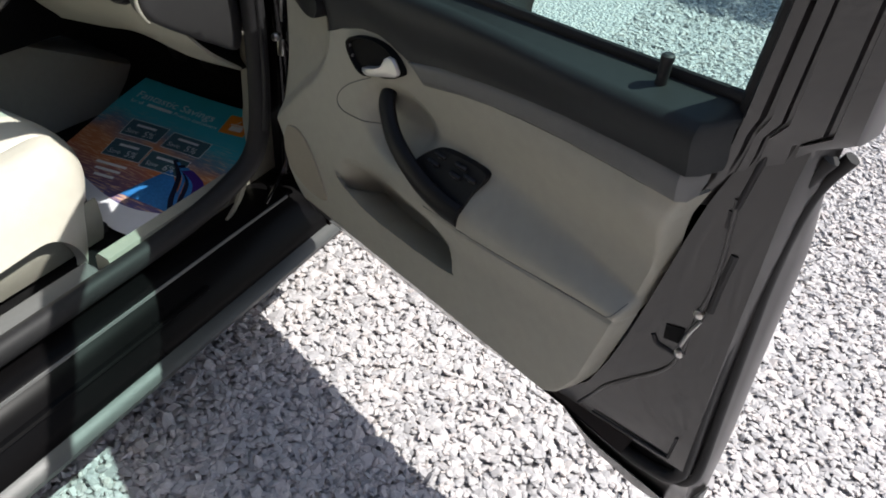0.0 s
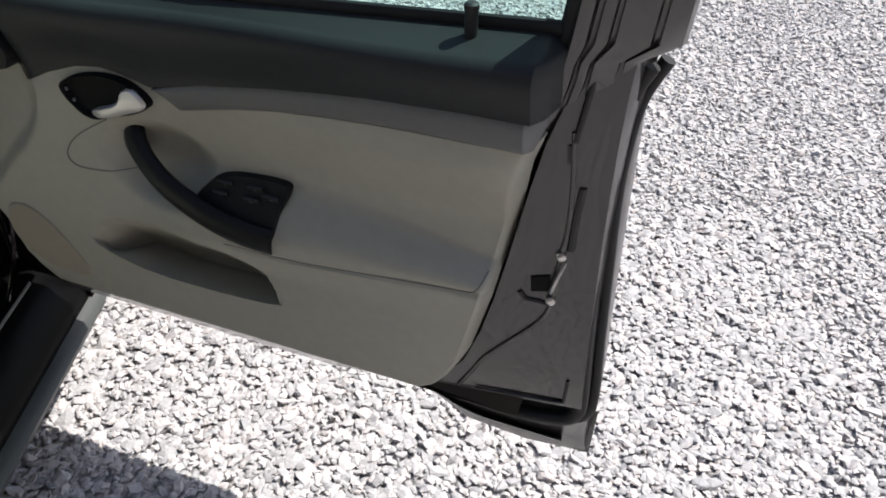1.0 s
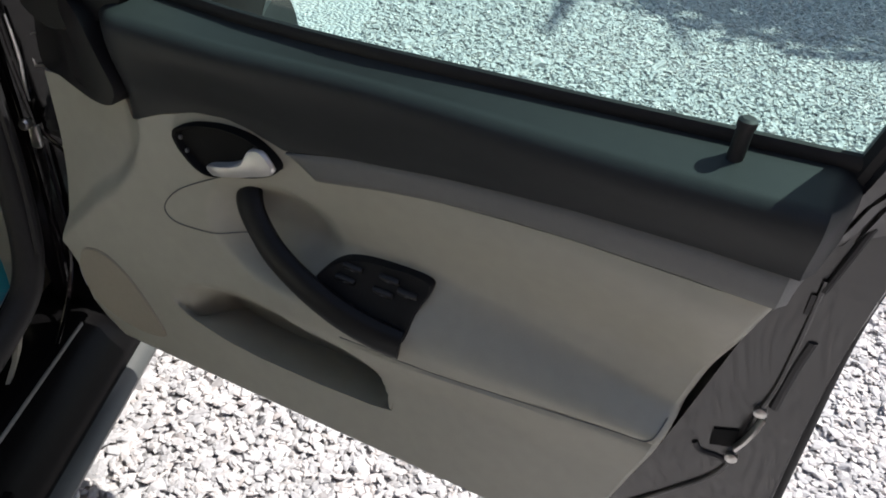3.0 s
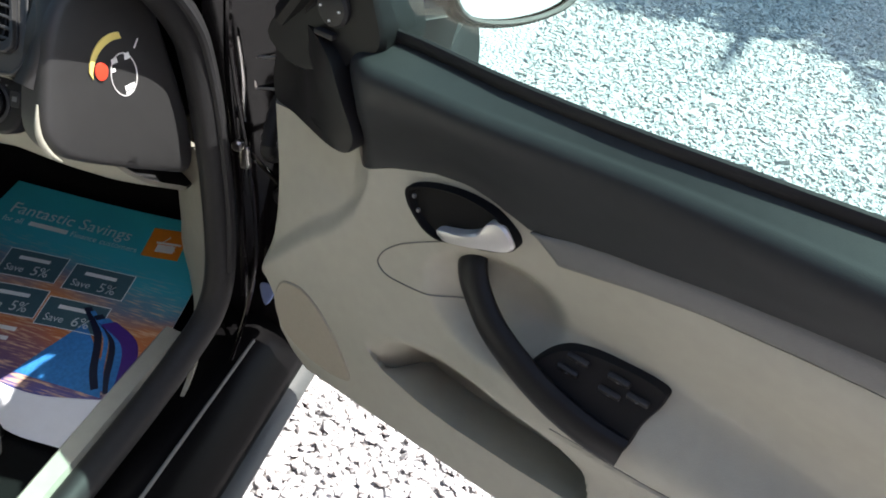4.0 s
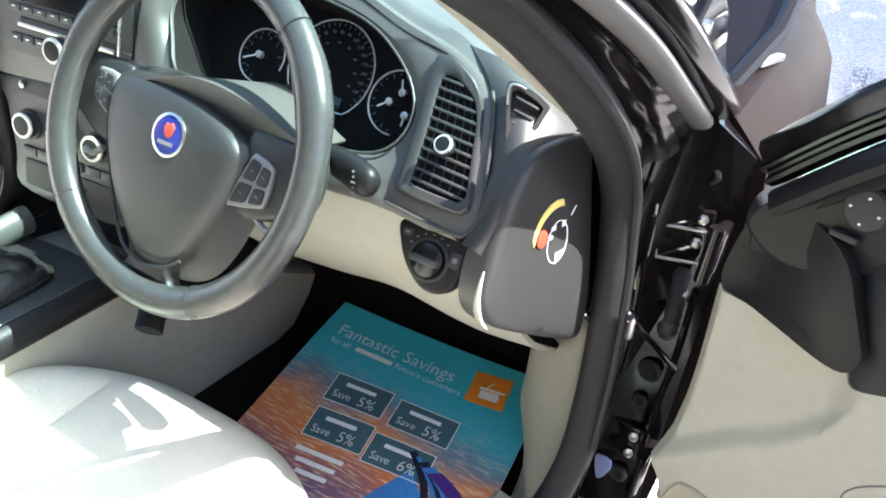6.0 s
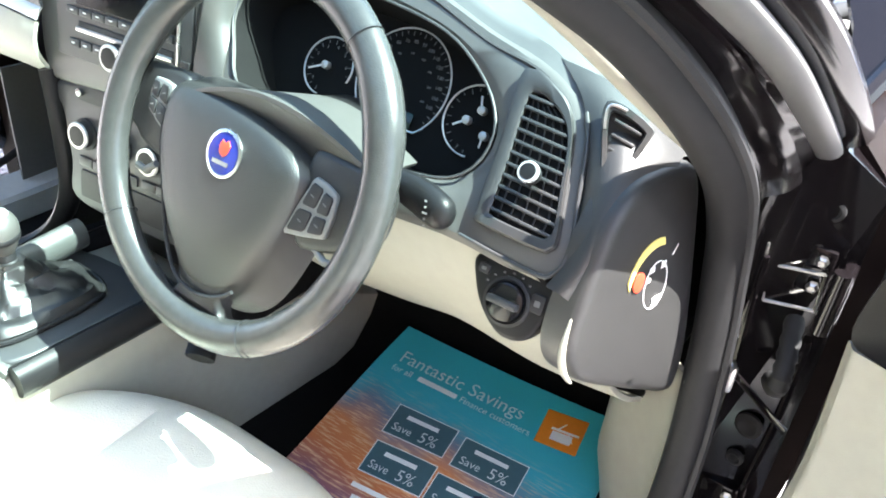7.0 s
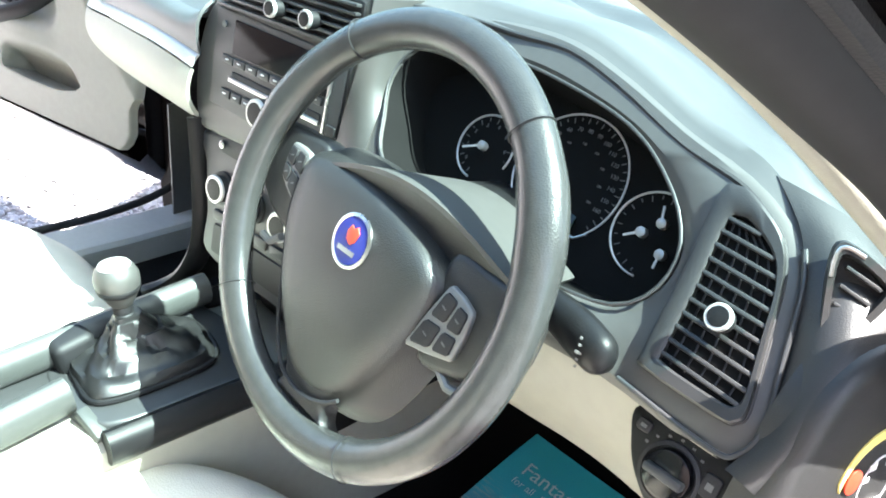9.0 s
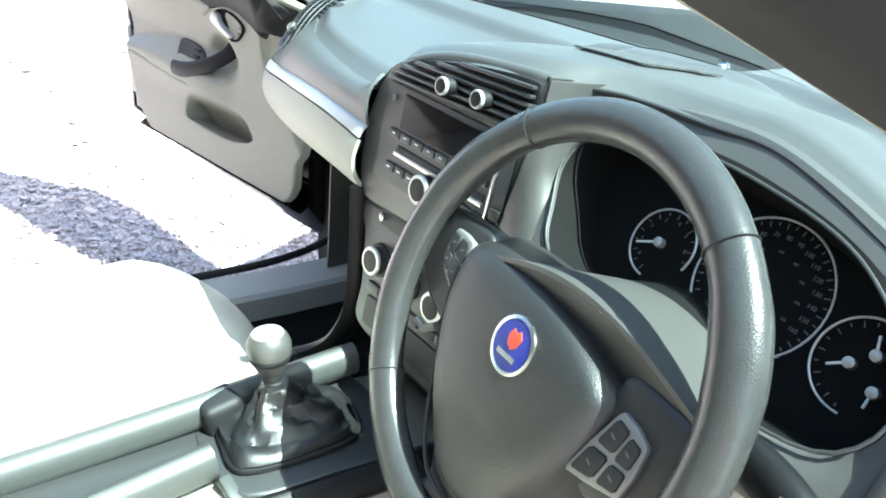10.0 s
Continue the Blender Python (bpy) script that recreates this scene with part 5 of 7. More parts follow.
part("dial_base", tube([CM @ Vector(p) for p in ((0.052, -0.028, 0.002), (0.042, -0.036, 0.002), (-0.03, -0.036, 0.002), (-0.043, -0.024, 0.002))], 0.0011, 6), SILVER, cluster)
needle(0.004, 0.006, 215, 0.020)
dial(0.108, -0.002, 0.038, 80, 275, 12)
needle(0.100, -0.004, 215, 0.019)
needle(0.113, 0.010, 110, 0.018)
needle(0.125, -0.014, 272, 0.016)
part("odometer", slab(rounded(0.062, 0.018, 0.003), 0.002, CM @ Matrix.Translation((0.004, -0.026, 0.002)), 0.0005), LCD, cluster, "dim green odometer window")
for k in range(16):
    mph = 10 * (k + 1)
    a = radians(205 - 240 * (k + 1) / 17)
    words("dial_number", str(mph), 0.0058, CM @ Matrix.Translation((0.006 + 0.046 * math.cos(a), 0.010 + 0.046 * math.sin(a), 0.001)), DIM_MARK, cluster, align="CENTER")
    if k % 2:
        words("dial_number", str(round(mph * 1.6 / 10) * 10), 0.0034, CM @ Matrix.Translation((0.006 + 0.034 * math.cos(a), 0.010 + 0.034 * math.sin(a), 0.001)), DIM_MARK, cluster, align="CENTER")
for k in range(7):
    a = radians(225 - 250 * k / 7)
    words("dial_number", str(k), 0.0055, CM @ Matrix.Translation((-0.096 + 0.024 * math.cos(a), 0.0 + 0.024 * math.sin(a), 0.001)), DIM_MARK, cluster, align="CENTER")

# driver's air vent
vent_pts = [(0.550, 1.006), (0.560, 1.014), (0.574, 1.012), (0.604, 0.998), (0.621, 0.977), (0.634, 0.940), (0.647, 0.902), (0.644, 0.892), (0.632, 0.889), (0.570, 0.891), (0.563, 0.900), (0.558, 0.950)]
vo = curve(flat(FM, vent_pts), 4, True)
vcen = flat(FM, [(0.598, 0.945)])[0]
vi = [(vcen[0] + (p[0] - vcen[0]) * 0.76 + 0.005, vcen[1] + (p[1] - vcen[1]) * 0.80 - 0.003) for p in vo]
VM = FM @ Matrix.Translation((0, 0, 0.0085))
vent = part("air_vent", frame_ring([p[:2] for p in vo], vi, 0.040, VM, 0.0015), TRIM_SIDE, dashboard, "dark air vent with slats")
part("vent_well", slab([p for p in vi], 0.003, VM @ Matrix.Translation((0, 0, -0.0072)), 0.0004), WELL_BLACK, vent)
so = curve(flat(FM, [(0.622, 0.996), (0.634, 0.976), (0.648, 0.936), (0.660, 0.898), (0.655, 0.878), (0.636, 0.872), (0.555, 0.877)]), 5)
part("vent_surround", tube([FM @ Vector((p[0], p[1], 0.001)) for p in so], 0.0022, 8), STACK, dashboard, "grey satin vent edging")
part("vent_gap", tube([FM @ Vector((p[0], p[1], 0.0012)) for p in vo + vo[:1]], 0.0012, 6), BLACK, dashboard)
lo_y, hi_y = min(p[1] for p in vi), max(p[1] for p in vi)


def across(y):
    """The grille's left and right edge at height y."""
    xs = []
    for i in range(len(vi)):
        a, b = vi[i - 1], vi[i]
        if (a[1] - y) * (b[1] - y) <= 0 and a[1] != b[1]:
            xs.append(a[0] + (b[0] - a[0]) * (y - a[1]) / (b[1] - a[1]))
    return (min(xs), max(xs)) if len(xs) > 1 else None


for k in range(11):
    y = lo_y + (hi_y - lo_y) * (k + 0.55) / 11.1
    ab = across(y)
    if ab:
        a, b = ab
        m = VM @ Matrix.Translation(((a + b) / 2, y, -0.0022)) @ pose(0, 0, 0, -8, 0, -4)
        part("slat", box((b - a + 0.002, 0.0034, 0.0030), m, 0.0009), TRIM_SIDE, vent)
for k in range(5):
    pts = []
    for j in range(9):
        y = lo_y + (hi_y - lo_y) * (0.03 + 0.94 * j / 8)
        ab = across(y)
        if ab:
            pts.append(VM @ Vector((ab[0] + (ab[1] - ab[0]) * (k + 0.7) / 5.4, y, -0.0056)))
    part("vane", tube(pts, 0.0009, 6), BLACK, vent)


def ringed_knob(name, m, r, parent, depth=0.012, label="black knob with a bright silver ring"):
    k = part(name, lathe([(r * 0.95, -depth), (r, -0.002), (r * 0.96, 0.0)], m, 28), BLACK, parent, label)
    part("knob_ring", lathe([(r * 1.03, -0.0030), (r * 1.04, -0.0006), (r * 0.97, 0.0008), (r * 0.78, 0.0008), (r * 0.77, -0.001)], m, 28), SILVER_PLASTIC, k, "bright silver ring")
    part("knob_face", lathe([(r * 0.80, -0.002), (r * 0.78, 0.0012), (r * 0.3, 0.0016)], m, 24), DARK, k)
    return k


km = FM @ Matrix.Translation((*flat(FM, [(0.603, 0.938)])[0], 0.024))
part("vent_stem", lathe([(0.006, -0.020), (0.0075, -0.004)], km, 14), STACK, vent)
ringed_knob("vent_knob", km, 0.0098, vent)

# skin between fascia and dashboard end, with the side window vent
ca = curve([(0.575, 0.222, 1.027), (0.612, 0.200, 1.004), (0.636, 0.175, 0.972), (0.650, 0.150, 0.935), (0.661, 0.120, 0.897), (0.653, 0.100, 0.868)], 5)
cb = curve([(0.700, 0.262, 0.978), (0.708, 0.215, 0.966), (0.703, 0.168, 0.945), (0.695, 0.140, 0.918), (0.688, 0.126, 0.882), (0.681, 0.118, 0.846)], 5)
def cheek(s, t):
    k = s * (len(ca) - 1)
    i = min(int(k), len(ca) - 2)
    a, b = ca[i].lerp(ca[i + 1], k - i), cb[i].lerp(cb[i + 1], k - i)
    return a.lerp(b, t) + Vector((0.006, -0.012, 0.010)) * math.sin(math.pi * t)


part("dash_cheek", patch(cheek, 30, 12, 0.005), TRIM_SIDE, dashboard, "charcoal dashboard side")
SVM = basis((0.660, 0.188, 0.982), (0.35, -0.85, 0.45))
sv = curve(flat(SVM, [(0.637, 1.006), (0.648, 1.010), (0.678, 0.996), (0.681, 0.985), (0.669, 0.947), (0.658, 0.947), (0.648, 0.970)]), 4, True)
svi = [tuple(p * 0.70) for p in [Vector(q[:2]) for q in sv]]
side_vent = part("side_vent", frame_ring([p[:2] for p in sv], svi, 0.012, SVM @ Matrix.Translation((0, 0, 0.016)), 0.003), TRIM_SIDE, dashboard, "small triangular window vent")
part("side_vent_well", slab(svi, 0.002, SVM @ Matrix.Translation((0, 0, 0.0065)), 0.0005), BLACK, side_vent)
part("side_vent_lip", tube([SVM @ Vector((p[0] * 0.86, p[1] * 0.86, 0.0165)) for p in sv[-2:] + sv[:6]], 0.0015, 6), SILVER, side_vent, "bright vent lip")
for k in range(3):
    part("slat", box((0.026 - 0.004 * k, 0.0025, 0.008), SVM @ Matrix.Translation((0.001, 0.012 - 0.012 * k, 0.0105)) @ pose(0, 0, 0, 0, 0, -10), 0.0006), STACK, side_vent)

# fuse cover on the dashboard end, with its sticker
EM = basis((0.71, 0.169, 0.873), (1, -0.25, 0.1), (0, 1, 0))
cap = curve([(0.062, 0.092), (0.012, 0.095), (-0.022, 0.084), (-0.050, 0.052), (-0.073, -0.003), (-0.086, -0.048), (-0.074, -0.082), (-0.045, -0.106), (0.0, -0.134), (0.05, -0.163), (0.098, -0.186), (0.115, -0.15), (0.112, -0.085), (0.098, 0.01), (0.085, 0.07)], 4, True)
cover = part("fuse_cover", slab([p[:2] for p in cap], 0.036, EM, 0.011, 0.004), TRIM_SIDE, dashboard, "charcoal grained fuse box cover")
up = Matrix.Translation((0, 0, 0.0045))
arc_o = [(0.020 + 0.040 * math.cos(radians(a)), -0.016 + 0.047 * math.sin(radians(a))) for a in range(75, 171, 8)]
arc_i = [(0.0225 + 0.0385 * math.cos(radians(a)), -0.018 + 0.0405 * math.sin(radians(a))) for a in range(171, 74, -8)]
part("sticker_arc", slab(arc_o + arc_i, 0.0015, EM @ up, 0.0003), YELLOW, cover, "yellow warning sticker")
part("sticker_disc", slab(circle(-0.003, -0.006, 0.0085, 20, 0.0105), 0.0015, EM @ Matrix.Translation((0, 0, 0.0052)), 0.0003), RED, cover, "red prohibition mark")
part("sticker_ring", frame_ring(circle(0.026, -0.020, 0.0185, 28, 0.026), circle(0.026, -0.020, 0.0175, 28, 0.0248), 0.001, EM @ up, 0.0002), WHITE_MARK, cover)
for dx, dy, w, h in ((0.016, 0.000, 0.008, 0.006), (0.034, 0.000, 0.007, 0.007), (0.012, -0.010, 0.006, 0.004), (0.030, -0.036, 0.014, 0.006), (0.028, -0.042, 0.010, 0.003)):
    part("sticker_mark", box((w, h, 0.0006), EM @ Matrix.Translation((dx, dy, 0.0048)), 0), WHITE_MARK, cover)
part("sticker_mark", box((0.012, 0.002, 0.0006), EM @ Matrix.Translation((0.050, 0.010, 0.0048)) @ pose(0, 0, 0, 0, 0, 50), 0), WHITE_MARK, cover)

# cream lip of the knee panel wrapping round the fuse cover
lip = [EM @ Vector((p[0] - 0.0035, p[1] - 0.003, -0.007)) for p in cap[17:26]]
part("knee_lip", tube(lip, [0.0012 + 0.0026 * math.sin(math.pi * k / (len(lip) - 1)) for k in range(len(lip))], 12), CREAM, dashboard, "cream lip beside the fuse cover")
# cream knee panel, light switch
top_edge = curve([(0.27, 0.128, 0.872), (0.40, 0.122, 0.872), (0.54, 0.122, 0.874), (0.62, 0.118, 0.868), (0.683, 0.124, 0.848)], 6)
bot_edge = curve([(0.27, 0.255, 0.640), (0.40, 0.255, 0.655), (0.50, 0.255, 0.668), (0.62, 0.270, 0.645), (0.715, 0.310, 0.628)], 6)
def knee(s, t):
    k = s * (len(top_edge) - 1)
    i = min(int(k), len(top_edge) - 2)
    a, b = top_edge[i].lerp(top_edge[i + 1], k - i), bot_edge[i].lerp(bot_edge[i + 1], k - i)
    p = a.lerp(b, t)
    return p + Vector((0.0, -0.028, -0.012)) * math.sin(math.pi * min(1, t * 1.02)) + Vector((0.012, 0.0, 0.0)) * smooth(0.8, 1, s) * math.sin(math.pi * t)


part("knee_panel", patch(knee, 48, 20, 0.006), CREAM, dashboard, "cream knee panel below the dashboard")
part("knee_underside", patch(lambda s, t: bot_edge[min(int(s * 24), len(bot_edge) - 1)].lerp(Vector((0.27 + 0.44 * s, 0.56, 0.60)), t), 24, 4, 0.004), BLACK, dashboard)
LM = basis((0.62, 0.104, 0.830), (0, -1, 0.45))
lamp = curve(flat(LM, [(0.574, 0.860), (0.580, 0.836), (0.596, 0.816), (0.620, 0.802), (0.644, 0.806), (0.657, 0.826), (0.664, 0.855), (0.620, 0.870)]), 5, True)
switch = part("light_switch", slab([p[:2] for p in lamp], 0.02, LM @ Matrix.Translation((0, 0, 0.004)), 0.005), DARK, dashboard, "dark headlamp switch panel")
lc = flat(LM, [(0.618, 0.832)])[0]
part("switch_ring", lathe([(0.024, -0.004), (0.024, 0.001), (0.021, 0.002), (0.019, -0.002)], LM @ Matrix.Translation((*lc, 0.005)), 26), BLACK, switch)
part("switch_dial", lathe([(0.019, -0.004), (0.018, 0.006), (0.012, 0.008)], LM @ Matrix.Translation((*lc, 0.005)), 24), GLOSS, switch, "round headlamp dial")
part("dial_grip", box((0.032, 0.007, 0.010), LM @ Matrix.Translation((*lc, 0.014)), 0.002), STACK, switch)
for x, z, w, h in ((0.586, 0.851, 0.012, 0.010), (0.647, 0.841, 0.014, 0.018)):
    q = flat(LM, [(x, z)])[0]
    part("fog_button", slab(rounded(w, h, 0.003, 3, *q), 0.004, LM @ Matrix.Translation((0, 0, 0.006)), 0.001), BLACK, switch)
    part("button_mark", box((w * 0.4, h * 0.3, 0.0006), LM @ Matrix.Translation((*q, 0.0063)), 0), DIM_MARK, switch)
for k in range(7):
    a = radians(35 + 20 * k)
    part("switch_mark", box((0.0025, 0.0018, 0.0005), LM @ Matrix.Translation((lc[0] + 0.028 * math.cos(a), lc[1] + 0.027 * math.sin(a), 0.0043)), 0), DIM_MARK, switch)

# ---- centre stack ----
SM = basis((0.03, 0.126, 0.9), (0.1, -1, 0.15))
st = curve(flat(SM, [(-0.094, 0.852), (-0.106, 0.872), (-0.112, 0.90), (-0.113, 0.935), (-0.105, 0.981), (-0.078, 1.019), (-0.038, 1.041), (0.02, 1.057), (0.10, 1.066), (0.160, 1.068), (0.165, 1.058), (0.163, 1.0), (0.156, 0.93), (0.151, 0.872), (0.140, 0.862), (0.05, 0.856), (-0.06, 0.850)]), 5, True)
stack = tagged(part("radio_console", slab([p[:2] for p in st], 0.05, SM, 0.006), FASCIA), "grey satin radio surround with dark slatted vent", "radio panel")
at = lambda x, z, lift=0.0: SM @ Matrix.Translation((*flat(SM, [(x, z)])[0], lift))  # noqa: E731
def panel(name, x0, x1, z0, z1, mat, lift=0.002, deep=0.004, r=0.003, label="", parent=None):
    a, b = flat(SM, [(x0, z0)])[0], flat(SM, [(x1, z1)])[0]
    return part(name, slab(rounded(abs(b[0] - a[0]), abs(b[1] - a[1]), r, 3, (a[0] + b[0]) / 2, (a[1] + b[1]) / 2), deep, SM @ Matrix.Translation((0, 0, lift)), min(0.001, deep / 3)), mat, parent or stack, label)


cv = curve(flat(SM, [(-0.074, 1.000), (-0.060, 1.022), (-0.028, 1.038), (0.03, 1.050), (0.10, 1.057), (0.150, 1.059), (0.157, 1.05), (0.156, 1.008), (0.09, 1.004), (0.0, 0.999)]), 4, True)
cvent = part("centre_vent", slab([p[:2] for p in cv], 0.004, SM @ Matrix.Translation((0, 0, 0.002)), 0.001), BLACK, stack, "black slatted centre vent")
for k in range(6):
    z = 1.008 + 0.0085 * k
    x0, x1 = -0.072 + max(0.0, (z - 1.008) * 1.2) + max(0.0, (z - 1.03) * 3.2), 0.154
    a, b = flat(SM, [(x0, z - 0.001)])[0], flat(SM, [(x1, z + 0.003)])[0]
    m = SM @ Matrix.Translation(((a[0] + b[0]) / 2, (a[1] + b[1]) / 2, 0.006)) @ pose(0, 0, 0, 0, 0, math.degrees(math.atan2(b[1] - a[1], b[0] - a[0])))
    part("slat", box((b[0] - a[0], 0.0035, 0.008), m, 0.001), STACK, cvent)
for x, z in ((0.040, 1.024), (0.097, 1.026)):
    ringed_knob("vent_knob", at(x, z, 0.024), 0.0095, cvent, 0.018)
radio = panel("radio", -0.078, 0.150, 0.888, 0.999, STACK, 0.003, 0.006, 0.006, "graphite car radio")
panel("radio_display", -0.040, 0.126, 0.955, 0.992, BLANK, 0.005, 0.003, 0.002, "dark radio display", radio)
part("eject_button", lathe([(0.004, -0.002), (0.004, 0.001), (0.002, 0.0015)], at(-0.060, 0.985, 0.004), 12), GREY_PLASTIC, radio)
for k in range(8):
    panel("radio_button", -0.056 + 0.0225 * k, -0.0355 + 0.0225 * k, 0.942, 0.951, STACK, 0.006, 0.003, 0.001, "", radio)
    panel("button_mark", -0.049 + 0.0225 * k, -0.043 + 0.0225 * k, 0.9462, 0.9476, WHITE_MARK, 0.0065, 0.001, 0.0003, "", radio)
panel("disc_slot", -0.036, 0.122, 0.926, 0.933, BLACK, 0.0045, 0.003, 0.001, "narrow disc slot", radio)
panel("slot_lip", -0.040, 0.122, 0.9225, 0.9258, SILVER, 0.006, 0.003, 0.001, "silver slot lip", radio)
for k in range(3):
    panel("preset_button", -0.052 + 0.021 * k, -0.034 + 0.021 * k, 0.902, 0.912, STACK, 0.006, 0.003, 0.0015, "", radio)
    panel("button_mark", -0.047 + 0.021 * k, -0.041 + 0.021 * k, 0.906, 0.9078, WHITE_MARK, 0.0066, 0.001, 0.0003, "", radio)
ringed_knob("radio_knob", at(0.030, 0.905, 0.016), 0.0165, radio, 0.016)
for k in range(3):
    panel("preset_button", 0.062 + 0.022 * k, 0.082 + 0.022 * k, 0.900, 0.913, STACK, 0.006, 0.003, 0.0015, "", radio)
panel("radio_trim", 0.128, 0.132, 0.900, 0.985, SILVER, 0.006, 0.003, 0.001, "", radio)
for z in (0.92, 0.905):
    panel("hazard_button", 0.134, 0.149, z - 0.005, z + 0.006, BLACK, 0.006, 0.003, 0.0015, "", radio)
lw = curve(flat(SM, [(-0.088, 0.848), (-0.080, 0.81), (-0.066, 0.745), (-0.058, 0.690), (0.05, 0.680), (0.15, 0.690), (0.160, 0.78), (0.168, 0.862)]), 4, True)
climate = tagged(part("climate_panel", slab([p[:2] for p in lw], 0.05, SM @ Matrix.Translation((0, 0, -0.004)), 0.006), STACK), "graphite climate control panel with three ringed knobs", "control panel")
panel("coin_slot", -0.048, 0.150, 0.832, 0.852, BLACK, -0.002, 0.003, 0.004, "shallow dark slot", climate)
part("slot_pin", lathe([(0.005, -0.002), (0.005, 0.002), (0.003, 0.003)], at(-0.042, 0.843, 0.0), 12), SILVER, climate)
for x in (-0.034, 0.028, 0.090):
    ringed_knob("climate_knob", at(x, 0.788, 0.011), 0.0175, climate, 0.020)
    part("knob_collar", lathe([(0.0215, -0.004), (0.0215, 0.002), (0.018, 0.003)], at(x, 0.788, -0.003), 26), BLACK, climate)
for x in (-0.045, 0.012, 0.070):
    for k in range(2):
        panel("climate_button", x + 0.026 * k, x + 0.024 + 0.026 * k, 0.744, 0.756, STACK, -0.0005, 0.003, 0.001, "", climate)
panel("lower_shelf", -0.044, 0.140, 0.698, 0.735, BLACK, -0.002, 0.003, 0.004, "dark storage slot", climate)
# the flared legs running down to the console
for side in (-1, 1):
    off = 0.0 if side < 0 else 0.090
    leg = [(side * x + off, y, z) for x, y, z in ((0.100 - 0.022 * (side > 0), 0.112, 0.86), (0.092 - 0.012 * (side > 0), 0.110, 0.78), (0.088, 0.105, 0.70), (0.102, 0.093, 0.645), (0.128, 0.075, 0.61), (0.150, 0.045, 0.592))]
    lc_ = curve(leg, 5)
    part("console_leg", tube(lc_, 0.016, 10, squash=(1.2, 0.6), up=(0, 1, 0)), DARK, dashboard, "dark flared console leg")
    part("leg_side", patch(lambda s, t: Vector(lc_[min(int(s * 25), 25)]).lerp(Vector((lc_[min(int(s * 25), 25)].x * 0.8, 0.60, lc_[min(int(s * 25), 25)].z - 0.04)), t), 25, 4, 0.004), CARPET, dashboard)
part("stack_core", box((0.24, 0.25, 0.42), Matrix.Translation((0.045, 0.30, 0.76)), 0.02), BLACK, dashboard)


# ---- steering wheel and column ----
WM = basis((0.3313, 0.0373, 0.9086), (-0.0454, -0.877, 0.3794))
R = 0.183
rim_path, rim_r = [], []
for k in range(120):
    a = 2 * math.pi * k / 120
    rim_path.append(WM @ Vector((R * math.cos(a), R * math.sin(a), 0.004 * math.cos(2 * a))))
    deg = math.degrees(a)
    grip = max(smooth(16, 6, abs(deg - c)) for c in (28, 152))
    rim_r.append(0.0165 + 0.0015 * grip)
wheel = tagged(part("steering_wheel", tube(rim_path, rim_r, 18, closed=True, up=WM.to_3x3().col[2], squash=(0.95, 1.1)), WHEEL_LEATHER), "worn black leather steering wheel with blue badge", "steering wheel")
for deg in (50, 124, 219, 297):
    a = radians(deg)
    c, t = WM @ Vector((R * math.cos(a), R * math.sin(a), 0)), WM.to_3x3() @ Vector((-math.sin(a), math.cos(a), 0))
    part("rim_seam", tube([c + 0.0174 * (math.cos(j / 10 * math.pi) * (WM.to_3x3() @ Vector((math.cos(a), math.sin(a), 0))) * 1.07 + math.sin(j / 10 * math.pi) * WM.to_3x3().col[2] * 0.95) for j in range(-10, 11)], 0.0007, 5), BLACK, wheel)
pad_pts = [(-0.104, 0.034), (-0.086, 0.045), (-0.033, 0.048), (0.024, 0.040), (0.066, 0.026), (0.092, 0.010), (0.096, -0.010), (0.086, -0.050), (0.066, -0.094), (0.046, -0.126), (0.020, -0.142), (-0.010, -0.146), (-0.038, -0.137), (-0.062, -0.108), (-0.084, -0.064), (-0.103, -0.022), (-0.108, 0.010)]
pad = curve(pad_pts, 4, True)


def pad_height(y, h):
    """The cover's face, falling away at its foot."""
    return h - 0.010 * smooth(-0.06, -0.13, y)


rings = []
for k, h in ((1.19, -0.045), (1.12, -0.024), (1.055, -0.006), (1.0, 0.003), (0.96, 0.0065), (0.93, 0.009), (0.88, 0.011), (0.82, 0.0125), (0.74, 0.014), (0.66, 0.015), (0.5, 0.016), (0.35, 0.0165), (0.1, 0.0165)):
    rings.append([WM @ Vector((p[0] * k, -0.02 + (p[1] + 0.02) * k, pad_height(-0.02 + (p[1] + 0.02) * k, h))) for p in pad])
airbag = part("airbag_cover", loft(rings), PAD, wheel, "dark grey airbag cover")
bm_ = WM @ Matrix.Translation((0.005, -0.002, 0.0165))
badge = part("badge", lathe([(0.024, -0.004), (0.024, 0.001), (0.0215, 0.002), (0.0205, 0.0008)], bm_, 32), SILVER, wheel, "round badge with silver rim")
part("badge_field", lathe([(0.0207, -0.001), (0.0205, 0.0014), (0.01, 0.0022)], bm_, 28), BLUE, badge, "blue enamel field")
part("badge_crest", slab([(-0.007, 0.006), (-0.004, 0.012), (0.0, 0.010), (0.004, 0.013), (0.008, 0.008), (0.006, 0.0), (0.001, -0.004), (-0.005, -0.001)], 0.001, bm_ @ Matrix.Translation((0.001, 0.001, 0.0032)), 0.0003), RED, badge, "red crest shape")
part("badge_bar", box((0.022, 0.004, 0.0008), bm_ @ Matrix.Translation((0.0, -0.009, 0.0026)), 0), SILVER, badge)
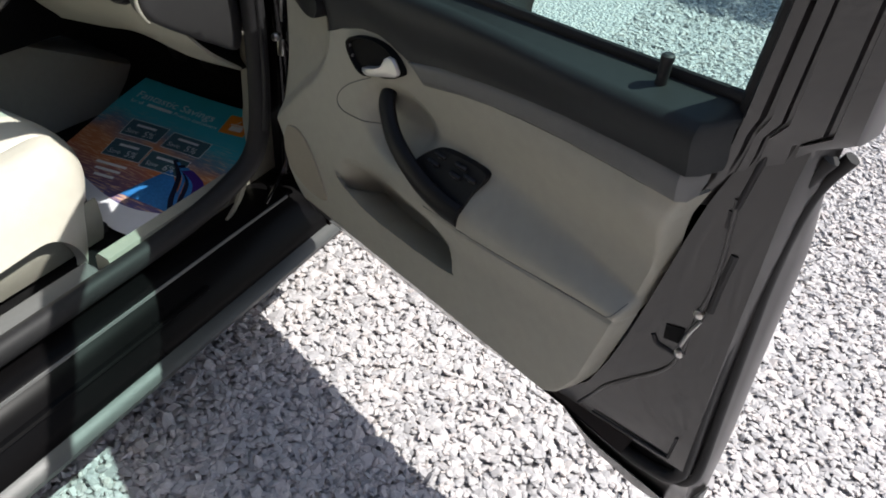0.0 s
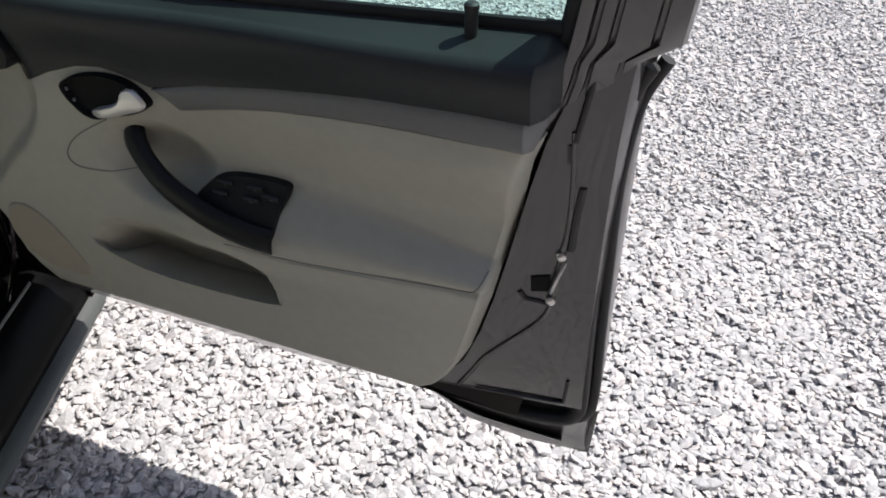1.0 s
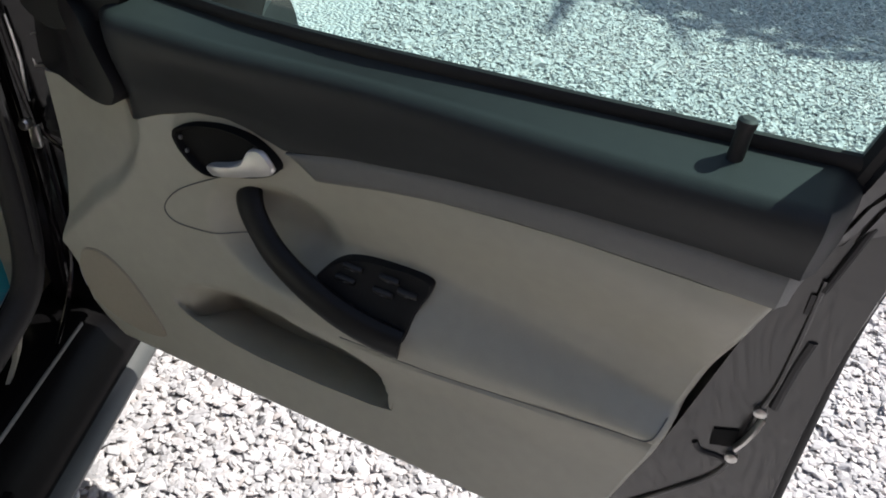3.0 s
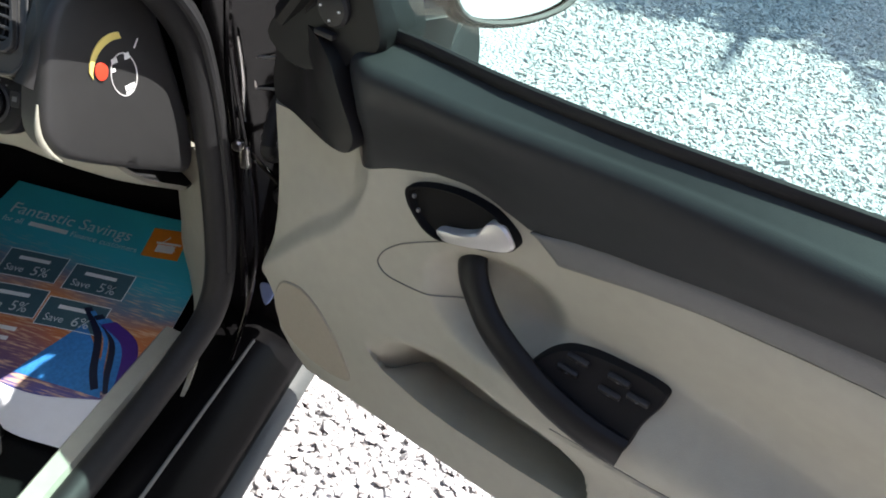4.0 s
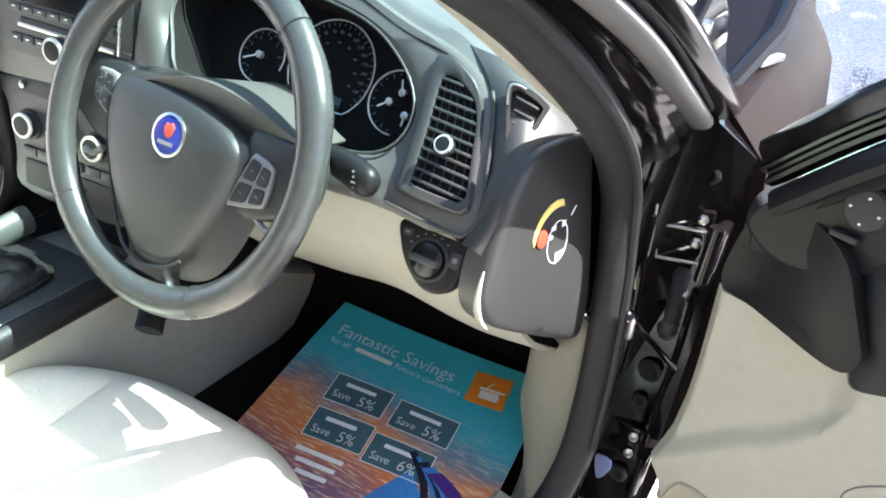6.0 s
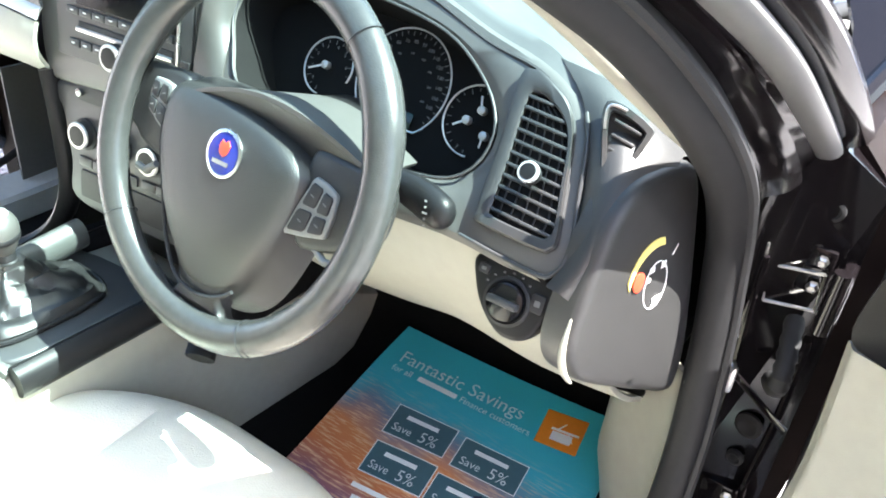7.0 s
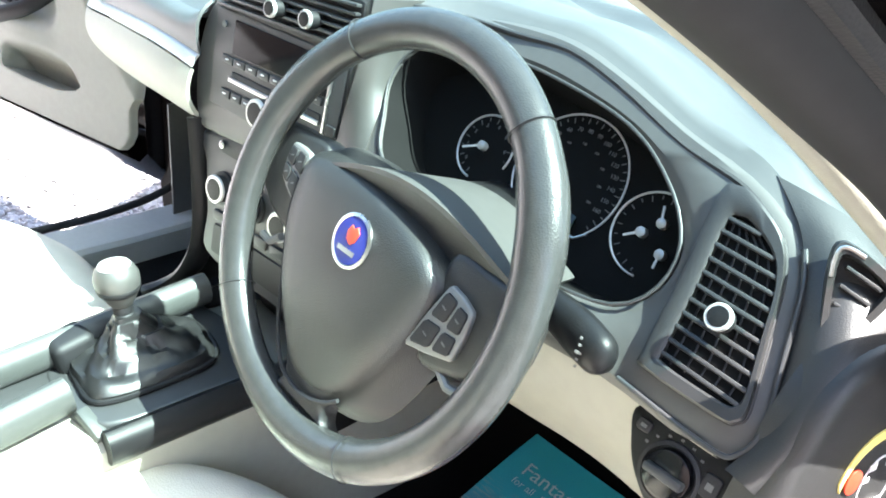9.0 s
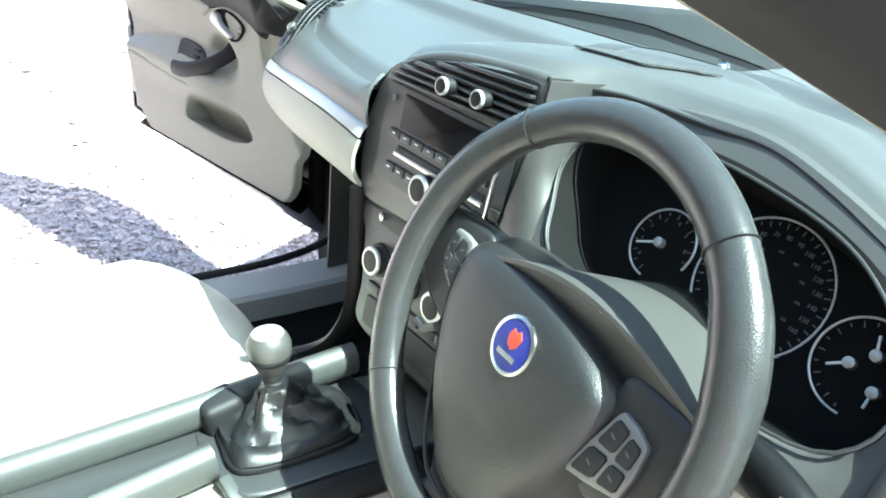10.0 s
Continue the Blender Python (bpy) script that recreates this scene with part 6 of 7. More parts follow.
# side spokes with their button panels
for side in (1, -1):
    sp_o = [(0.095, 0.034), (0.130, 0.036), (0.180, 0.028), (0.184, -0.022), (0.158, -0.042), (0.140, -0.052), (0.098, -0.056), (0.09, 0.0)]
    sp_c = curve([(side * x, y + (0.0 if side > 0 else 0.018)) for x, y in sp_o], 4, True)
    part("spoke", slab([p[:2] for p in sp_c], 0.022, WM @ Matrix.Translation((0, 0, -0.004)), 0.008), PAD, wheel, "satin grey wheel spoke")
    quad = [Vector(p) for p in (((0.108, 0.012), (0.139, 0.003), (0.138, -0.039), (0.087, -0.051)) if side > 0 else ((-0.108, 0.038), (-0.139, 0.040), (-0.141, 0.006), (-0.105, -0.013)))]
    at_q = lambda a, b: quad[0].lerp(quad[1], a).lerp(quad[3].lerp(quad[2], a), b)  # noqa: E731
    bp = [at_q(a, b) for a, b in ((0.06, 0), (0.5, -0.03), (0.94, 0), (1.0, 0.06), (1.04, 0.5), (1.0, 0.94), (0.94, 1), (0.5, 1.02), (0.06, 1), (0, 0.94), (-0.02, 0.5), (0, 0.06))]
    panel_ = part("button_panel", slab(bp, 0.008, WM @ Matrix.Translation((0, 0, 0.001)), 0.002), BUTTON_GREY, wheel, "silver-grey wheel button panel")
    for a0, a1, b0, b1 in ((0.10, 0.50, 0.08, 0.46), (0.58, 0.92, 0.10, 0.50), (0.08, 0.50, 0.54, 0.92), (0.58, 0.92, 0.57, 0.92)):
        key = [at_q(a0 + (a1 - a0) * a, b0 + (b1 - b0) * b) for a, b in ((0.12, 0), (0.88, 0), (1, 0.12), (1, 0.88), (0.88, 1), (0.12, 1), (0, 0.88), (0, 0.12))]
        part("wheel_button", slab(key, 0.004, WM @ Matrix.Translation((0, 0, 0.003)), 0.001), BLACK, panel_)
        part("button_mark", box((0.005, 0.0014, 0.0005), WM @ Matrix.Translation((*at_q((a0 + a1) / 2, (b0 + b1) / 2), 0.0032)) @ pose(0, 0, 0, 0, 0, -side * 20), 0), DIM_MARK, panel_)
    part("spoke_lip", tube([WM @ Vector(p) for p in ((side * 0.118, -0.050, -0.010), (side * 0.135, -0.062, -0.012), (side * 0.150, -0.060, -0.012))], 0.004, 8), BUTTON_GREY, wheel)
low = curve([(-0.066, -0.085), (-0.050, -0.122), (-0.036, -0.148), (-0.046, -0.163), (-0.080, -0.163), (0.0, -0.184), (0.080, -0.163), (0.042, -0.166), (0.030, -0.152), (0.040, -0.128), (0.062, -0.085)], 4, True)
part("lower_spoke", slab([p[:2] for p in low], 0.020, WM @ Matrix.Translation((0, 0, -0.003)), 0.007), PAD, wheel, "dark lower wheel spoke")
part("pad_gap", tube([WM @ Vector((p[0] * 1.03, -0.02 + (p[1] + 0.02) * 1.03, 0.0005)) for p in pad[36:64]], 0.0022, 6), BLACK, wheel)
for x, y, a in ((0.052, -0.012, 20), (-0.047, 0.012, -30)):
    part("airbag_mark", box((0.004, 0.0012, 0.0006), WM @ Matrix.Translation((x, y, 0.0150)) @ pose(0, 0, 0, 0, 0, a), 0), BLACK, wheel)
# column shroud, stalk
col = [Vector((0.34, 0.085, 0.893)), Vector((0.342, 0.14, 0.878)), Vector((0.345, 0.25, 0.85))]
column = tagged(part("steering_column", tube(col, [0.058, 0.062, 0.066], 20, squash=(0.95, 1.2), up=(0, 0, 1)), DARK), "dark steering column shroud with wiper stalk", "steering column")
def shroud(s, t):
    return Vector((0.365 + 0.130 * (2 * s - 1) * (1 - 0.18 * t), 0.05 + 0.10 * t, 0.928 + 0.045 * math.cos((2 * s - 1) * 1.35) - 0.03 * t))


part("upper_shroud", patch(shroud, 24, 6, 0.004), FASCIA, column, "pale grey upper column cover")
part("shroud_front", patch(lambda s, t: shroud(s, 0.03).lerp(Vector((0.345 + 0.05 * (2 * s - 1), 0.062, 0.905)), t), 24, 6, 0.003), PAD, column, "dark front of the column cover")
stalk = [Vector((0.42, 0.085, 0.918)), Vector((0.48, 0.085, 0.920)), Vector((0.52, 0.078, 0.920)), Vector((0.55, 0.071, 0.917)), Vector((0.568, 0.067, 0.914))]
part("stalk", tube(curve(stalk, 4), [0.010, 0.010, 0.011, 0.012, 0.013, 0.015, 0.017, 0.018, 0.019, 0.0195, 0.020, 0.020, 0.0195, 0.019, 0.017, 0.013, 0.007], 14, squash=(0.9, 0.75)), DARK, column, "dark wiper stalk")
for k in range(5):
    part("stalk_mark", box((0.005 if k == 2 else 0.002, 0.0012, 0.0016), basis((0.548, 0.0562, 0.930 - 0.006 * k), (0.25, -0.9, 0.3)) @ pose(0, 0, 0, 90, 0, 0), 0), BUTTON_GREY, column)


# ---- seats ----
def seat(name, x0, side, label):
    root = tagged(part(name, patch(lambda s, t: seat_pan(s, t, x0), 40, 44, 0.02), LEATHER), label, "car seat", "front seats of the car")
    back = lambda s, t: (x0 + (s - 0.5) * (0.52 - 0.08 * t), -0.50 - 0.20 * t - 0.05 * (1 - (2 * abs(s - 0.5)) ** 4) + 0.0, 0.50 + 0.62 * t)  # noqa: E731
    part("backrest", joined(patch(back, 20, 20, 0.0), patch(lambda s, t: (x0 + (0.5 - s) * (0.52 - 0.08 * t), -0.63 - 0.20 * t, 0.50 + 0.62 * t), 20, 20, 0.0)), LEATHER, root, "cream leather backrest")
    part("seat_base", box((0.46, 0.50, 0.10), Matrix.Translation((x0, -0.24, 0.345)), 0.03, 3), CREAM, root, "cream plastic seat base")
    for u in (0.26, 0.74):
        part("seat_seam", tube([Vector(seat_pan(u, k / 30, x0)) + Vector((0, 0, 0.001)) for k in range(5, 31)], 0.0016, 5), CREAM, root)
    part("seat_seam", tube([Vector(seat_pan(k / 30, 0.42, x0)) + Vector((0, 0, 0.001)) for k in range(8, 23)], 0.0016, 5), CREAM, root)
    part("seat_rail", box((0.03, 0.46, 0.03), Matrix.Translation((x0 + side * 0.20, -0.18, 0.305)), 0.005), BLACK, root)
    part("seat_lever", tube(curve([(x0 + side * 0.236, -0.06, 0.405), (x0 + side * 0.238, -0.02, 0.402), (x0 + side * 0.230, 0.015, 0.396)], 4), [0.009, 0.010, 0.011, 0.012, 0.012, 0.011, 0.010, 0.008, 0.005], 10, squash=(1.3, 0.6)), BLACK, root, "black seat height lever")
    part("seat_valance", patch(lambda s, t: (x0 + side * (0.243 + 0.008 * math.sin(math.pi * t)), -0.46 + 0.47 * s, 0.315 + 0.10 * t), 12, 8, 0.006), CREAM, root, "cream side cover of the seat")
    return root


def seat_pan(s, t, x0):
    """The cushion: rolled front, raised side bolsters, tucked sides."""
    e = abs(2 * s - 1)
    half = 0.252
    x = x0 + (s - 0.5) * 2 * half
    front = 0.062 - 0.13 * e ** 3.2
    if t < 0.35:
        k = t / 0.35
        a = (1 - k) * 1.9
        y = front - 0.07 + 0.07 * math.sin(max(0, a)) if a < 1.57 else front - 0.02 * (a - 1.57)
        z = 0.505 - 0.07 * (1 - math.cos(min(a, 1.57))) - 0.12 * max(0, a - 1.57)
    else:
        k = (t - 0.35) / 0.65
        y, z = front - 0.07 - (0.50 + front) * k * 0.92, 0.505 - 0.03 * k
    groove = 0.007 * (1 - smooth(0, 0.03, abs(e - 0.50))) * smooth(0.2, 0.4, t)
    z += 0.018 * smooth(0.45, 0.8, e) * smooth(0.1, 0.4, t) - 0.125 * smooth(0.84, 1.0, e) ** 1.5 - groove
    return x, y, z


seat("driver_seat", 0.335, 1, "cream leather driver seat in bright sunlight")
seat("passenger_seat", -0.385, -1, "cream leather passenger seat beside the console")

# ---- console ----
def tunnel(y, half, top):
    return [(-half, y, 0.28), (-half + 0.006, y, top - 0.06), (-half + 0.012, y, top - 0.012), (-half + 0.03, y, top), (half - 0.03, y, top), (half - 0.012, y, top - 0.012), (half - 0.006, y, top - 0.06), (half, y, 0.28)]


shift = lambda pts, dx: [(x + dx, y, z) for x, y, z in pts]  # noqa: E731
console = tagged(part("centre_console", loft([shift(tunnel(y, h, z), 0.02) for y, h, z in ((0.62, 0.15, 0.36), (0.40, 0.13, 0.47), (0.16, 0.115, 0.585), (0.05, 0.110, 0.600), (-0.12, 0.105, 0.595), (-0.40, 0.105, 0.58), (-0.75, 0.10, 0.60))]), CREAM), "cream centre console with pale grey rails", "console")
for side in (1, -1):
    band = [(0.02 + side * (0.100 - 0.004 * k), 0.14 - 0.26 * k, 0.592 - 0.002 * k) for k in (0, 0.25, 0.5, 0.75, 1.0)]
    part("console_band", tube(curve(band, 4), 0.022, 10, squash=(1.0, 0.75)), DARK, console, "dark console edge band")
part("shift_plate", slab(curve([(0.10, 0.09), (0.108, 0.0), (0.100, -0.11), (0.04, -0.135), (-0.035, -0.13), (-0.07, -0.08), (-0.075, 0.02), (-0.055, 0.085)], 4, True), 0.02, basis((0, 0, 0.608), (0, 0, 1)), 0.006), STACK, console, "dark gear lever plate")
# silver rails and their recesses behind the lever
for x, y0, y1, z, w in ((-0.050, 0.085, -0.42, 0.626, 0.022), (0.050, -0.132, -0.45, 0.614, 0.022)):
    path = [(x + 0.012 * math.sin(k / 12 * 2.2) + (0.02 * (k / 12) ** 2), y0 + (y1 - y0) * k / 12, z + 0.012 * (1 - k / 12) ** 2 - 0.01 * k / 12) for k in range(13)]
    part("console_rail", tube(curve(path, 3), w, 12, squash=(1.05, 0.78), up=(0, 0, 1)), CONSOLE_GREY, console, "pale grey satin console rail")
part("console_tray", slab(curve([(0.03, -0.15), (0.035, -0.40), (-0.03, -0.42), (-0.05, -0.38), (-0.052, -0.15)], 4, True), 0.03, basis((0, 0, 0.606), (0, 0, 1)), 0.003), STACK, console, "grey console tray")
part("brake_button", box((0.045, 0.050, 0.045), Matrix.Translation((-0.030, -0.100, 0.626)) @ pose(0, 0, 0, 8, 0, 6), 0.010, 3), BLACK, console, "black handbrake grip end")
part("console_clip", box((0.044, 0.016, 0.014), Matrix.Translation((0.084, -0.122, 0.602)) @ pose(0, 0, 0, 0, 22, 12), 0.004), CONSOLE_GREY, console, "bright console clip")

# gear lever: gaiter with folds, stem, knob



gaiter_base = [Vector(p) for p in curve([(0.066, -0.105, 0.610), (0.074, -0.03, 0.610), (0.064, 0.036, 0.612), (0.01, 0.052, 0.612), (-0.036, 0.034, 0.612), (-0.046, -0.03, 0.612), (-0.024, -0.098, 0.611), (0.02, -0.112, 0.610)], 12, True)]
neck = Vector((0.004, -0.046, 0.672))
rings = []
levels = ((1.0, 0.0), (0.99, 0.006), (0.95, 0.011), (0.88, 0.014), (0.80, 0.016), (0.72, 0.019), (0.63, 0.024), (0.55, 0.029), (0.47, 0.034), (0.40, 0.040), (0.35, 0.043), (0.31, 0.049), (0.27, 0.052), (0.24, 0.059), (0.21, 0.061), (0.19, 0.066))
for k, (f, h) in enumerate(levels):
    ring = []
    c = Vector((0.012, -0.035, 0.611)).lerp(Vector((0.004, -0.046, 0.611)), min(1, k / 9))
    soft = math.sin(math.pi * min(1, k / 15)) ** 0.7
    for i, p in enumerate(gaiter_base):
        a = 2 * math.pi * i / len(gaiter_base)
        crease = abs(math.sin(2.5 * a + 0.42 * k + 0.6)) ** 0.6
        fold = 1 + soft * (0.10 * crease - 0.05 + 0.04 * math.sin(3 * a - 0.5 * k))
        q = c + (Vector((p.x, p.y, 0.611)) - c) * f * (fold if k else 1)
        ring.append((q.x, q.y, 0.611 + h + soft * (0.006 * crease - 0.003) + 0.0022 * soft * math.sin(2.1 * k + 2 * math.sin(a))))
    rings.append(ring)
gear = tagged(part("gear_lever", loft(rings), BOOT), "gear lever with black leather gaiter and silver knob", "gear lever")
part("gaiter_frame", tube([p + Vector((0, 0, 0.002)) for p in gaiter_base], 0.004, 8, closed=True), DARK, gear)
kax = Vector((-0.10, -0.06, 1)).normalized()
KM = basis(neck, kax)
part("lever_collar", lathe([(0.014, -0.012), (0.015, 0.0), (0.011, 0.006), (0.012, 0.012), (0.010, 0.020)], KM, 18), BLACK, gear)
part("gear_knob", lathe([(0.012, 0.016), (0.016, 0.022), (0.0225, 0.034), (0.0255, 0.046), (0.0255, 0.055), (0.022, 0.064), (0.018, 0.0675)], KM, 28), FASCIA, gear, "satin silver gear knob")
part("knob_band", lathe([(0.0215, 0.0325), (0.0232, 0.034), (0.0252, 0.0395), (0.0248, 0.041)], KM, 28), BLACK, gear, "dark band round the knob")
part("knob_cap", lathe([(0.019, 0.066), (0.0175, 0.0695), (0.008, 0.071)], KM, 24), SILVER_PLASTIC, gear, "bright knob cap")

# ---- footwell ----
KICK_REAR = [(0.335, 0.16), (0.365, 0.20), (0.40, 0.225), (0.45, 0.255), (0.52, 0.275), (0.66, 0.275), (0.72, 0.265)]


def kick(s, t):
    z = 0.335 + 0.375 * s
    y = lerp_table(KICK_REAR, z)
    return 0.762 - (0.062 + 0.040 * smooth(0.37, 0.50, z)) * smooth(0, 0.42, t), y + (0.52 - y) * t, z - 0.05 * t * s


part("kick_panel", patch(kick, 24, 24, 0.006), CREAM, car, "cream kick panel")
part("footwell_side", patch(lambda s, t: (-0.74, 0.36 + 0.24 * t, 0.30 + 0.33 * s), 8, 12, 0.006), GREY_PLASTIC, car, "grey footwell side panel")
for x, w in ((0.30, 0.05), (0.40, 0.05), (0.56, 0.04)):
    pedal = part("pedal", box((w, 0.02, 0.06), Matrix.Translation((x, 0.55, 0.47)) @ pose(0, 0, 0, 28, 0, 0), 0.005), RUBBER, car, "black rubber pedal")
    part("pedal_arm", tube([(x, 0.56, 0.49), (x, 0.60, 0.62)], 0.008, 8), BLACK, pedal)

# ---- paper mat lying in the driver's footwell ----
def paper_material():
    m = bpy.data.materials.new("printed_paper")
    m.use_nodes = True
    n, ln = m.node_tree.nodes, m.node_tree.links
    b = n["Principled BSDF"]
    b.inputs["Roughness"].default_value = 0.38
    tc, mp, sep = n.new("ShaderNodeTexCoord"), n.new("ShaderNodeMapping"), n.new("ShaderNodeSeparateXYZ")
    mp.inputs["Location"].default_value = (-0.268, -0.10, 0)
    ln.new(tc.outputs["Object"], mp.inputs["Vector"])
    ln.new(mp.outputs[0], sep.inputs[0])
    wave = n.new("ShaderNodeTexNoise")
    wave.inputs["Scale"].default_value = 9
    ln.new(tc.outputs["Object"], wave.inputs["Vector"])
    add = n.new("ShaderNodeMath")
    add.operation = "MULTIPLY_ADD"
    add.inputs[1].default_value = 0.10
    ln.new(wave.outputs[0], add.inputs[0])
    ln.new(sep.outputs["Y"], add.inputs[2])
    mr = n.new("ShaderNodeMapRange")
    mr.inputs["From Min"].default_value, mr.inputs["From Max"].default_value = 0.05, 0.43
    ln.new(add.outputs[0], mr.inputs["Value"])
    ramp = n.new("ShaderNodeValToRGB")
    ramp.color_ramp.elements[0].color, ramp.color_ramp.elements[1].color = (0.08, 0.09, 0.28, 1), (0.045, 0.46, 0.52, 1)
    for pos, c in ((0.10, (0.15, 0.08, 0.15)), (0.28, (0.50, 0.15, 0.05)), (0.42, (0.55, 0.20, 0.07)), (0.52, (0.14, 0.19, 0.25)), (0.62, (0.045, 0.36, 0.43))):
        ramp.color_ramp.elements.new(pos).color = (*c, 1)
    ln.new(mr.outputs[0], ramp.inputs[0])
    # light streaks across the warm middle
    streak = n.new("ShaderNodeTexNoise")
    smap = n.new("ShaderNodeMapping")
    smap.inputs["Rotation"].default_value = (0, 0, radians(-38))
    smap.inputs["Scale"].default_value = (7, 60, 1)
    ln.new(tc.outputs["Object"], smap.inputs["Vector"])
    ln.new(smap.outputs[0], streak.inputs["Vector"])
    sr = n.new("ShaderNodeMapRange")
    sr.inputs["From Min"].default_value, sr.inputs["From Max"].default_value = 0.50, 0.72
    ln.new(streak.outputs[0], sr.inputs["Value"])
    band = n.new("ShaderNodeMapRange")
    band.inputs["From Min"].default_value, band.inputs["From Max"].default_value = 0.27, 0.16
    ln.new(sep.outputs["Y"], band.inputs["Value"])
    f = n.new("ShaderNodeMath")
    f.operation = "MULTIPLY"
    ln.new(sr.outputs[0], f.inputs[0])
    ln.new(band.outputs[0], f.inputs[1])
    mix = n.new("ShaderNodeMix")
    mix.data_type = "RGBA"
    ln.new(f.outputs[0], mix.inputs["Factor"])
    ln.new(ramp.outputs[0], mix.inputs["A"])
    mix.inputs["B"].default_value = (0.70, 0.45, 0.28, 1)
    ln.new(mix.outputs["Result"], b.inputs["Base Color"])
    return m


PRINT = paper_material()
PAPER = material("plain_white_paper", (0.72, 0.73, 0.76), 0.55, vary=0.04, scale=20)
BOX_INK = material("dark_teal_ink", (0.05, 0.11, 0.13), 0.4, vary=0.1)
ORANGE = material("orange_ink", (0.70, 0.22, 0.02), 0.4, vary=0.06)
PURPLE = material("violet_ink", (0.06, 0.02, 0.18), 0.4, vary=0.1)
CYAN = material("bright_blue_ink", (0.03, 0.17, 0.42), 0.4, vary=0.35, scale=60)
NAVY = material("navy_ink", (0.008, 0.010, 0.03), 0.4, vary=0.1)


def paper_z(x, y):
    return 0.327 + 0.24 * (y - 0.1) + 0.004 * math.sin(9 * x + 14 * y) + 0.012 * smooth(0.12, 0.03, y) * smooth(0.45, 0.68, x)


def sheet(s, t, lift=0.0):
    x = 0.268 + (0.405 + 0.035 * (1 - t)) * s
    y0 = 0.145 - 0.105 * smooth(0.0, 0.75, s)
    y = y0 + (0.462 + 0.022 * s - y0) * t
    return x, y, paper_z(x, y) + lift


paper = part("paper_floor_mat", patch(lambda s, t: sheet(s, t), 50, 50, 0.0008), PAPER)
tagged(paper, "printed paper floor mat lying in the driver footwell", "floor mat")
part("print", patch(lambda s, t: sheet(s, min(1, 0.02 + 0.20 * s ** 1.2 + (0.98 - 0.20 * s ** 1.2) * t), 0.0012), 50, 50, 0.0003), PRINT, paper, "teal and orange printed sheet")
turn4 = pose(0, 0, 0, 0, 0, 4)
onto = lambda lift: (lambda q: Vector((q.x, q.y, paper_z(q.x, q.y) + lift)))  # noqa: E731
words("heading", "Fantastic Savings", 0.0345, Matrix.Translation((0.299, 0.392, 0)) @ turn4, WHITE_MARK, paper, onto(0.0020), 0.0001)
def print_bar(name, x, y, w, h, mat, lift=0.0021, deg=4):
    m = Matrix.Translation((x, y, 0)) @ pose(0, 0, 0, 0, 0, deg)
    bm = patch(lambda s, t: onto(lift)(m @ Vector((w * s, h * t, 0))), 8, 3, 0.0002)
    return part(name, bm, mat, paper)


words("paper_line", "for all", 0.0165, Matrix.Translation((0.300, 0.372, 0)) @ pose(0, 0, 0, 0, 0, 4), WHITE_MARK, paper, onto(0.0021), 0.0001)
print_bar("text_bar", 0.350, 0.3765, 0.072, 0.009, WHITE_MARK, 0.0019)
words("paper_line", "Finance customers", 0.0165, Matrix.Translation((0.428, 0.381, 0)) @ pose(0, 0, 0, 0, 0, 4), WHITE_MARK, paper, onto(0.0021), 0.0001)
print_bar("icon_square", 0.562, 0.388, 0.066, 0.062, ORANGE, 0.0020, 8)
print_bar("icon_basket", 0.580, 0.403, 0.032, 0.016, WHITE_MARK, 0.0024, 8)
print_bar("icon_basket_rim", 0.574, 0.420, 0.044, 0.004, WHITE_MARK, 0.0024, 8)
for k in (0, 1):
    print_bar("icon_handle", 0.585 + 0.016 * k, 0.424, 0.016, 0.0022, WHITE_MARK, 0.0024, 62 - 108 * k)
for x, y, pct in ((0.362, 0.272, "5%"), (0.482, 0.280, "5%"), (0.372, 0.204, "5%"), (0.482, 0.208, "6%")):
    print_bar("offer_box", x, y, 0.106, 0.054, BOX_INK, 0.0017, 6)
    for a, b, w, h in ((0, 0, 0.106, 0.0014), (0, 0.0527, 0.106, 0.0014)):
        print_bar("offer_edge", x - b * 0.104, y + b, w, h, WHITE_MARK, 0.0021, 6)
    for a in (0, 0.1048):
        print_bar("offer_edge", x + a * 0.995, y + a * 0.104, 0.0014, 0.054, WHITE_MARK, 0.0021, 6)
    print_bar("text_bar", x + 0.020, y + 0.037, 0.055, 0.007, WHITE_MARK, 0.0021, 6)
    words("offer_text", "Save", 0.019, Matrix.Translation((x + 0.009, y + 0.011, 0)) @ pose(0, 0, 0, 0, 0, 6), WHITE_MARK, paper, onto(0.0021), 0.0001)
    words("offer_number", pct, 0.026, Matrix.Translation((x + 0.056, y + 0.014, 0)) @ pose(0, 0, 0, 0, 0, 6), WHITE_MARK, paper, onto(0.0021), 0.0001)
for k in range(3):
    print_bar("text_bar", 0.380 + 0.012 * k, 0.180 - 0.016 * k, 0.085 - 0.015 * k, 0.007, WHITE_MARK, 0.0021, 5)
# sweeping curves of the print
for k, (mat, w) in enumerate(((NAVY, 0.010), (CYAN, 0.006), (NAVY, 0.012), (CYAN, 0.016), (PURPLE, 0.020))):
    a = [Vector((0.545 + 0.012 * k, 0.262 - 0.004 * k, 0)), Vector((0.590 + 0.014 * k, 0.222, 0)), Vector((0.620 + 0.013 * k, 0.165, 0)), Vector((0.640 + 0.011 * min(k, 3), 0.138, 0))]
    pts = [p for p in curve(a, 8)]
    bm = loft([[onto(0.0023 + 0.0002 * k)(p + Vector((-w / 2, -w / 3, 0))), onto(0.0023 + 0.0002 * k)(p + Vector((w / 2, w / 3, 0)))] for p in pts], closed=False)
    part("print_curve", bm, mat, paper)
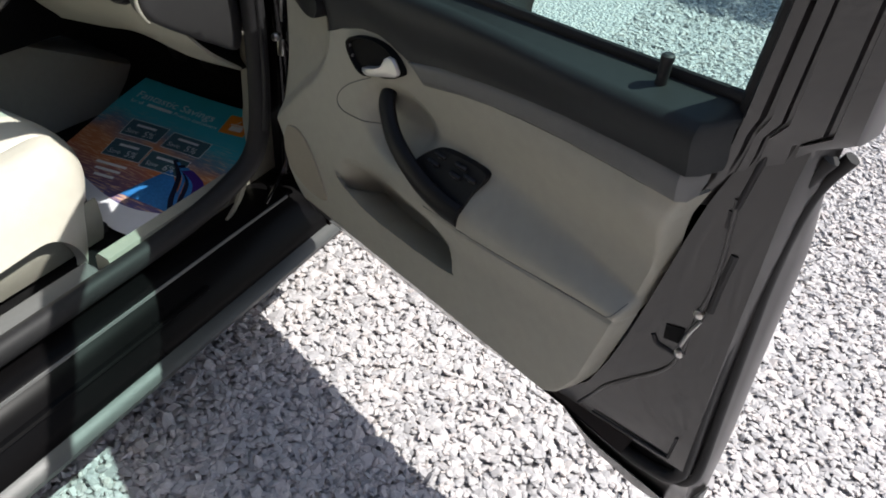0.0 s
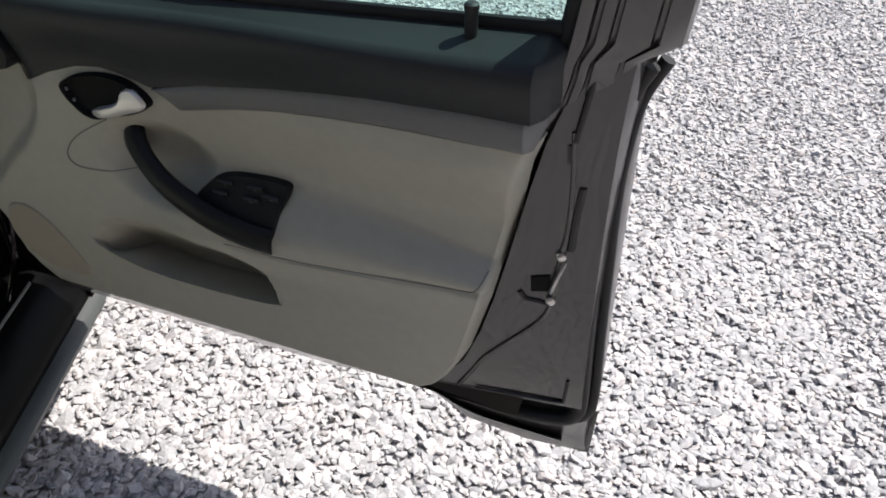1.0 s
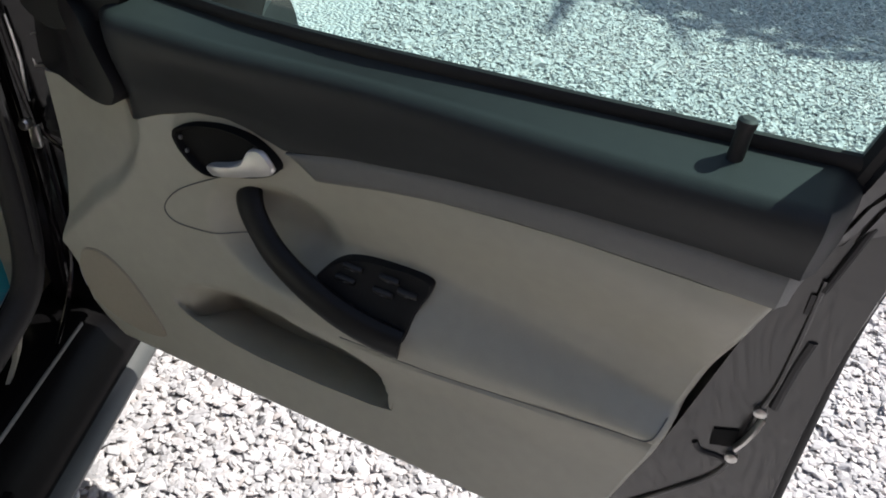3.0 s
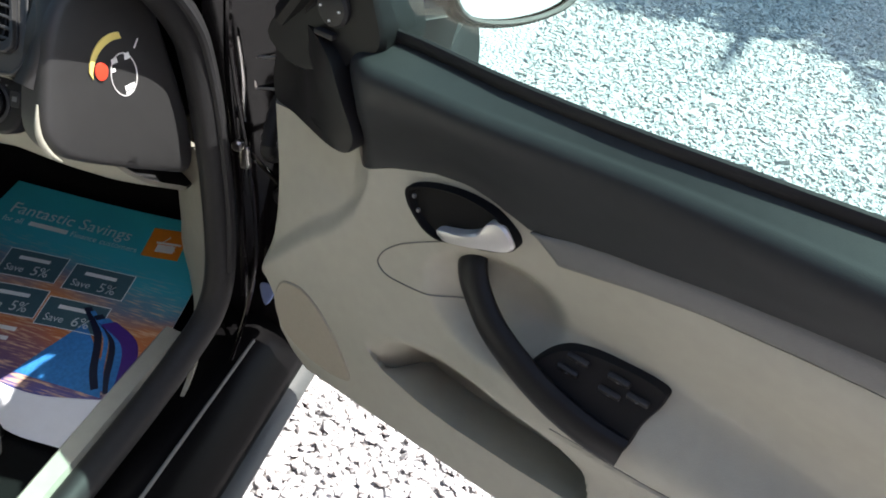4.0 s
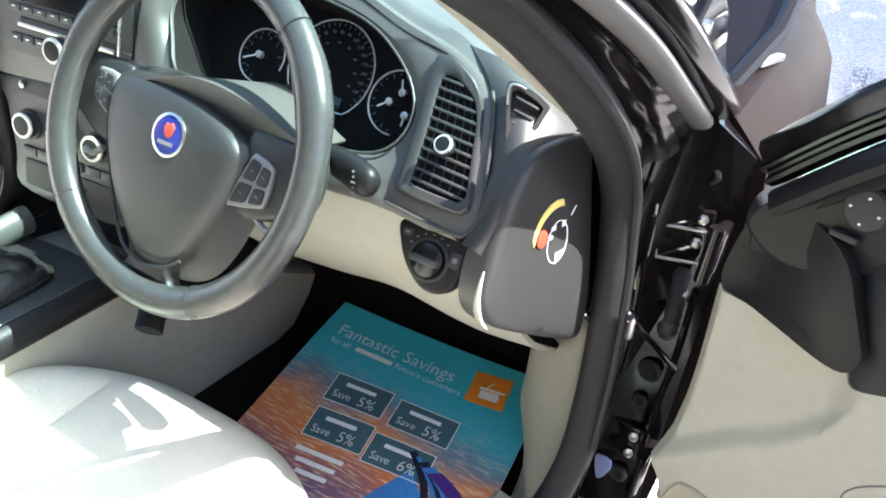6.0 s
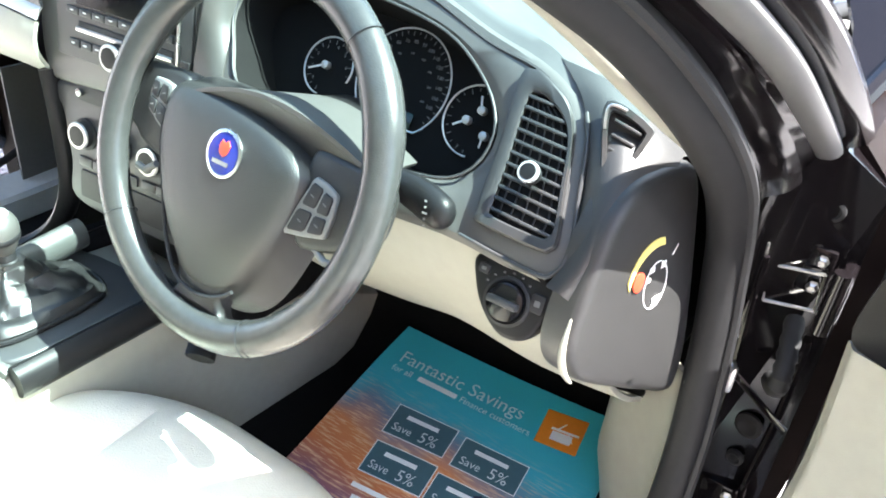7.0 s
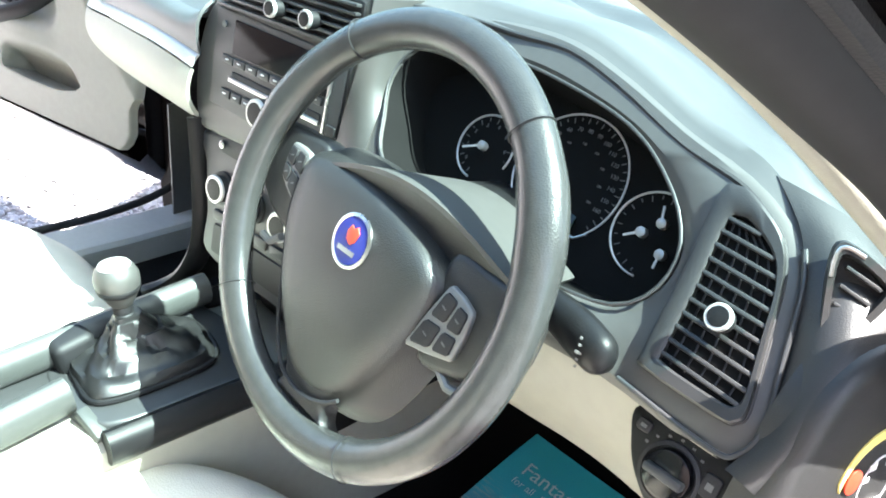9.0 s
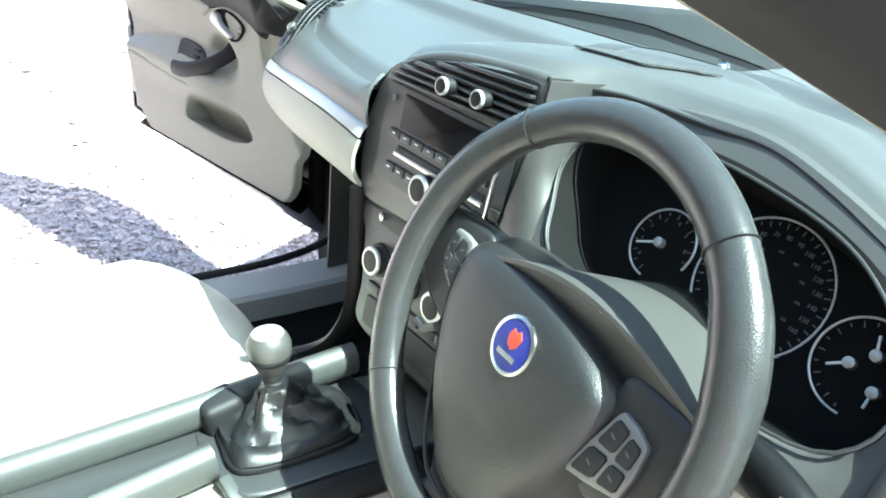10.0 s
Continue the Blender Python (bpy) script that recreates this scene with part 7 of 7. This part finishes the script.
field = [Vector((0.505, 0.128, 0)), Vector((0.655, 0.128, 0)), Vector((0.630, 0.175, 0)), Vector((0.560, 0.235, 0))]
part("print_field", patch(lambda s, t: onto(0.0018)(field[0].lerp(field[1], s).lerp(field[3].lerp(field[2], s), t)), 10, 8, 0.0002), CYAN, paper, "bright blue printed field")


# ---- around the yard ----
BARK = material("grey_bark", (0.10, 0.08, 0.06), 0.9, vary=0.3, scale=30, bump=0.6, bump_scale=60)
LEAF = material("green_leaves", (0.05, 0.10, 0.03), 0.55, vary=0.35, scale=6)


def tree(name, x, y, height, spread, seed, label):
    rng = random.Random(seed)
    root = thing(name, label, "tree", at=(x, y, 0))
    pts = [(0, 0, -0.1), (0.05, 0.05, height * 0.25), (-0.05, 0.1, height * 0.5), (0.1, 0, height * 0.8)]
    limbs = [tube(curve(pts, 4), [0.22 - 0.016 * k for k in range(13)], 10)]
    for k in range(9):
        a, h = rng.uniform(0, 6.28), height * rng.uniform(0.35, 0.7)
        limbs.append(tube(curve([(0, 0, h), (0.4 * spread * math.cos(a), 0.4 * spread * math.sin(a), h + 0.8), (0.85 * spread * math.cos(a), 0.85 * spread * math.sin(a), h + 1.2)], 3), [0.09, 0.08, 0.07, 0.06, 0.05, 0.035, 0.02], 7))
    part("trunk", joined(*limbs), BARK, root)
    v, f = [], []
    for _ in range(15000):
        a, b, r = rng.uniform(0, 6.283), math.asin(rng.uniform(-0.9, 1)), rng.uniform(0.35, 1) ** 0.5
        lump = 0.75 + 0.25 * math.sin(3 * a + seed) * math.cos(4 * b)
        c = Vector((spread * r * lump * math.cos(b) * math.cos(a), spread * r * lump * math.cos(b) * math.sin(a), height * 0.68 + spread * 0.75 * r * lump * math.sin(b)))
        m = Euler((rng.uniform(0, 6), rng.uniform(0, 6), rng.uniform(0, 6))).to_matrix()
        k = len(v)
        for p in ((-0.09, 0, 0), (0, -0.04, 0.01), (0.10, 0, 0), (0, 0.04, 0.01)):
            v.append(c + m @ Vector(p) * rng.uniform(0.8, 1.5))
        f.append((k, k + 1, k + 2, k + 3))
    me = bpy.data.meshes.new("crown")
    me.from_pydata(v, [], f)
    me.materials.append(LEAF)
    crown = new("crown", me)
    crown.parent = root
    return root


tree("tree", 5.6, 6.4, 7.6, 2.4, 5, "leafy green tree beside the gravel yard")
tree("tree", 4.6, 8.9, 8.0, 3.2, 9, "leafy green tree behind the gravel yard")

# ---- a second car, parked nose-on beside the open door ----
PALE = material("pale_silver_paint", (0.12, 0.15, 0.138), 0.3, metal=0.2, coat=0.6, vary=0.05, scale=10)
other = thing("parked_car", "pale silver saloon parked on the gravel", "car", at=(5.5, 1.75, 0))
other.rotation_euler = (0, 0, radians(16))


def ring_x(x, half, z0, z1, z2):
    """A body section across the car at x."""
    pts = [(-0.9, z0), (-1.0, z0 + 0.12), (-1.0, z1 - 0.1), (-0.9, z1), (-0.55, z2), (0.55, z2), (0.9, z1), (1.0, z1 - 0.1), (1.0, z0 + 0.12), (0.9, z0)]
    return [(x, half * a, b) for a, b in pts]


def on_nose(name, y0, y1, z0, z1, mat, out, label="", r=0.02, parent=None):
    m = basis((-0.02 - out, (y0 + y1) / 2, (z0 + z1) / 2), (-1, 0, 0.03), (0, -1, 0))
    return part(name, slab(rounded(y1 - y0, z1 - z0, r), 0.04, m, 0.006), mat, parent or other, label)


part("body", loft([ring_x(0.0, 0.72, 0.22, 0.66, 0.70), ring_x(0.06, 0.80, 0.20, 0.70, 0.74), ring_x(0.35, 0.87, 0.20, 0.78, 0.83), ring_x(1.2, 0.89, 0.22, 0.90, 0.94), ring_x(3.2, 0.89, 0.22, 0.92, 0.96), ring_x(4.2, 0.86, 0.25, 0.90, 0.95), ring_x(4.5, 0.78, 0.30, 0.70, 0.72)]), PALE, other, "pale silver bodywork")
part("cabin_glass", loft([[(x, a * h, z) for a, z in ((-1, 0.93), (-0.75, zt), (0.75, zt), (1, 0.93))] for x, h, zt in ((1.15, 0.80, 0.96), (1.9, 0.80, 1.36), (3.0, 0.80, 1.38), (3.9, 0.78, 0.97))]), GLOSS, other, "dark cabin glazing")
part("roof", patch(lambda s, t: (1.85 + 1.25 * s, (t - 0.5) * 1.2, 1.375 + 0.03 * math.sin(math.pi * t) * math.sin(math.pi * s)), 8, 8, 0.03), PALE, other)
grille = on_nose("grille", -0.34, 0.34, 0.50, 0.665, BLACK, 0.012, "dark radiator grille")
for k in range(6):
    on_nose("grille_bar", -0.32, 0.32, 0.515 + 0.025 * k, 0.520 + 0.025 * k, SILVER, 0.018, "", 0.002, grille)
emblem_m = basis((-0.045, 0, 0.60), (-1, 0, 0), (0, -1, 0))
part("emblem", lathe([(0.05, -0.01), (0.05, 0.0), (0.04, 0.004)], emblem_m, 20), SILVER, other, "round silver emblem")
plate = on_nose("number_plate", -0.26, 0.26, 0.375, 0.485, WHITE_MARK, 0.02, "white number plate", 0.008)
for k in range(7):
    y = -0.22 + 0.062 * k + (0.03 if k > 3 else 0)
    on_nose("plate_bar", y, y + 0.04, 0.395, 0.465, BLACK, 0.0225, "", 0.002, plate)
on_nose("lower_intake", -0.55, 0.55, 0.245, 0.345, BLACK, 0.012, "dark lower intake")
on_nose("intake_strip", -0.60, 0.60, 0.285, 0.300, SILVER, 0.02, "silver intake strip", 0.005)
for side in (1, -1):
    lamp_o = on_nose("headlamp", side * 0.55 - 0.15, side * 0.55 + 0.15, 0.53, 0.67, CHROME, 0.006, "clear headlamp", 0.03)
    on_nose("lamp_lens", side * 0.55 - 0.09, side * 0.55 + 0.03, 0.55, 0.65, GLOSS, 0.012, "", 0.03, lamp_o)
    for x in (0.75, 3.65):
        wm = basis((x, side * 0.80, 0.31), (0, side, 0), (1, 0, 0))
        tyre = part("wheel", lathe([(0.20, -0.09), (0.29, -0.10), (0.312, -0.07), (0.312, 0.07), (0.29, 0.10), (0.20, 0.095)], wm, 28), RUBBER, other, "black tyre on an alloy rim")
        part("rim", lathe([(0.20, -0.05), (0.20, 0.09), (0.17, 0.06), (0.05, 0.07), (0.02, 0.08)], wm, 24), SILVER, tyre)

# ---- unseen wall added behind the yard to hold back low sky ----
WALL = material("plain_brown_blocker", (0.16, 0.11, 0.085), 0.85, vary=0.25, scale=4, bump=0.6, bump_scale=14)
tagged(part("added_wall", box((22.0, 0.25, 4.2), Matrix.Translation((1.0, -4.6, 2.1)), 0.01), WALL), "unseen brown wall added to hold back low sky", "wall", kind="structure")
